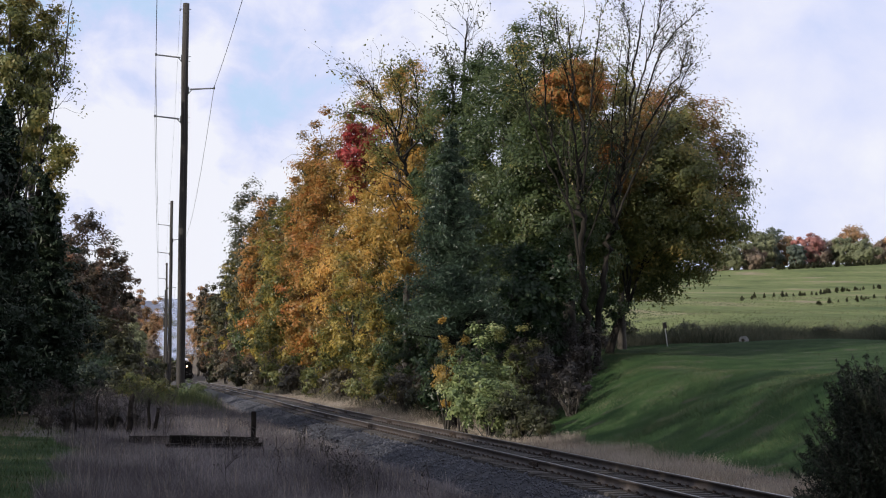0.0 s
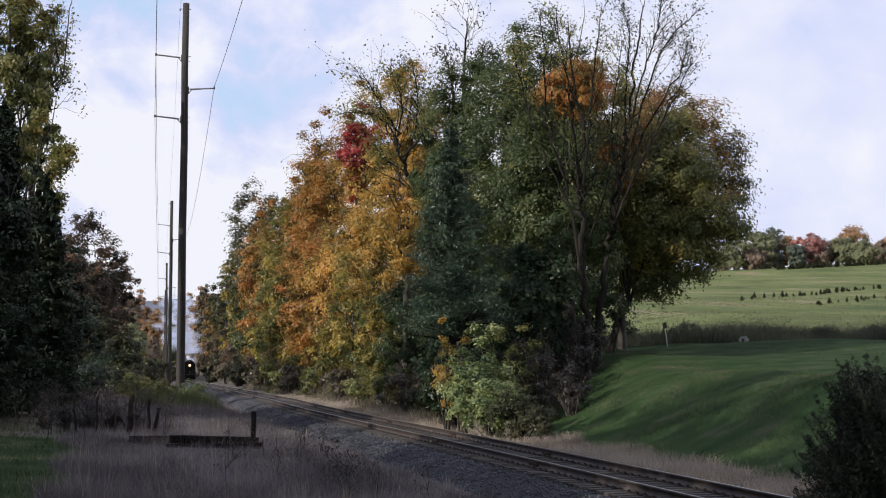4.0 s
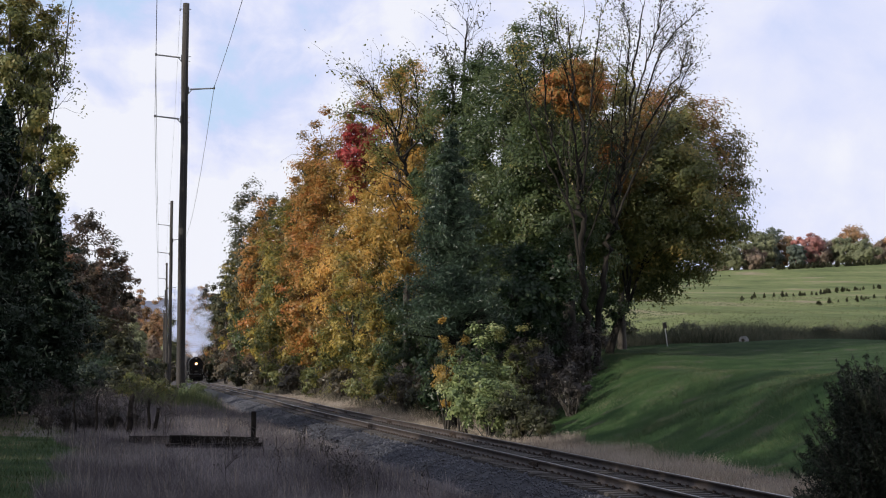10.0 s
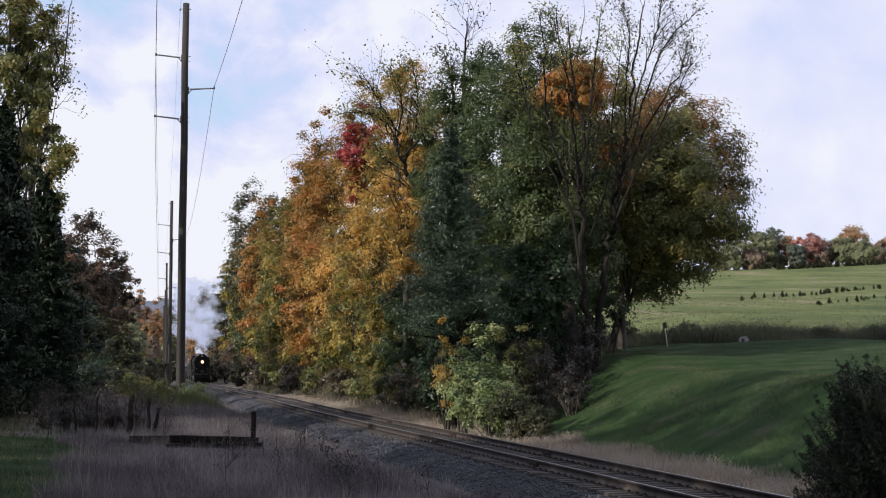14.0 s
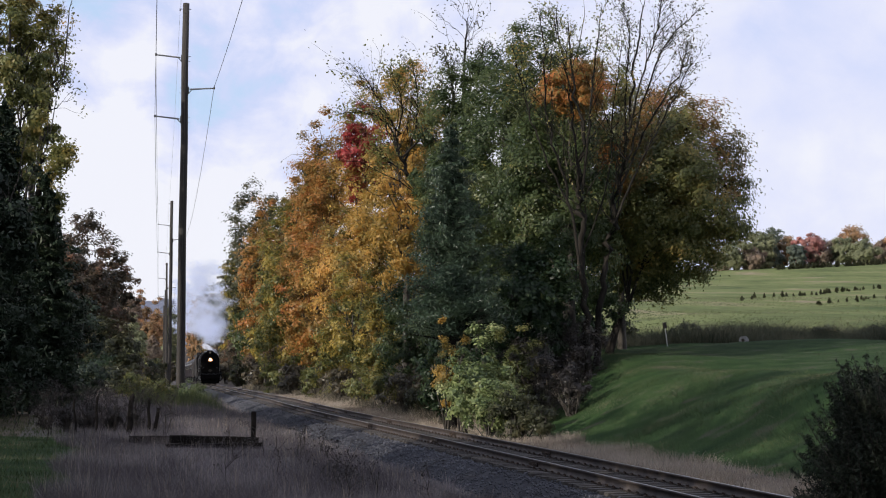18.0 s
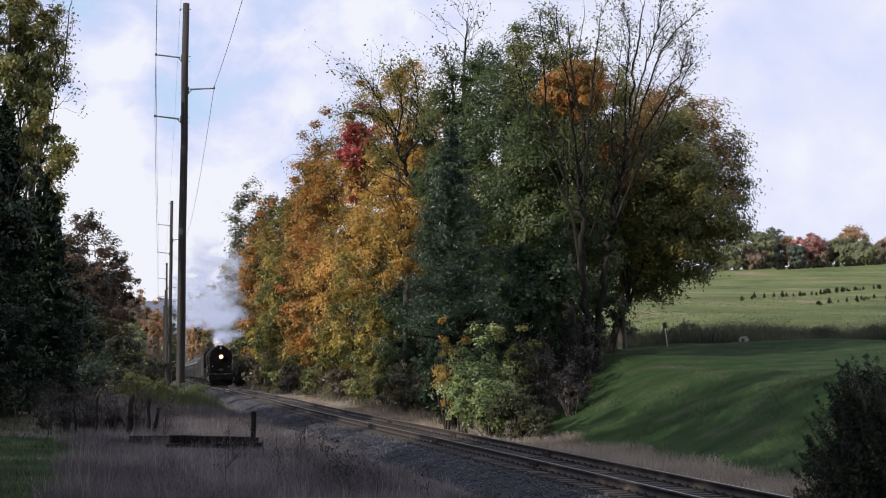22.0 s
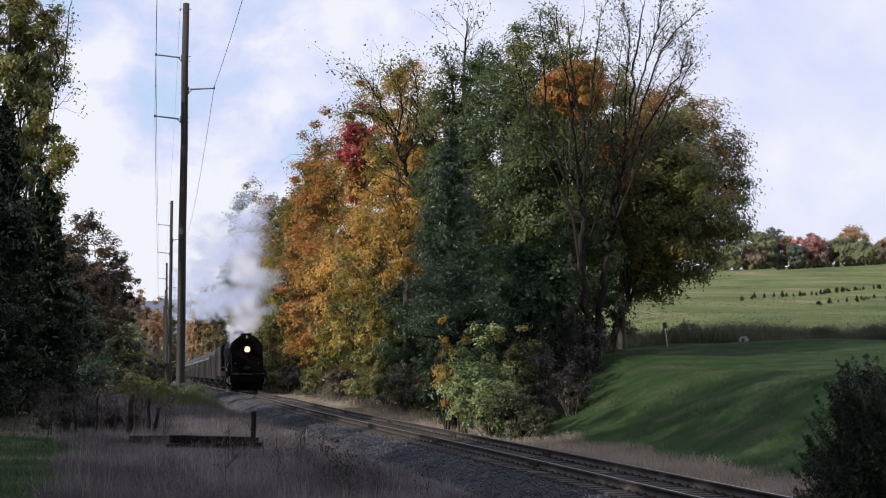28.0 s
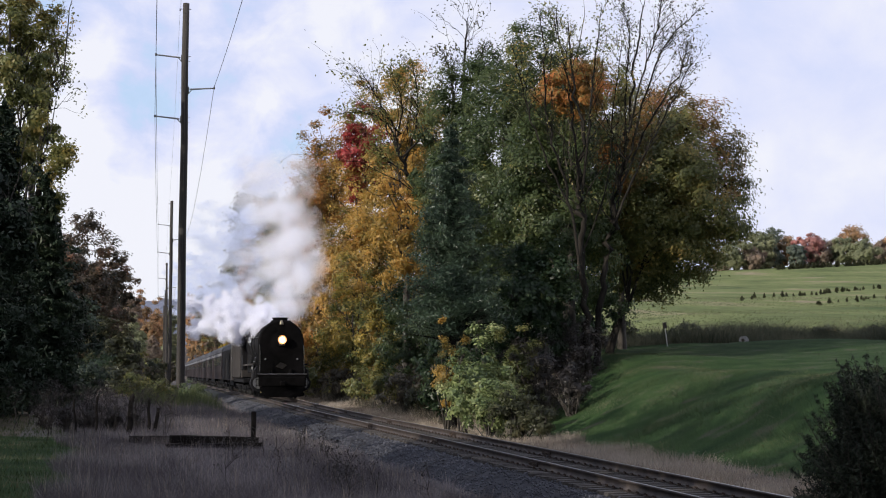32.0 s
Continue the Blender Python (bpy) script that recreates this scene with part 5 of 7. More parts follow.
def build_grass():
    # tall dry grass on the near side of the track, in tufts
    x, y, u, rng = scatter(17000, 21, 23, 150, -15, -2.6, 1.6)
    k = rng.integers(0, len(x), 330000)
    tall = rng.uniform(0.6, 1.3, len(x))[k]
    x, y = x[k] + rng.normal(size=len(k)) * 0.13, y[k] + rng.normal(size=len(k)) * 0.2
    u = x - track_x(y)
    keep = (u < -2.8 - 0.25 * wave(x, y, 0.9, 6)) & (u > -11.4 + 0.6 * wave(x, y, 2, 4) - 3 * smooth01(y, 60, 90))
    x, y, u, tall = x[keep], y[keep], u[keep], tall[keep]
    h = (0.26 + 0.16 * smooth01(-u, 3, 6)) * tall
    h = h * np.where((y > 47) & (y < 55.6) & (x > -1.5) & (x < 3.6), 0.45, 1.0)
    h = h * np.where((y > 57) & (y < 66) & (x > -4.2) & (x < 0.6), 0.55, 1.0)
    blades("dry_grass", "tall dry mauve-brown grass beside the track", x, y, h, 0.0034 + 0.00005 * y, DRY, 22, 0.6)
    # pale stalks standing above it, and green weeds round the pole's foot
    k = rng.integers(0, len(x), 9000)
    blades("dry_stalks", "pale dry grass stalks", x[k], y[k], h[k] * 1.5, 0.0035 + 0.00004 * y[k], STRAW, 31, 0.14)
    wx, wy, wu, rng = scatter(12000, 33, 84, 108, -8.6, -4.4, 1.0)
    keep = rng.random(len(wx)) < 0.6 + 0.4 * wave(wx, wy, 1.1, 7)
    blades("green_weeds", "rank green weeds round the foot of the pole", wx[keep], wy[keep], 0.75 + 0.3 * wave(wx[keep], wy[keep], 1.7, 3), 0.016, WEEDS, 34, 0.3)
    # straw fringe beyond the far rail
    x, y, u, rng = scatter(80000, 23, 22, 150, 2.0, 5.0)
    keep = u < 4.35 + 0.5 * wave(x, y, 1.2, 5)
    x, y, u = x[keep], y[keep], u[keep]
    blades("straw_grass", "pale straw-coloured grass fringe beside the rails", x, y, 0.24 + 0.1 * wave(x, y, 1.1, 2), 0.004 + 0.00006 * y, STRAW, 24, 0.4)
    # dull weeds under the trees beyond the fringe
    x, y, u, rng = scatter(36000, 61, 66, 230, 3.3, 7.5, 1.3)
    keep = rng.random(len(x)) < 0.65 + 0.35 * wave(x, y, 1.3, 8)
    x, y = x[keep], y[keep]
    blades("woodland_weeds", "dull brown weeds under the trees beside the track", x, y, 0.5 + 0.25 * wave(x, y, 1.7, 9), 0.006 + 0.0001 * y, DULL, 62, 0.45)
    # mown lawn on the bank
    x, y, u, rng = scatter(120000, 25, 24, 92, 3.9, 26, 1.2)
    depth = 0.155 * x + 0.986 * y
    keep = (u > 4.0 + 0.5 * wave(x, y, 1.4, 5)) & (depth < 90) & ~((u < 11) & (depth > 66 - 0.9 * (u - 8) * (u < 8) + 1.0 * np.clip(u - 8, 0, 12)))
    blades("lawn_grass", "short green mown grass on the bank", x[keep], y[keep], 0.06, 0.008 + 0.00008 * y[keep], BLADE, 26, 0.8)
    x, y, u, rng = scatter(150000, 41, 24, 74, 4.0, 11.5, 1.2)
    keep = rng.random(len(x)) < 0.55 + 0.45 * wave(x, y, 0.7, 12)
    blades("bank_grass", "rough uneven grass on the bank's slope", x[keep], y[keep], 0.1 + 0.05 * wave(x[keep], y[keep], 0.9, 2), 0.004 + 0.00005 * y[keep], ROUGH, 42, 0.9)
    x, y, u, rng = scatter(30000, 27, 23, 75, -18, -10.6)
    blades("wood_edge_grass", "rough green grass at the wood's edge", x, y, 0.16, 0.011, ROUGH, 28, 0.5)
    # tufts over the pasture
    rng = np.random.default_rng(51)
    n = 36000
    depth = 104 + 190 * rng.random(n) ** 1.4
    lat = depth * rng.uniform(0.24, 0.42, n)
    y = (depth - 0.155 * lat) / 0.986
    keep = rng.random(n) < 0.5 + 0.5 * wave(lat, y, 9, 13)
    blades("pasture_tufts", "scattered grass tufts over the pasture hill", lat[keep], y[keep], 0.12, 0.03 + 0.0002 * y[keep], PASTURE, 52, 1.2)
    # rank strip between the lawn and the pasture
    rng = np.random.default_rng(29)
    n = 95000
    depth = rng.uniform(89, 106, n)
    lat = rng.uniform(10, 40, n)
    y = (depth - 0.155 * lat) / 0.986
    u = lat - track_x(y)
    w = wave(lat, y, 1.6, 11)
    keep = (u > 8) & (rng.random(n) < 0.7 + 0.3 * w)
    blades("rank_grass", "strip of tall rank grass along the lawn's edge", lat[keep], y[keep], (0.85 + 0.35 * w[keep]) * rng.uniform(0.5, 1.1, keep.sum()), 0.011, RANK, 30, 0.55)


build_grass()


# ---- beside the track: timbers, stumps and dead stalks ----
OLDWOOD = surface("rotten_timber", (0.006, 0.005, 0.005), (0.018, 0.015, 0.013), 2.5, 0.95, 0, 0.9, 22, stretch=(0.25, 1, 1), gloss=0.1)
STALK = surface("dead_stalk", (0.014, 0.011, 0.01), (0.038, 0.029, 0.025), 5, 0.9, 0, 0.4, 30)


def timber(label, a, b, w, h, up):
    """One squared old tie from a to b, lying at height up."""
    a, b = Vector(a), Vector(b)
    L = (b - a).length
    bm = bmesh.new()
    box(bm, -L / 2, L / 2, -w / 2, w / 2, 0, h, 0.02)
    bmesh.ops.subdivide_edges(bm, edges=[e for e in bm.edges if abs(e.verts[0].co.x - e.verts[1].co.x) > L / 2], cuts=7)
    rng = random.Random(round(L * 100))
    for v in bm.verts:
        v.co += Vector((rng.uniform(-0.02, 0.02), rng.uniform(-0.01, 0.01), rng.uniform(-0.012, 0.008)))
    me = bpy.data.meshes.new("timber")
    bm.to_mesh(me)
    bm.free()
    me.materials.append(OLDWOOD)
    ob = new("timber", me)
    mid = (a + b) / 2
    ob.matrix_basis = Matrix.Translation((mid.x, mid.y, up)) @ pose(0, 0, 0, 0, math.degrees(-math.asin((b.z - a.z) / L)), math.degrees(math.atan2(b.y - a.y, b.x - a.x)))
    return tagged(ob, label, "timber", "stacked old ties")


def stub(label, x, y, h, r, lean, name="post", square=False, mat=None):
    bm = bmesh.new()
    if square:
        box(bm, -r, r, -r * 0.7, r * 0.7, -0.3, h, 0.012)
    else:
        lathe(bm, [(-0.3, r * 1.1), (h * 0.3, r), (h * 0.7, r * 0.85), (h * 0.95, r * 0.8), (h, r * 0.4)], "Z", sides=9)
    for v in bm.verts:
        v.co.x += 0.03 * math.sin(v.co.z * 5)
        if v.co.z > h * 0.9:
            v.co.z += 0.25 * r * math.sin(v.co.x * 60)
    me = bpy.data.meshes.new(name)
    bm.to_mesh(me)
    bm.free()
    me.materials.append(mat or OLDWOOD)
    ob = new(name, me)
    ob.matrix_basis = pose(x, y, ground_at(x, y), lean[1], lean[0], 20)
    return tagged(ob, label, "post", "old posts")


timber("dark rotten squared timber lying in dry grass", (0.35, 55.7, 0), (3.0, 56.3, -0.1), 0.3, 0.24, -0.27)
timber("dark rotten timber half sunk in dry grass", (0.2, 55.2, 0), (3.15, 55.9, 0), 0.3, 0.24, -0.47)
timber("dark rotten timber half sunk in dry grass", (-0.9, 56.9, 0), (1.2, 57.1, 0), 0.26, 0.25, -0.3)
stub("square dark steel post standing by old timbers", 2.93, 56.6, 1.1, 0.07, (0.5, 0), square=True)
stub("leaning broken wooden post in dead weeds", -1.0, 62.5, 1.4, 0.1, (6, -3))
stub("thin broken wooden post in dead weeds", -0.35, 64.0, 1.25, 0.06, (1, 2))
stub("leaning split stake in dead weeds", -0.2, 63.6, 0.95, 0.07, (14, 3), "stake")
stub("old grey fence post in dead weeds", -2.1, 62.5, 1.3, 0.045, (3, 0))
stub("old grey fence post in dead weeds", -2.75, 62.0, 1.2, 0.04, (-2, 0))


def weed(x, y, h, seed):
    """A dead forb: a branching stem with dry seed heads."""
    rng = np.random.default_rng(seed)
    t = thing("dead_weed", "dead brown weed stalk in dry grass", "weed", Matrix.Translation((x, y, ground_at(x, y) - 0.02)), "dead weeds")
    paths = [bend((0, 0, 0), (rng.normal() * 0.12 * h, rng.normal() * 0.12 * h, h), 0.013, 0.005, rng, 5, 0.1)]
    ends = [paths[0][-1][0]]
    for k in range(8):
        g = paths[0][rng.integers(2, 6)][0]
        e = g + np.array([rng.normal() * 0.16, rng.normal() * 0.16, rng.uniform(0.1, 0.32)]) * h
        paths.append(bend(g, e, 0.006, 0.003, rng, 3))
        ends.append(e)
    V, F = tubes(paths, 4)
    tagged(part("stalk", mesh_of("stalk", V, F, STALK), None, t), kind="stuff")
    pts = np.repeat(np.array(ends), 9, 0) + rng.normal(size=(len(ends) * 9, 3)) * 0.05
    V, F = leaf_cloud(pts, 0.05, rng)
    tagged(part("seed_head", mesh_of("seed_head", V, F, LEAF["thicket"]), None, t), kind="stuff")
    return t


def build_weeds():
    rng = random.Random(17)
    kinds = [weed(-3.2 + 0.7 * k, 64.0, 1.25, 300 + k) for k in range(4)]
    for k in range(64):
        y = rng.uniform(57, 80)
        x = rng.uniform(-4.9, 0.6) - 0.012 * (y - 60)
        copy_thing(kinds[k % 4], pose(x, y, ground_at(x, y) - 0.02, rng.uniform(-6, 6), rng.uniform(-6, 6), rng.uniform(0, 360)))
    for k in range(16):
        y = rng.uniform(34, 56)
        x = float(track_x(y)) - rng.uniform(4.2, 8)
        copy_thing(kinds[k % 4], pose(x, y, ground_at(x, y) - 0.45, rng.uniform(-6, 6), rng.uniform(-6, 6), rng.uniform(0, 360)))


build_weeds()

# ---- on the bank and the hill ----
PALEPOST = surface("weathered_white_paint", (0.3, 0.3, 0.3), (0.5, 0.5, 0.49), 6, 0.8, 0, 0.2, 50)
SILVERED = surface("weathered_grey_wood", (0.2, 0.2, 0.2), (0.36, 0.36, 0.36), 5, 0.85, 0, 0.4, 30)
DARKPAINT = surface("dark_painted_board", (0.03, 0.025, 0.02), (0.07, 0.06, 0.05), 6, 0.8, 0, 0.3, 50)


def build_marker():
    x, y = 24.1, 84.2
    t = thing("birdhouse_post", "dark nest box on a leaning white post at the lawn's edge", "nest box", pose(x, y, ground_at(x, y) - 0.1, 0, -8, 8))
    t.scale = (0.75, 0.75, 0.92)
    bm = bmesh.new()
    lathe(bm, [(0, 0.036), (1.0, 0.034), (1.1, 0.033)], "Z", sides=8)
    part("post", bm, PALEPOST, t, "leaning white post")
    bm = bmesh.new()
    box(bm, -0.1, 0.1, -0.09, 0.09, 1.05, 1.34, 0.008)
    nest = part("nest_box", bm, DARKPAINT, t, "dark wooden nest box")
    bm = bmesh.new()
    box(bm, -0.12, 0.12, -0.13, 0.11, 1.34, 1.365, 0.004)
    part("box_roof", bm, DARKPAINT, nest)
    bm = bmesh.new()
    rod(bm, (0, -0.094, 1.24), (0, -0.09, 1.24), 0.025, sides=10)
    part("entrance_hole", bm, IRON, nest)


build_marker()


def build_reel():
    x, y = 27.3, 82.4
    t = thing("cable_reel", "weathered pale reel lying at the lawn's edge", "reel", pose(x, y, ground_at(x, y) + 0.14, 0, 12, -35))
    for s in (-0.13, 0.13):
        bm = bmesh.new()
        lathe(bm, [(s - 0.02, 0.08), (s - 0.02, 0.2), (s + 0.02, 0.2), (s + 0.02, 0.08)], "Y", sides=20, closed=False)
        part("flange", bm, SILVERED, t, "pale round flange")
    bm = bmesh.new()
    lathe(bm, [(-0.13, 0.12), (0.13, 0.12)], "Y", sides=14)
    part("drum", bm, DARKPAINT, t)


build_reel()


def build_plantation():
    """Rows of young evergreens on the hill and a hedge of them along its top."""
    rng = random.Random(31)
    kinds = [conifer("young dark green Christmas tree in a plantation row", 60, 250, 1.3, 0.44, "dim", 400 + k, leaf=0.2, whorls=11, per=8, needles=26, group="plantation trees", name="young_conifer", aspect=0.3) for k in range(3)]
    spots = []
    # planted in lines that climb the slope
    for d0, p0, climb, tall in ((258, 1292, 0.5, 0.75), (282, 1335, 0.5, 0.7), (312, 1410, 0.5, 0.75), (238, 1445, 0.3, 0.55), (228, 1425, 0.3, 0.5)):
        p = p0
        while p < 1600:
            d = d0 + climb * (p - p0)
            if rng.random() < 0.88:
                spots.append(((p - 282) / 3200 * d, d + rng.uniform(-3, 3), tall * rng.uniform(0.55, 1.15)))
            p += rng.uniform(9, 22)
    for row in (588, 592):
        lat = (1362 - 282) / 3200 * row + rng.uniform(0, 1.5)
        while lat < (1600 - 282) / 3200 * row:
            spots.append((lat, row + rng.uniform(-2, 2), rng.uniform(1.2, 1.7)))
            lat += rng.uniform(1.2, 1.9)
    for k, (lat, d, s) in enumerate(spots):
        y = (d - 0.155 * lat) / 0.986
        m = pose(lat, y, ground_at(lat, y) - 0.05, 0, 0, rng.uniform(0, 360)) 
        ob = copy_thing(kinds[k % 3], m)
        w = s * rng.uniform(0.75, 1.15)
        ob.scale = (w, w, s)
    for k in kinds:
        k.matrix_basis = pose(62 + 3 * kinds.index(k), 242, ground_at(62 + 3 * kinds.index(k), 242) - 0.05)


build_plantation()


def build_hills():
    """The wooded ridge beyond the end of the line."""
    # both tones of the ridge have haze mixed into the colour
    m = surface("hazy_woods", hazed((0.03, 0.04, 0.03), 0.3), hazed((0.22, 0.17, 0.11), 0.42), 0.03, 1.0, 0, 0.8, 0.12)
    n, k = 420, 9
    V = []
    for i in range(n):
        for j in range(k):
            x, f = -1500 + 3200 * i / (n - 1), j / (k - 1)
            top = 95 + 4 * math.sin(x / 310 + 0.6) + 3 * math.sin(x / 77) + 2.2 * math.sin(x / 11.0 + math.sin(x / 23)) + 1.8 * math.sin(x / 5.3 + 2 * math.sin(x / 17))
            V.append((x, 2500 + 500 * f, -15 + (top + 15) * math.sin(f * math.pi / 2)))
    F = [(i * k + j, (i + 1) * k + j, (i + 1) * k + j + 1, i * k + j + 1) for i in range(n - 1) for j in range(k - 1)]
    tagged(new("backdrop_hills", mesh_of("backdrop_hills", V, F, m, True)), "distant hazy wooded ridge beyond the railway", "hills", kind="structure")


build_hills()


def juniper(x, y, height, radius, seed):
    rng = np.random.default_rng(seed)
    t = thing("juniper", "dark feathery juniper bush beside the track", "bush", Matrix.Translation((x, y, ground_at(x, y) - 0.05)), "")
    pts, paths = [], []
    for k in range(1000):
        a, f = rng.uniform(0, 6.28), rng.random() ** 0.8
        root = np.array([math.cos(a), math.sin(a), 0]) * radius * 0.75 * rng.random() * (1 - 0.55 * f)
        root[2] = f * height * 0.8
        way = np.array([math.cos(a) * (0.9 - 0.5 * f), math.sin(a) * (0.9 - 0.5 * f), 0.55 + 0.6 * f]) + rng.normal(size=3) * 0.22
        L = rng.uniform(0.3, 0.6) * (1.25 - 0.35 * f)
        tip = root + way * L
        n = 125
        s = rng.random(n)
        p = root + (tip - root) * s[:, None] + rng.normal(size=(n, 3)) * (0.085 * (1.15 - s))[:, None]
        pts.append(p)
        paths.append([(root, 0.012), (tip, 0.003)])
    V, F = tubes(paths, 4)
    tagged(part("stem_cluster", mesh_of("stem_cluster", V, F, BARK), None, t), kind="stuff")
    V, F = leaf_cloud(np.concatenate(pts), 0.062, rng, 0.2, 0.25)
    tagged(part("needle_growth", mesh_of("needle_growth", V, F, LEAF["juniper"]), None, t), kind="stuff")
    return t


LEAF["juniper"] = foliage("juniper_needles", [(0.15, (0.006, 0.011, 0.007)), (0.5, (0.016, 0.024, 0.014)), (0.85, (0.045, 0.052, 0.03))], 0.1, 0.7, 1.4)
juniper(10.3, 24.4, 2.5, 1.85, 5)

# ---- the steam train ----
BLACK = surface("sooty_black_paint", (0.005, 0.005, 0.006), (0.012, 0.012, 0.014), 2.0, 0.55, 0.0, 0.15, 30, stain=(0.018, 0.016, 0.015), gloss=0.1)
GRAPHITE = surface("graphite_smokebox", (0.002, 0.002, 0.002), (0.006, 0.0055, 0.006), 2.0, 0.85, 0.0, 0.2, 30, gloss=0.03)
ROD = surface("oiled_rod_steel", (0.2, 0.2, 0.2), (0.4, 0.4, 0.4), 4, 0.35, 0.9, 0.1, 40)
CREAM = surface("yellow_trim_paint", (0.1, 0.08, 0.04), (0.18, 0.15, 0.08), 5, 0.6, 0, 0.1, 40)
BRASS = surface("tarnished_brass", (0.2, 0.17, 0.12), (0.34, 0.3, 0.22), 5, 0.3, 0.9, 0.1, 40)
GREYCAR = surface("dusty_dark_paint", (0.022, 0.02, 0.02), (0.05, 0.045, 0.044), 1.2, 0.7, 0, 0.1, 20, gloss=0.1)
MAROON = surface("dark_coach_paint", (0.014, 0.011, 0.012), (0.032, 0.025, 0.027), 1.2, 0.7, 0, 0.1, 20, gloss=0.08)
ROOF = surface("coach_roof_paint", (0.02, 0.02, 0.023), (0.05, 0.05, 0.056), 1.0, 0.6, 0, 0.2, 20)
SILVER = surface("pale_letter_board", (0.12, 0.12, 0.135), (0.21, 0.21, 0.23), 1.2, 0.45, 0.2, 0.1, 20)
PANE = surface("coach_window_glass", (0.02, 0.022, 0.026), (0.04, 0.045, 0.05), 2, 0.06, 0, 0.0, 20)


def lamp_glow(name, colour, strength):
    m, n, l, b = nodes(name)
    b.inputs["Emission Color"].default_value, b.inputs["Emission Strength"].default_value = (*colour, 1), strength
    b.inputs["Base Color"].default_value = (*colour, 1)
    return m


GLOW = lamp_glow("headlight_glow", (1.0, 0.82, 0.55), 6)
# weak orange emission that imitates the halo round the headlight
HALO = lamp_glow("halo_glow", (1.0, 0.45, 0.16), 1.1)


def spoked(parent, name, x, y, r, tyre=0.075, spokes=14, width=0.13):
    """A wheel on its own axle spot: rim, hub, spokes and counterweight, turning about x."""
    bm = bmesh.new()
    lathe(bm, [(-width / 2, r - tyre), (-width / 2, r), (width / 2, r), (width / 2, r - tyre)], "X", sides=28, closed=False)
    rod(bm, (-width * 0.6, 0, 0), (width * 0.6, 0, 0), r * 0.2, sides=14)
    for k in range(spokes):
        a = 2 * math.pi * k / spokes
        d = Vector((0, math.cos(a), math.sin(a)))
        rod(bm, d * r * 0.15, d * (r - tyre * 0.6), 0.038, 0.03, 6)
    w = part(name, bm, BLACK, parent)
    w.matrix_basis = pose(x, y, r)
    if r > 0.7:
        bm = bmesh.new()
        for k in range(5):
            a = math.pi + (k - 2) * 0.24
            rod(bm, (-width * 0.45, math.cos(a) * r * 0.68, math.sin(a) * r * 0.68), (width * 0.45, math.cos(a) * r * 0.68, math.sin(a) * r * 0.68), r * 0.17, sides=10)
        part("counterweight", bm, BLACK, w)
        bm = bmesh.new()
        s = 1 if x > 0 else -1
        rod(bm, (s * width * 0.5, 0.36, 0), (s * (width * 0.5 + 0.2), 0.36, 0), 0.075, sides=12)
        part("crank_pin", bm, ROD, w)
    return w


def tube_path(pts, r, sides=6):
    return tubes([[(p, r) for p in pts]], sides)


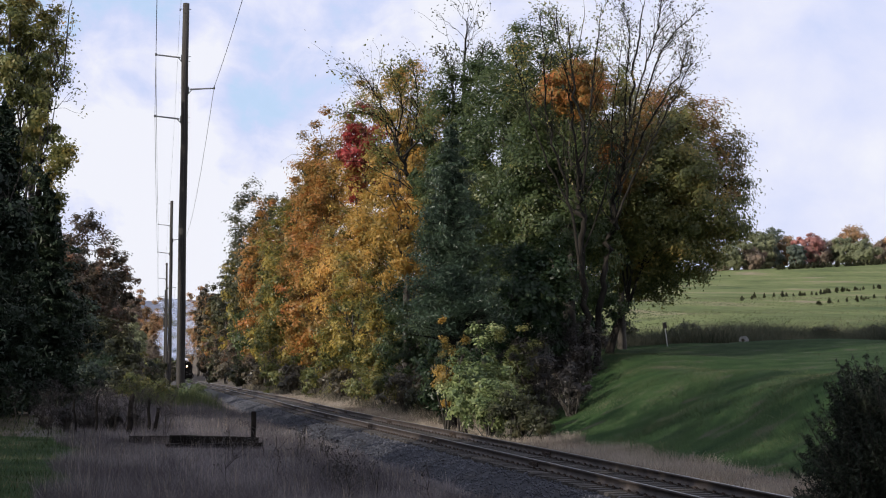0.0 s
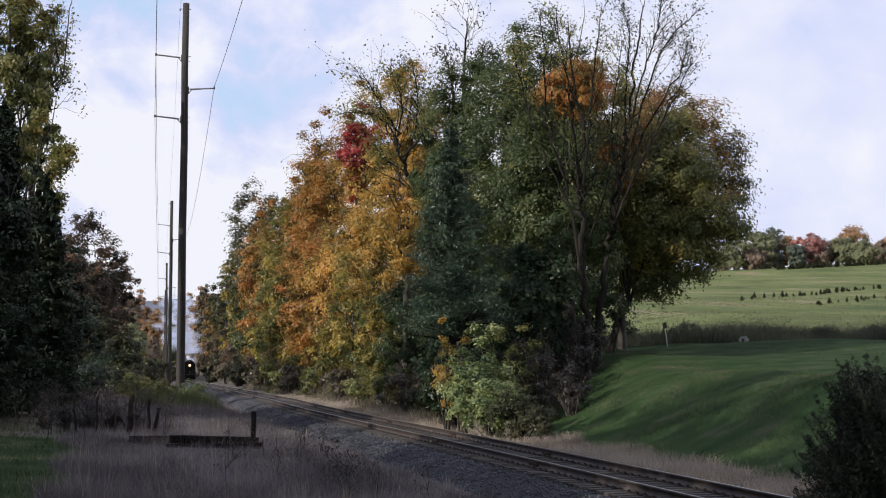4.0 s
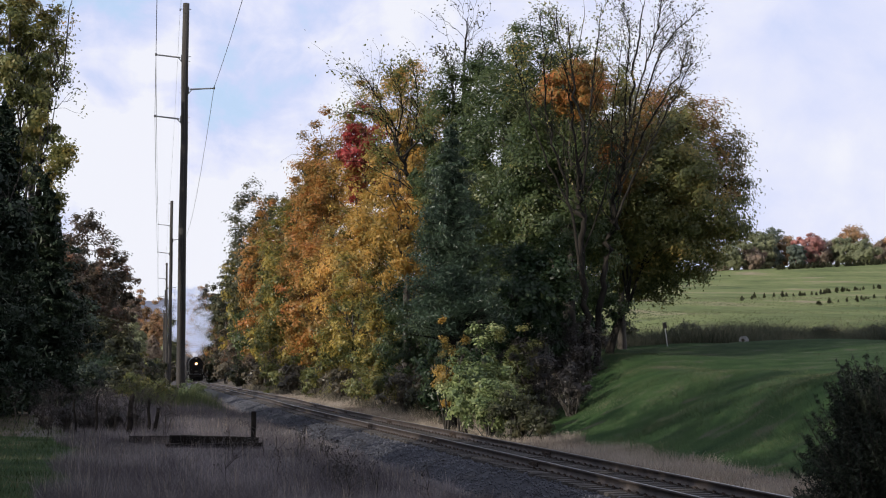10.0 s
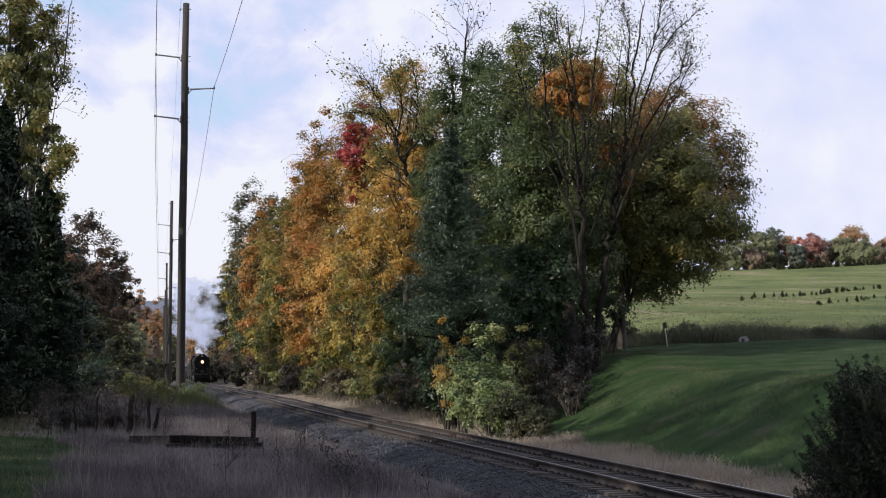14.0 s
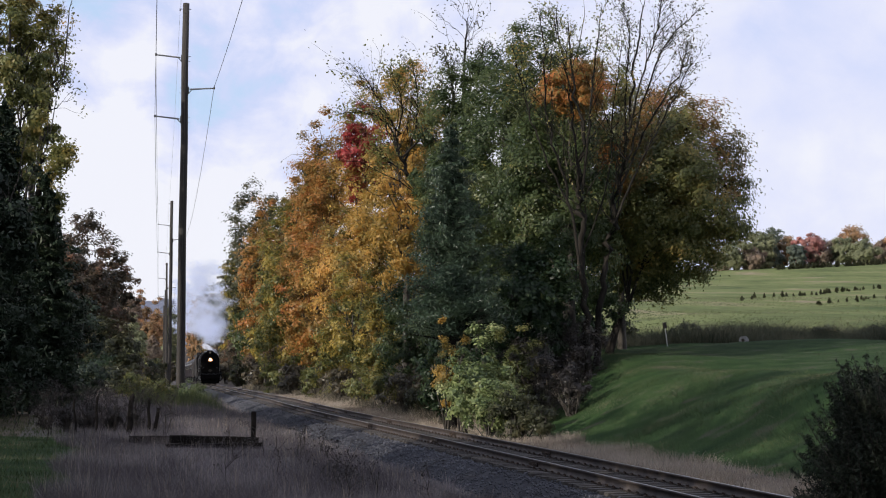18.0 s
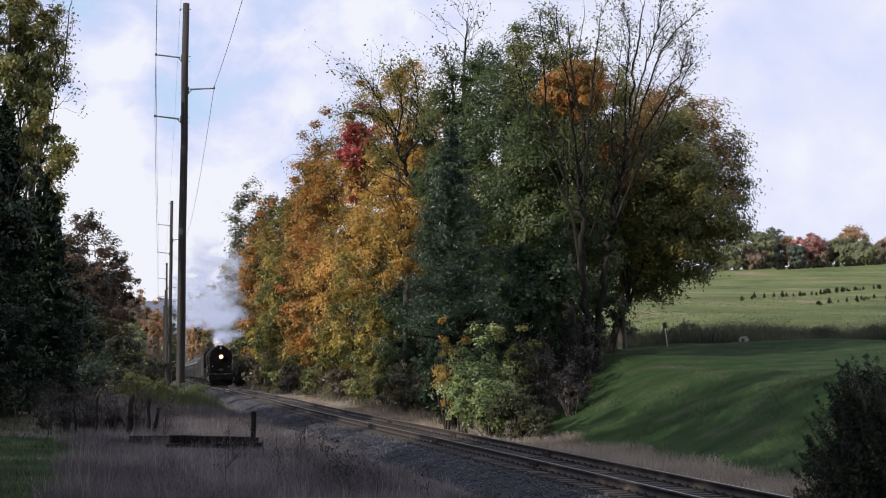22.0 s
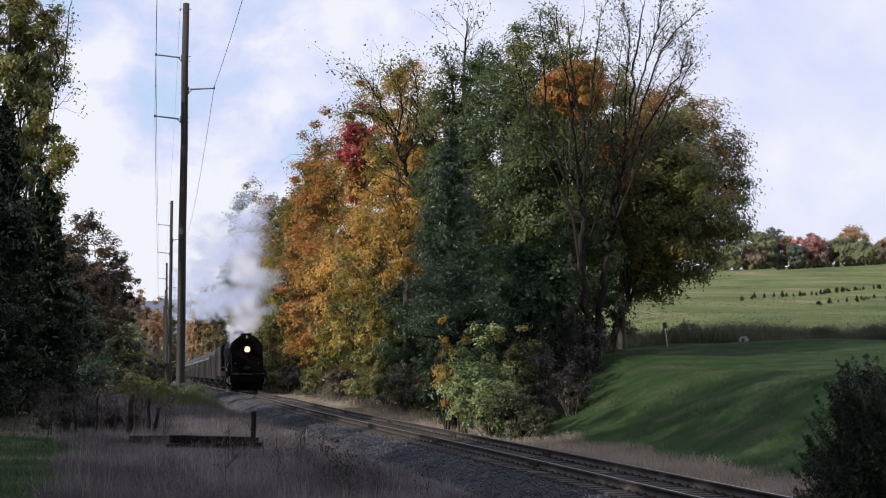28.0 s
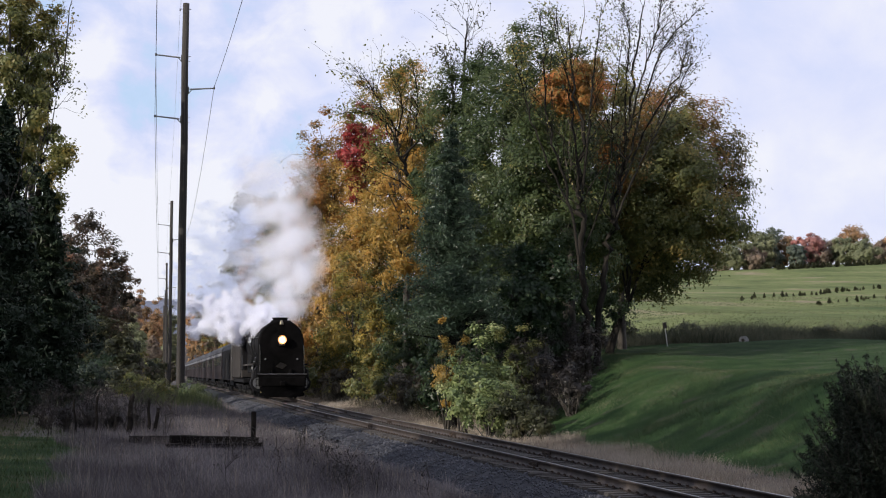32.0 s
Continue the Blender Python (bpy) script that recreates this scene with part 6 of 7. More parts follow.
def build_locomotive():
    e = thing("steam_locomotive", "large black steam locomotive with its headlight lit", "locomotive")
    R, ZB = 1.28, 3.28
    bm = bmesh.new()
    lathe(bm, [(1.55, R * 0.995), (1.6, R), (4.6, R), (4.62, R + 0.03), (10.2, R + 0.06), (10.6, R + 0.1)], "Y", (0, 0, ZB), 40)
    part("boiler", bm, BLACK, e, smooth=True)
    bm = bmesh.new()
    lathe(bm, [(1.36, R * 0.9), (1.33, R * 0.86), (1.3, R * 0.72), (1.24, R * 0.5), (1.2, R * 0.2)], "Y", (0, 0, ZB), 40)
    front = part("smokebox_front", bm, GRAPHITE, e, "dull graphite smokebox front", True)
    bm = bmesh.new()
    for k in range(24):
        a = 2 * math.pi * k / 24
        rod(bm, (math.cos(a) * R * 0.88, 1.33, ZB + math.sin(a) * R * 0.88), (math.cos(a) * R * 0.88, 1.4, ZB + math.sin(a) * R * 0.88), 0.022, sides=6)
    part("bolt_ring", bm, GRAPHITE, front)
    bm = bmesh.new()
    lathe(bm, [(1.5, R * 1.0), (1.46, R * 1.02), (1.44, R * 0.98)], "Y", (0, 0, ZB), 40, False)
    part("front_ring", bm, BLACK, front)
    # headlight
    bm = bmesh.new()
    lathe(bm, [(1.4, 0.2), (1.02, 0.24), (0.98, 0.25)], "Y", (0.02, 0, 3.42), 22)
    head = part("headlight", bm, BLACK, e, "round black headlight casing", True)
    bm = bmesh.new()
    lathe(bm, [(0.97, 0.165), (0.945, 0.155), (0.93, 0.08)], "Y", (0.02, 0, 3.42), 22)
    part("lens", bm, GLOW, head, "lit warm headlight lens", True)
    bm = bmesh.new()
    lathe(bm, [(0.995, 0.2), (0.93, 0.235), (0.93, 0.255), (1.0, 0.255)], "Y", (0.02, 0, 3.42), 22, False)
    part("headlight_rim", bm, IRON, head)
    bm = bmesh.new()
    box(bm, -0.16, 0.2, 1.05, 1.4, 3.08, 3.19, 0.02)
    part("headlight_bracket", bm, IRON, head)
    # a glowing ring added for the lamp's warm halo
    bm = bmesh.new()
    lathe(bm, [(0.925, 0.25), (0.965, 0.16)], "Y", (0.02, 0, 3.42), 22, False)
    part("halo_ring", bm, HALO, head, "orange ring glowing as the headlight halo")
    # the front shield: an arched plate round the smokebox down to the deck
    bm = bmesh.new()
    arch = [(-R - 0.02, 1.46)] + [(-(R + 0.02) * math.cos(math.pi * k / 20), ZB + 0.02 + (R + 0.02) * math.sin(math.pi * k / 20)) for k in range(21)] + [(R + 0.02, 1.46)]
    a, b = ([bm.verts.new((x * s, y, 1.46 + (z - 1.46) * s)) for x, z in arch] for y, s in ((1.34, 1.0), (1.24, 0.965)))
    c = [bm.verts.new((x, 2.6, z)) for x, z in arch]
    for k in range(len(arch) - 1):
        bm.faces.new((a[k], a[k + 1], b[k + 1], b[k]))
        bm.faces.new((c[k], c[k + 1], a[k + 1], a[k]))
    bm.faces.new(b)
    part("front_shield", bm, GRAPHITE, e, "arched black front plate")
    # stack, bell, domes
    bm = bmesh.new()
    lathe(bm, [(4.4, 0.5), (4.52, 0.42), (4.64, 0.42), (4.7, 0.47), (4.74, 0.47), (4.74, 0.36), (4.5, 0.34)], "Z", (0, 2.5, 0), 24)
    part("smokestack", bm, GRAPHITE, e, smooth=True)
    bm = bmesh.new()
    lathe(bm, [(4.3, 0.16), (4.37, 0.13), (4.48, 0.1), (4.56, 0.05)], "Z", (0, 1.3, 0), 16)
    bell = part("bell", bm, BRASS, e, "tarnished brass bell", True)
    bm = bmesh.new()
    for s in (-1, 1):
        rod(bm, (s * 0.22, 1.45, 4.2), (s * 0.2, 1.42, 4.5), 0.03, sides=6)
    rod(bm, (-0.21, 1.42, 4.48), (0.21, 1.42, 4.48), 0.03, sides=6)
    part("bell_yoke", bm, IRON, bell)
    for y0, r, h in ((4.9, 0.55, 4.62), (7.3, 0.5, 4.6)):
        bm = bmesh.new()
        lathe(bm, [(4.1, r * 1.15), (4.35, r), (h - 0.08, r * 0.85), (h, r * 0.4)], "Z", (0, y0, 0), 20)
        part("dome", bm, BLACK, e, smooth=True)
    bm = bmesh.new()
    box(bm, -0.6, 0.6, 1.75, 1.95, 4.3, 4.56, 0.05)
    part("feedwater_heater", bm, BLACK, e)
    for y0 in (5.9, 8.4, 9.3):
        bm = bmesh.new()
        lathe(bm, [(-0.03, R + 0.05), (-0.03, R + 0.085), (0.03, R + 0.085), (0.03, R + 0.05)], "Y", (0, y0, ZB), 32, False)
        part("boiler_band", bm, BLACK, e)
    # firebox and cab
    bm = bmesh.new()
    lathe(bm, [(10.6, R + 0.1), (11.0, R + 0.15), (14.9, R + 0.12)], "Y", (0, 0, ZB), 32)
    box(bm, -1.3, 1.3, 10.9, 14.9, 1.5, 2.9, 0.05)
    part("firebox", bm, BLACK, e)
    bm = bmesh.new()
    for s in (-1, 1):
        box(bm, s * 1.56 - 0.03, s * 1.56 + 0.03, 14.9, 17.6, 1.75, 2.7, 0.01)
        box(bm, s * 1.56 - 0.03, s * 1.56 + 0.03, 14.9, 15.4, 2.7, 3.75, 0.01)
        box(bm, s * 1.56 - 0.03, s * 1.56 + 0.03, 16.9, 17.6, 2.7, 3.75, 0.01)
    box(bm, -1.56, -1.32, 14.9, 14.96, 1.75, 3.9)
    box(bm, 1.32, 1.56, 14.9, 14.96, 1.75, 3.9)
    box(bm, -1.55, 1.55, 14.9, 17.6, 1.7, 1.78)
    cab = part("cab", bm, BLACK, e, "black steel cab")
    bm = bmesh.new()
    prof = [(-1.68, 3.72), (-1.45, 4.05), (-0.9, 4.32), (0, 4.42), (0.9, 4.32), (1.45, 4.05), (1.68, 3.72)]
    lo = [[bm.verts.new((x, y, z)) for x, z in prof] for y in (14.7, 18.1)]
    for k in range(6):
        bm.faces.new((lo[0][k], lo[0][k + 1], lo[1][k + 1], lo[1][k]))
    bmesh.ops.solidify(bm, geom=bm.faces[:], thickness=0.05)
    part("cab_roof", bm, BLACK, cab)
    bm = bmesh.new()
    box(bm, -1.5, 1.5, 14.97, 15.0, 2.75, 3.75)
    part("cab_window", bm, PANE, cab)
    # running boards, handrails
    for s in (-1, 1):
        bm = bmesh.new()
        box(bm, min(s * 1.08, s * 1.58), max(s * 1.08, s * 1.58), 2.3, 14.9, 1.98, 2.04, 0.01)
        board = part("running_board", bm, BLACK, e)
        bm = bmesh.new()
        box(bm, s * 1.585 - 0.008, s * 1.585 + 0.008, 2.3, 14.9, 1.95, 2.06)
        part("board_edge", bm, GREYCAR, board)
        V, F = tube_path([(s * 1.32, 1.7, 3.55), (s * 1.36, 5, 3.62), (s * 1.4, 10, 3.66), (s * 1.42, 14.8, 3.66)], 0.022)
        part("handrail", mesh_of("handrail", V, F, IRON), None, e)
        V, F = tube_path([(s * 1.27, 0.62, 1.46), (s * 1.27, 0.62, 2.6), (s * 1.27, 0.9, 3.0), (s * 1.26, 1.5, 3.2)], 0.016)
        part("front_handrail", mesh_of("front_handrail", V, F, IRON), None, e, "dull grey front handrail")
        # cylinders
        bm = bmesh.new()
        rod(bm, (s * 1.28, 1.7, 0.92), (s * 1.28, 3.15, 0.92), 0.47, sides=22)
        rod(bm, (s * 1.22, 1.75, 1.62), (s * 1.22, 3.1, 1.62), 0.3, sides=18)
        box(bm, s * 1.28 - 0.36, s * 1.28 + 0.36, 1.85, 3.0, 0.9, 1.7, 0.06)
        cyl = part("cylinder", bm, BLACK, e, smooth=False)
        bm = bmesh.new()
        rod(bm, (s * 1.28, 1.66, 0.92), (s * 1.28, 1.7, 0.92), 0.34, sides=20)
        part("cylinder_cover", bm, ROD, cyl, "bright steel cylinder cover")
        bm = bmesh.new()
        box(bm, s * 1.28 - 0.06, s * 1.28 + 0.06, 3.15, 4.7, 1.08, 1.18, 0.01)
        box(bm, s * 1.28 - 0.06, s * 1.28 + 0.06, 3.15, 4.7, 0.66, 0.76, 0.01)
        part("crosshead_guide", bm, ROD, cyl)
        bm = bmesh.new()
        rod(bm, (s * 1.42, 4.4, 2.2), (s * 1.42, 6.0, 1.7), 0.04, sides=6)
        rod(bm, (s * 1.42, 3.2, 1.6), (s * 1.42, 5.6, 1.65), 0.035, sides=6)
        box(bm, s * 1.42 - 0.06, s * 1.42 + 0.06, 5.7, 5.95, 1.35, 2.0, 0.02)
        part("valve_gear", bm, ROD, e)
        bm = bmesh.new()
        lathe(bm, [(-0.55, 0.15), (-0.5, 0.2), (0.9, 0.2), (0.95, 0.15)], "Y", (s * 1.2, 4.4, 2.3), 16)
        part("air_tank", bm, BLACK, e)
        # marker lamps and steps
        bm = bmesh.new()
        lathe(bm, [(1.2, 0.06), (1.25, 0.085), (1.39, 0.085), (1.4, 0.04)], "Y", (s * 0.93, 0, 2.3), 12)
        lampm = part("marker_lamp", bm, BLACK, e)
        bm = bmesh.new()
        lathe(bm, [(1.195, 0.05), (1.185, 0.02)], "Y", (s * 0.93, 0, 2.3), 12)
        part("lamp_lens", bm, SILVER, lampm, "pale glass lens")
        bm = bmesh.new()
        for q, z in enumerate((0.42, 0.78, 1.12)):
            box(bm, min(s * 1.22, s * 1.5), max(s * 1.22, s * 1.5), 0.5, 0.75, z, z + 0.03)
        rod(bm, (s * 1.49, 0.52, 0.42), (s * 1.49, 0.52, 1.45), 0.02, sides=6)
        rod(bm, (s * 1.49, 0.72, 0.42), (s * 1.49, 0.72, 2.6), 0.02, sides=6)
        part("step_ladder", bm, BLACK, e)
    # pilot deck and pilot
    bm = bmesh.new()
    box(bm, -1.42, 1.42, 0.4, 2.3, 1.3, 1.42, 0.02)
    deck = part("pilot_deck", bm, GRAPHITE, e)
    bm = bmesh.new()
    box(bm, -1.4, 1.4, 0.38, 0.4, 1.425, 1.455)
    part("deck_edge", bm, SILVER, deck, "pale grey edge strip")
    bm = bmesh.new()
    box(bm, -1.36, 1.36, 0.32, 0.62, 0.72, 1.3, 0.05)
    part("pilot_beam", bm, GRAPHITE, e)
    bm = bmesh.new()
    pts = [(-1.3, 0.3, 0.72), (1.3, 0.3, 0.72), (0.95, -0.12, 0.14), (0.3, -0.32, 0.12), (-0.3, -0.32, 0.12), (-0.95, -0.12, 0.14), (1.25, 0.55, 0.16), (-1.25, 0.55, 0.16)]
    v = [bm.verts.new(p) for p in pts]
    for f in ((0, 1, 2, 3, 4, 5), (1, 6, 2), (0, 5, 7)):
        bm.faces.new([v[k] for k in f])
    bmesh.ops.solidify(bm, geom=bm.faces[:], thickness=0.04)
    pilot = part("pilot", bm, GRAPHITE, e, "black sheet-steel pilot")
    for s in (-1, 1):
        bm = bmesh.new()
        box(bm, min(s * 0.35, s * 1.28), max(s * 0.35, s * 1.28), 0.24, 0.3, 0.38, 0.44)
        part("footboard", bm, CREAM, pilot, "yellow-edged footboard")
        bm = bmesh.new()
        box(bm, min(s * 0.95, s * 1.1), max(s * 0.95, s * 1.1), 1.0, 4.4, 0.5, 0.9, 0.03)
        part("truck_frame", bm, BLACK, e)
    bm = bmesh.new()
    box(bm, -0.12, 0.12, -0.25, 0.35, 0.78, 1.0, 0.03)
    box(bm, -0.17, 0.17, -0.4, -0.2, 0.74, 1.05, 0.05)
    part("coupler", bm, GRAPHITE, e)
    bm = bmesh.new()
    for k in range(2):
        w, q = (0.34, 0.2) if k == 0 else (0.2, 0.1)
        ring = [bm.verts.new((x, 1.215 - 0.012 * k, 1.92 + z)) for x, z in ((-w, -0.25 * q), (-0.2 * w, q), (w, 0.25 * q), (0.2 * w, -q))]
        bm.faces.new(ring)
    bmesh.ops.solidify(bm, geom=bm.faces[:], thickness=0.03)
    part("emblem_plate", bm, GREYCAR, front, "dull grey diamond emblem below the headlight")
    bm = bmesh.new()
    box(bm, -0.5, 0.5, 1.5, 14.9, 1.05, 2.1, 0.03)
    part("main_frame", bm, BLACK, e)
    bm = bmesh.new()
    box(bm, -0.9, 0.9, 1.6, 3.2, 1.3, 2.3, 0.1)
    part("smokebox_saddle", bm, GRAPHITE, e)
    bm = bmesh.new()
    for s in (-1, 1):
        rod(bm, (s * 0.55, 1.22, 1.45), (s * 0.55, 1.22, 1.7), 0.12, sides=14)
    part("deck_fitting", bm, GRAPHITE, e)
    wheels = []
    for y0 in (5.0, 7.0, 9.0, 11.0):
        for s in (-1, 1):
            wheels.append((spoked(e, "driving_wheel", s * 0.82, y0, 0.889), s * 0.82, y0, 0.889))
    for y0 in (1.2, 3.8, 13.2, 14.6):
        for s in (-1, 1):
            wheels.append((spoked(e, "truck_wheel", s * 0.8, y0, 0.46, 0.06, 10), s * 0.8, y0, 0.46))
    rods = []
    for s in (-1, 1):
        bm = bmesh.new()
        box(bm, -0.035, 0.035, -3.1, 3.1, -0.075, 0.075, 0.015)
        for y0 in (-3, -1, 1, 3):
            rod(bm, (-0.045, y0, 0), (0.045, y0, 0), 0.13, sides=14)
        ob = part("side_rod", bm, ROD, e, "bright steel coupling rod")
        rods.append((ob, s * 1.0, 8.0, 0.889))
    return e, wheels, rods


def truck(parent, y0, axles, gap=1.7):
    t = part("truck", box(bmesh.new(), -1.05, 1.05, y0 - gap * axles / 2, y0 + gap * axles / 2, 0.42, 0.72, 0.05), BLACK, parent, "black truck frame")
    for k in range(axles):
        y = y0 + (k - (axles - 1) / 2) * gap
        for s in (-1, 1):
            bm = bmesh.new()
            lathe(bm, [(-0.06, 0.1), (-0.06, 0.44), (0.05, 0.46), (0.07, 0.4), (0.05, 0.1)], "X", (s * 0.78, y, 0.46), 20)
            part("wheel", bm, IRON, t)
            bm = bmesh.new()
            box(bm, s * 1.1 - 0.06, s * 1.1 + 0.06, y - 0.15, y + 0.15, 0.34, 0.62, 0.03)
            part("axle_box", bm, BLACK, t)


def shell(bm, y0, y1, half, z0, wall, top, steps=8):
    """A car body with a rounded roof, closed at its ends."""
    prof = [(-half, z0), (-half, wall)]
    for k in range(1, steps):
        a = math.pi * k / steps
        prof.append((-half * math.cos(a), wall + (top - wall) * math.sin(a) ** 0.8))
    prof += [(half, wall), (half, z0)]
    a, b = ([bm.verts.new((x, y, z)) for x, z in prof] for y in (y0, y1))
    n = len(prof)
    for k in range(n):
        bm.faces.new((a[k], a[(k + 1) % n], b[(k + 1) % n], b[k]))
    bm.faces.new(a)
    bm.faces.new(list(reversed(b)))
    return bm


def build_tender():
    t = thing("tender", "long dark tender coupled behind the locomotive", "tender", group="train")
    part("tank", box(bmesh.new(), -1.55, 1.55, 0.3, 15.3, 1.15, 3.95, 0.08), GREYCAR, t, "dusty dark tank sides")
    part("coal_bunker", box(bmesh.new(), -1.45, 1.45, 0.5, 6.5, 3.95, 4.4, 0.1), BLACK, t)
    bm = bmesh.new()
    box(bm, -1.4, 1.4, 0, 15.6, 0.85, 1.15, 0.04)
    part("underframe", bm, BLACK, t)
    bm = bmesh.new()
    rng = random.Random(3)
    for k in range(70):
        bmesh.ops.create_icosphere(bm, subdivisions=1, radius=rng.uniform(0.15, 0.3), matrix=Matrix.Translation((rng.uniform(-1.2, 1.2), rng.uniform(0.8, 6.2), 4.35 + rng.uniform(-0.05, 0.12))))
    tagged(part("coal", bm, BLACK, t, "heaped black coal"), kind="stuff")
    bm = bmesh.new()
    for s in (-1, 1):
        for q in (0.4, 15.2):
            rod(bm, (s * 1.6, q, 1.2), (s * 1.6, q, 3.6), 0.025, sides=6)
    part("grab_rail", bm, IRON, t)
    for y0 in (3.8, 11.8):
        truck(t, y0, 3, 1.6)
    return t


def build_car(name, label, length, body, windows, strip):
    t = thing(name, label, "railway car", group="train")
    half = 1.52
    part("body", shell(bmesh.new(), 0.4, length - 0.4, half, 0.95, 3.35, 4.15), body, t, smooth=False)
    bm = bmesh.new()
    prof = [(-half - 0.02, 3.36)] + [(-(half + 0.02) * math.cos(math.pi * k / 8), 3.36 + 0.83 * math.sin(math.pi * k / 8) ** 0.8) for k in range(1, 8)] + [(half + 0.02, 3.36)]
    a, b = ([bm.verts.new((x, y, z)) for x, z in prof] for y in (0.35, length - 0.35))
    for k in range(len(prof) - 1):
        bm.faces.new((a[k], a[k + 1], b[k + 1], b[k]))
    part("roof", bm, ROOF, t, "dark rounded roof")
    for s in (-1, 1):
        bm = bmesh.new()
        box(bm, s * (half + 0.008) - 0.006, s * (half + 0.008) + 0.006, 0.8, length - 0.8, 3.06, 3.3)
        part("letter_board", bm, strip, t, "paler strip above the windows")
        for k in range(windows):
            y = 3.0 + (length - 6.0) * (k + 0.5) / windows
            bm = bmesh.new()
            box(bm, s * (half + 0.004) - 0.012, s * (half + 0.004) + 0.012, y - 0.52, y + 0.52, 2.2, 2.95, 0.01)
            part("window", bm, PANE, t, "dark glass window")
        for y in (1.2, length - 1.2):
            bm = bmesh.new()
            box(bm, s * (half + 0.004) - 0.012, s * (half + 0.004) + 0.012, y - 0.4, y + 0.4, 1.05, 3.0, 0.01)
            part("door", bm, body, t)
        if not windows:
            for y in (length * 0.3, length * 0.7):
                bm = bmesh.new()
                box(bm, s * (half + 0.02) - 0.03, s * (half + 0.02) + 0.03, y - 1.2, y + 1.2, 1.05, 3.05, 0.02)
                part("baggage_door", bm, GREYCAR, t, "sliding baggage door")
    bm = bmesh.new()
    box(bm, -0.6, 0.6, 0, 0.45, 1.1, 3.3, 0.03)
    box(bm, -0.6, 0.6, length - 0.45, length, 1.1, 3.3, 0.03)
    part("vestibule", bm, BLACK, t)
    bm = bmesh.new()
    box(bm, -1.1, 1.1, 8, length - 8, 0.5, 0.95, 0.05)
    part("underfloor_tank", bm, BLACK, t)
    for y0 in (3.2, length - 3.2):
        truck(t, y0, 2, 2.3)
    return t


locomotive, loco_wheels, loco_rods = build_locomotive()
tender = build_tender()
baggage_car = build_car("baggage_car", "dusty grey baggage car behind the tender", 23.0, GREYCAR, 0, GREYCAR)
coach = build_car("passenger_coach", "dark passenger coach with a pale strip over its windows", 25.6, MAROON, 11, SILVER)
TRAIN = [(locomotive, 0.0), (tender, 18.3), (baggage_car, 34.1), (coach, 57.4)]
for k in range(8):
    TRAIN.append((copy_thing(coach, Matrix.Identity(4)), 57.4 + 25.9 * (k + 1)))


# ---- steam and smoke ----
def vapour(name, tone, through_light):
    m, n, l, b = nodes(name)
    n.remove(b)
    d, t, mix = n.new("ShaderNodeBsdfDiffuse"), n.new("ShaderNodeBsdfTranslucent"), n.new("ShaderNodeMixShader")
    d.inputs[0].default_value = t.inputs[0].default_value = (*tone, 1)
    mix.inputs[0].default_value = through_light
    l.new(d.outputs[0], mix.inputs[1])
    l.new(t.outputs[0], mix.inputs[2])
    l.new(mix.outputs[0], n["Material Output"].inputs[0])
    return m


STEAM = vapour("white_steam", (0.9, 0.905, 0.97), 0.5)
PALE = vapour("pale_lavender_smoke", (0.93, 0.935, 1.0), 0.55)
SMOKE = vapour("blue_grey_smoke", (0.74, 0.8, 0.99), 0.55)


def puff_mesh(name, mat, count, half, size, seed, loose=0.2):
    """A billow of droplets, thick at its heart and thinning outwards; half: its half sizes."""
    rng = np.random.default_rng(seed)
    lobes = rng.normal(size=(9, 3)) * 0.42
    lobes /= np.maximum(1, np.linalg.norm(lobes, axis=1) / 0.62)[:, None]
    p = lobes[rng.integers(0, 9, count)] + rng.normal(size=(count, 3)) * loose
    far = np.linalg.norm(p, axis=1)
    p = p / np.maximum(1, far / 0.97)[:, None]
    p = p * np.array(half)
    V, F = leaf_cloud(p, size, rng, 0.0, 0.8)
    return mesh_of(name, V, F, mat)


STEAM_MESH = [puff_mesh("steam_puff", STEAM, 17000, (0.95, 1.5, 0.95), 0.036, 500 + k, 0.14) for k in range(3)]
NEAR_MESH = [puff_mesh("near_smoke_puff", PALE, 28000, (1.3, 2.7, 1.3), 0.02, 520 + k) for k in range(2)]
THIN_MESH = [puff_mesh("thin_smoke_puff", SMOKE, 3600, (1.2, 2.7, 1.2), 0.046, 540 + k) for k in range(4)]
WISP_MESH = [puff_mesh("steam_wisp", STEAM, 1500, (0.5, 0.8, 0.4), 0.045, 560 + k) for k in range(3)]
PUFFS = []      # object, time of birth, kind, own random numbers


def build_smoke():
    rng = random.Random(77)
    t, k = -9.0, 0
    while t < 31.9:
        ob = tagged(new("smoke_puff", NEAR_MESH[k % 2] if t > 26.9 else THIN_MESH[k % 4]), "thin blue-grey puff of locomotive smoke", "smoke", "locomotive smoke")
        PUFFS.append((ob, t, "smoke", [rng.uniform(-1, 1) for _ in range(6)]))
        t += 0.14
        k += 1
    for j in range(3):
        PUFFS.append((tagged(new("steam_wisp", WISP_MESH[j]), "small white wisp of steam at the smokestack", "steam", "stack steam"), j * 0.6, "wisp", [rng.uniform(-1, 1) for _ in range(6)]))
    t = 27.7
    while t < 31.95:
        ob = tagged(new("steam_puff", STEAM_MESH[k % 3]), "dense white puff of steam", "steam", "locomotive steam")
        PUFFS.append((ob, t, "steam", [rng.uniform(-1, 1) for _ in range(6)]))
        t += 0.11
        k += 1


build_smoke()


# ---- what moves ----
def nose_y(t):
    """Where the front of the locomotive stands on the line."""
    return 466.2 - 10.0070232 * t - 0.291493582 * t ** 2 + 0.0138845443 * t ** 3 - 0.000189289 * t ** 4


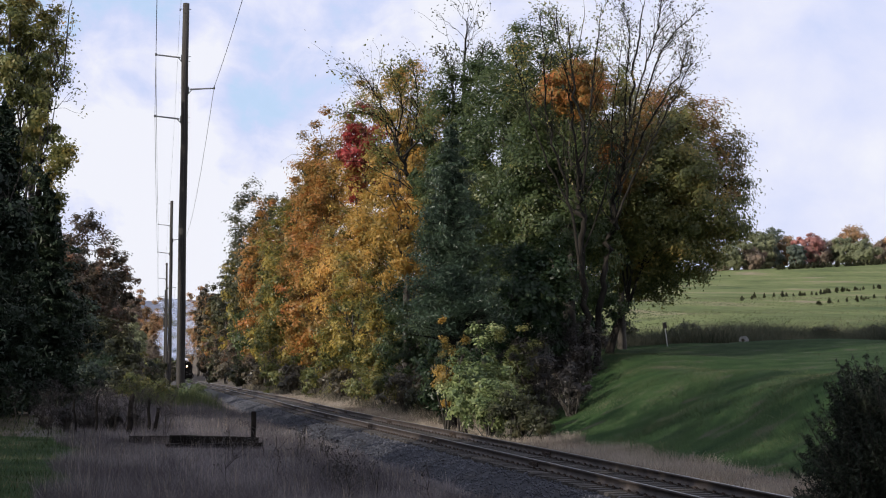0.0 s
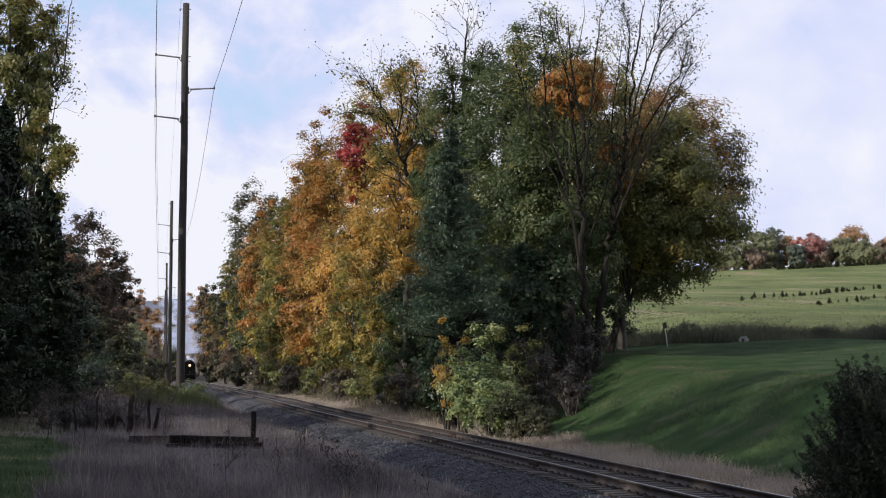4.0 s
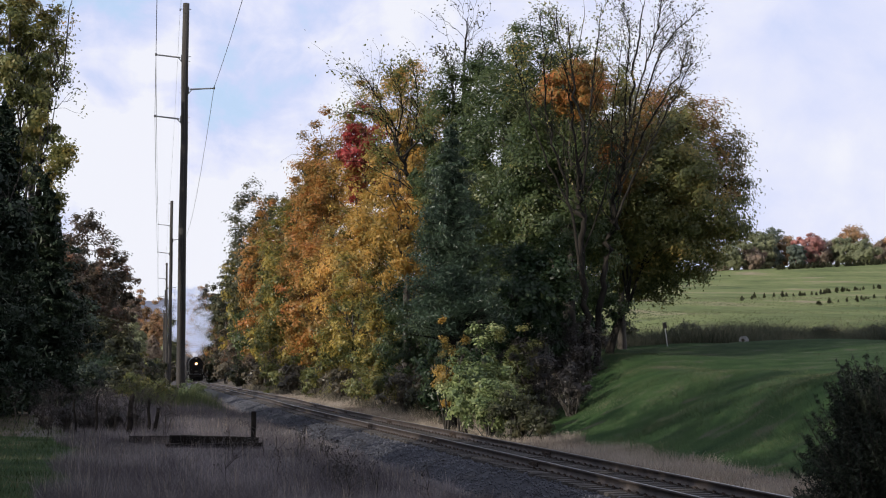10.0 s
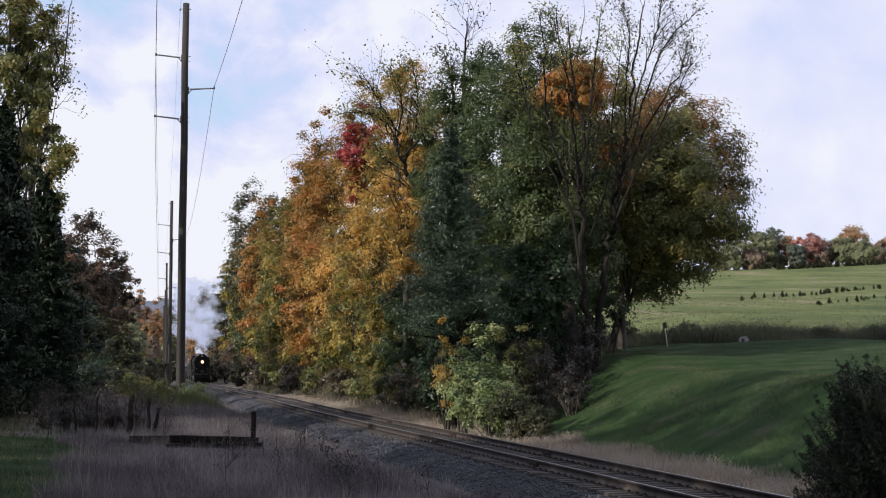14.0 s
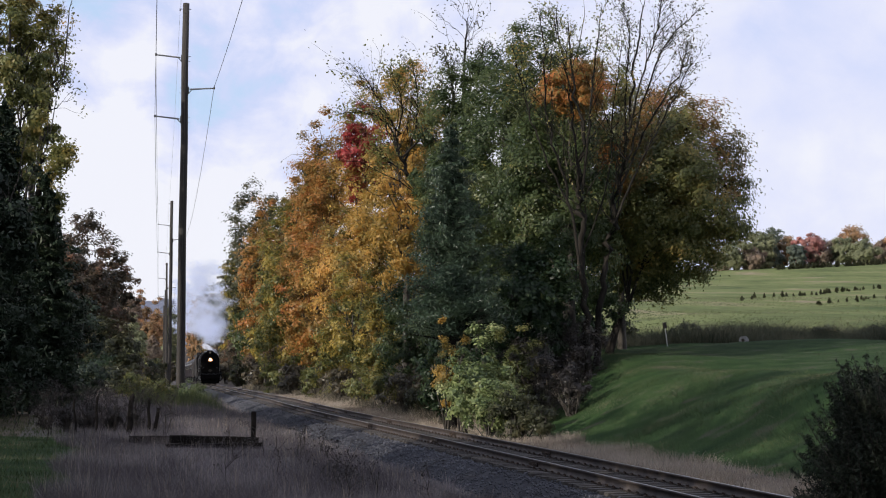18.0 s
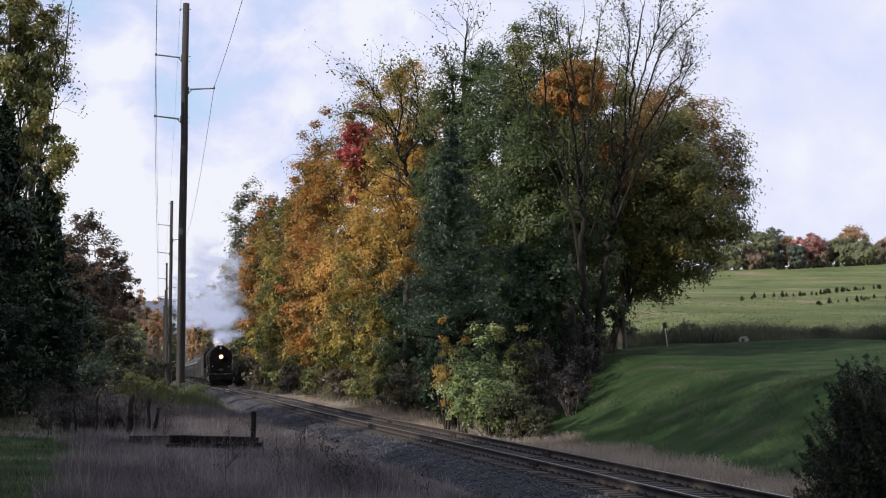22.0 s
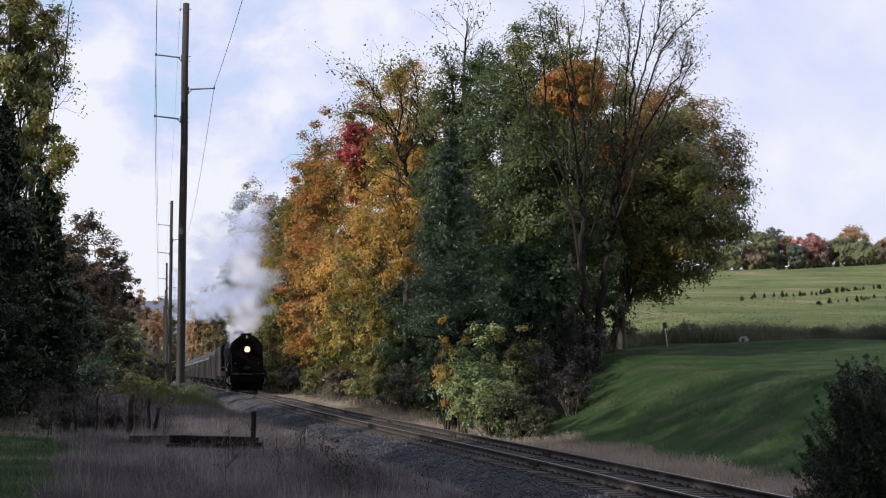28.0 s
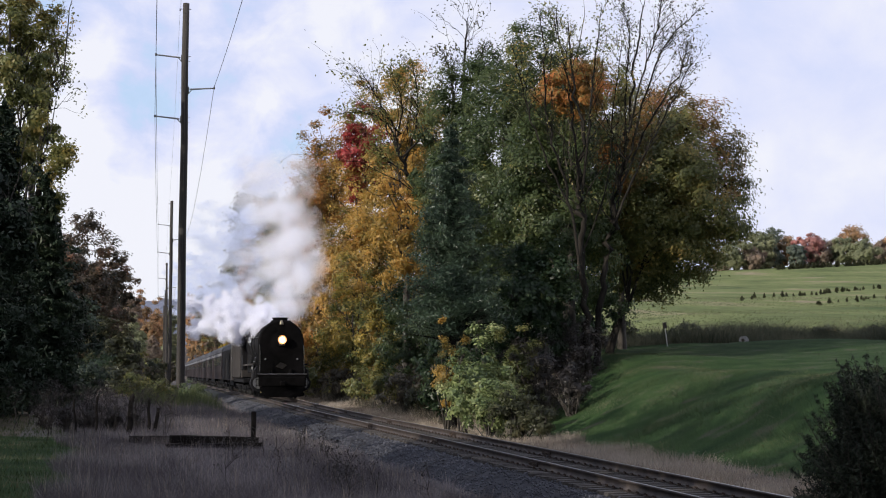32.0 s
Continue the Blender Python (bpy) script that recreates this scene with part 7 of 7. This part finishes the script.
def on_line(y):
    return pose(7.0, y, float(track_z(y)), -0.4985)


TIMES = [0, 0.1] + [0.5 * k for k in range(1, 64)] + [31.9, 32]


def puff_rows(birth, kind, q):
    """Inside the boiler until its time comes, then out of the stack, up and away with the wind."""
    rows = [(t, on_line(nose_y(t)) @ pose(0, 7.5 if kind == "smoke" else 5.0, 3.22)) for t in TIMES if t < birth - 0.05]
    b = max(birth, -9)
    y0 = nose_y(b) + (4.6 if kind == "smoke" else 3.6)
    z0 = float(track_z(y0)) + 4.6
    if birth > 0.05:
        rows.append((birth, on_line(nose_y(birth)) @ pose(0, 5.0 if kind == "smoke" else 3.8, 3.25)))
    age = 0.25
    first = True
    while True:
        t = birth + age
        if t >= 32:
            age = 32 - birth
            t = 32
        if t > 0 or first:
            a = age if t >= 0 else -birth
            slow = 1 - math.exp(-a / 0.9)
            y = y0 - 4.0 * slow + 0.6 * q[0] * slow * 3
            if kind == "smoke":
                x = 7.0 + (0.7 + 2.3 * q[1] + 1.5 * max(0.0, min(1.0, (birth - 25) / 2))) * (1 - math.exp(-a / 1.2)) + (0.15 + 0.3 * q[2]) * a
                if birth < 2:
                    x -= 4.0 + 5.5 * q[2] * slow
                z = z0 + (9.0 + 6.5 * q[3]) * (1 - math.exp(-a / 1.7)) + 0.3 * a
                turn = pose(0, 0, 0, 25 * q[4] * slow, 20 * q[5] * slow, (65 + 40 * q[0]) * slow)
            else:
                x = 7.0 - 4.0 * (1 - math.exp(-a / 1.1)) * (0.6 + 0.5 * q[1]) + 0.3 * q[2] * a
                z = z0 - 0.2 + 0.5 * (1 - math.exp(-a / 0.8)) + 0.25 * a + 1.6 * q[3] * slow
                turn = pose(0, 0, 0, 40 * q[4] * slow, 30 * q[5] * slow, 70 * q[0] * slow)
            rows.append((max(t, 0.0), Matrix.Translation((x, y, z)) @ turn))
            first = False
        if t >= 32:
            break
        age += 0.3 if age < 1.5 else (0.8 if age < 5 else 2.5)
        if birth + age <= 0:
            age = -birth + 0.0001
    out = []
    for t, m in rows:
        if not out or t > out[-1][0] + 0.03:
            out.append((t, m))
    if out[0][0] > 0:
        out.insert(0, (0, out[0][1]))
    if out[-1][0] < 32:
        out.append((32, out[-1][1]))
    return out


def motions():
    # the clouds drift to the left
    walk(cloud_layer, [(t, pose(0, 0, 0, 0, 0, 0.1067 * t)) for t in (0, 0.2, 8, 16, 24, 31.8, 32)])
    for ob, back in TRAIN:
        walk(ob, [(t, on_line(nose_y(t) + back)) for t in TIMES])
    gone = nose_y(0)
    for ob, x, y, r in loco_wheels:
        step = 3 if r > 0.7 else 1
        walk(ob, [(k / 30, pose(x, y, r, math.degrees((gone - nose_y(k / 30)) / r) % 360)) for k in range(0, 961, step)])
    for ob, x, y, r in loco_rods:
        rows = []
        for k in range(0, 961, 2):
            a = (gone - nose_y(k / 30)) / r
            rows.append((k / 30, pose(x, y + 0.36 * math.cos(a), r + 0.36 * math.sin(a))))
        walk(ob, rows)
    for ob, birth, kind, q in PUFFS:
        if kind == "wisp":
            # small wisps hang over the stack and sway as they ride with it
            walk(ob, [(t, on_line(nose_y(t)) @ pose(-0.5 * birth + 0.15 * math.sin(2.1 * t + 3 * q[0]), 4.6 + birth + 0.3 * math.sin(1.7 * t + 5 * q[1]), 4.95 + 0.3 * birth + 0.15 * math.sin(2.7 * t + 4 * q[2]), 20 * math.sin(1.3 * t + q[3]), 15 * math.sin(1.1 * t))) for t in TIMES])
            continue
        walk(ob, puff_rows(birth, kind, q))


motions()
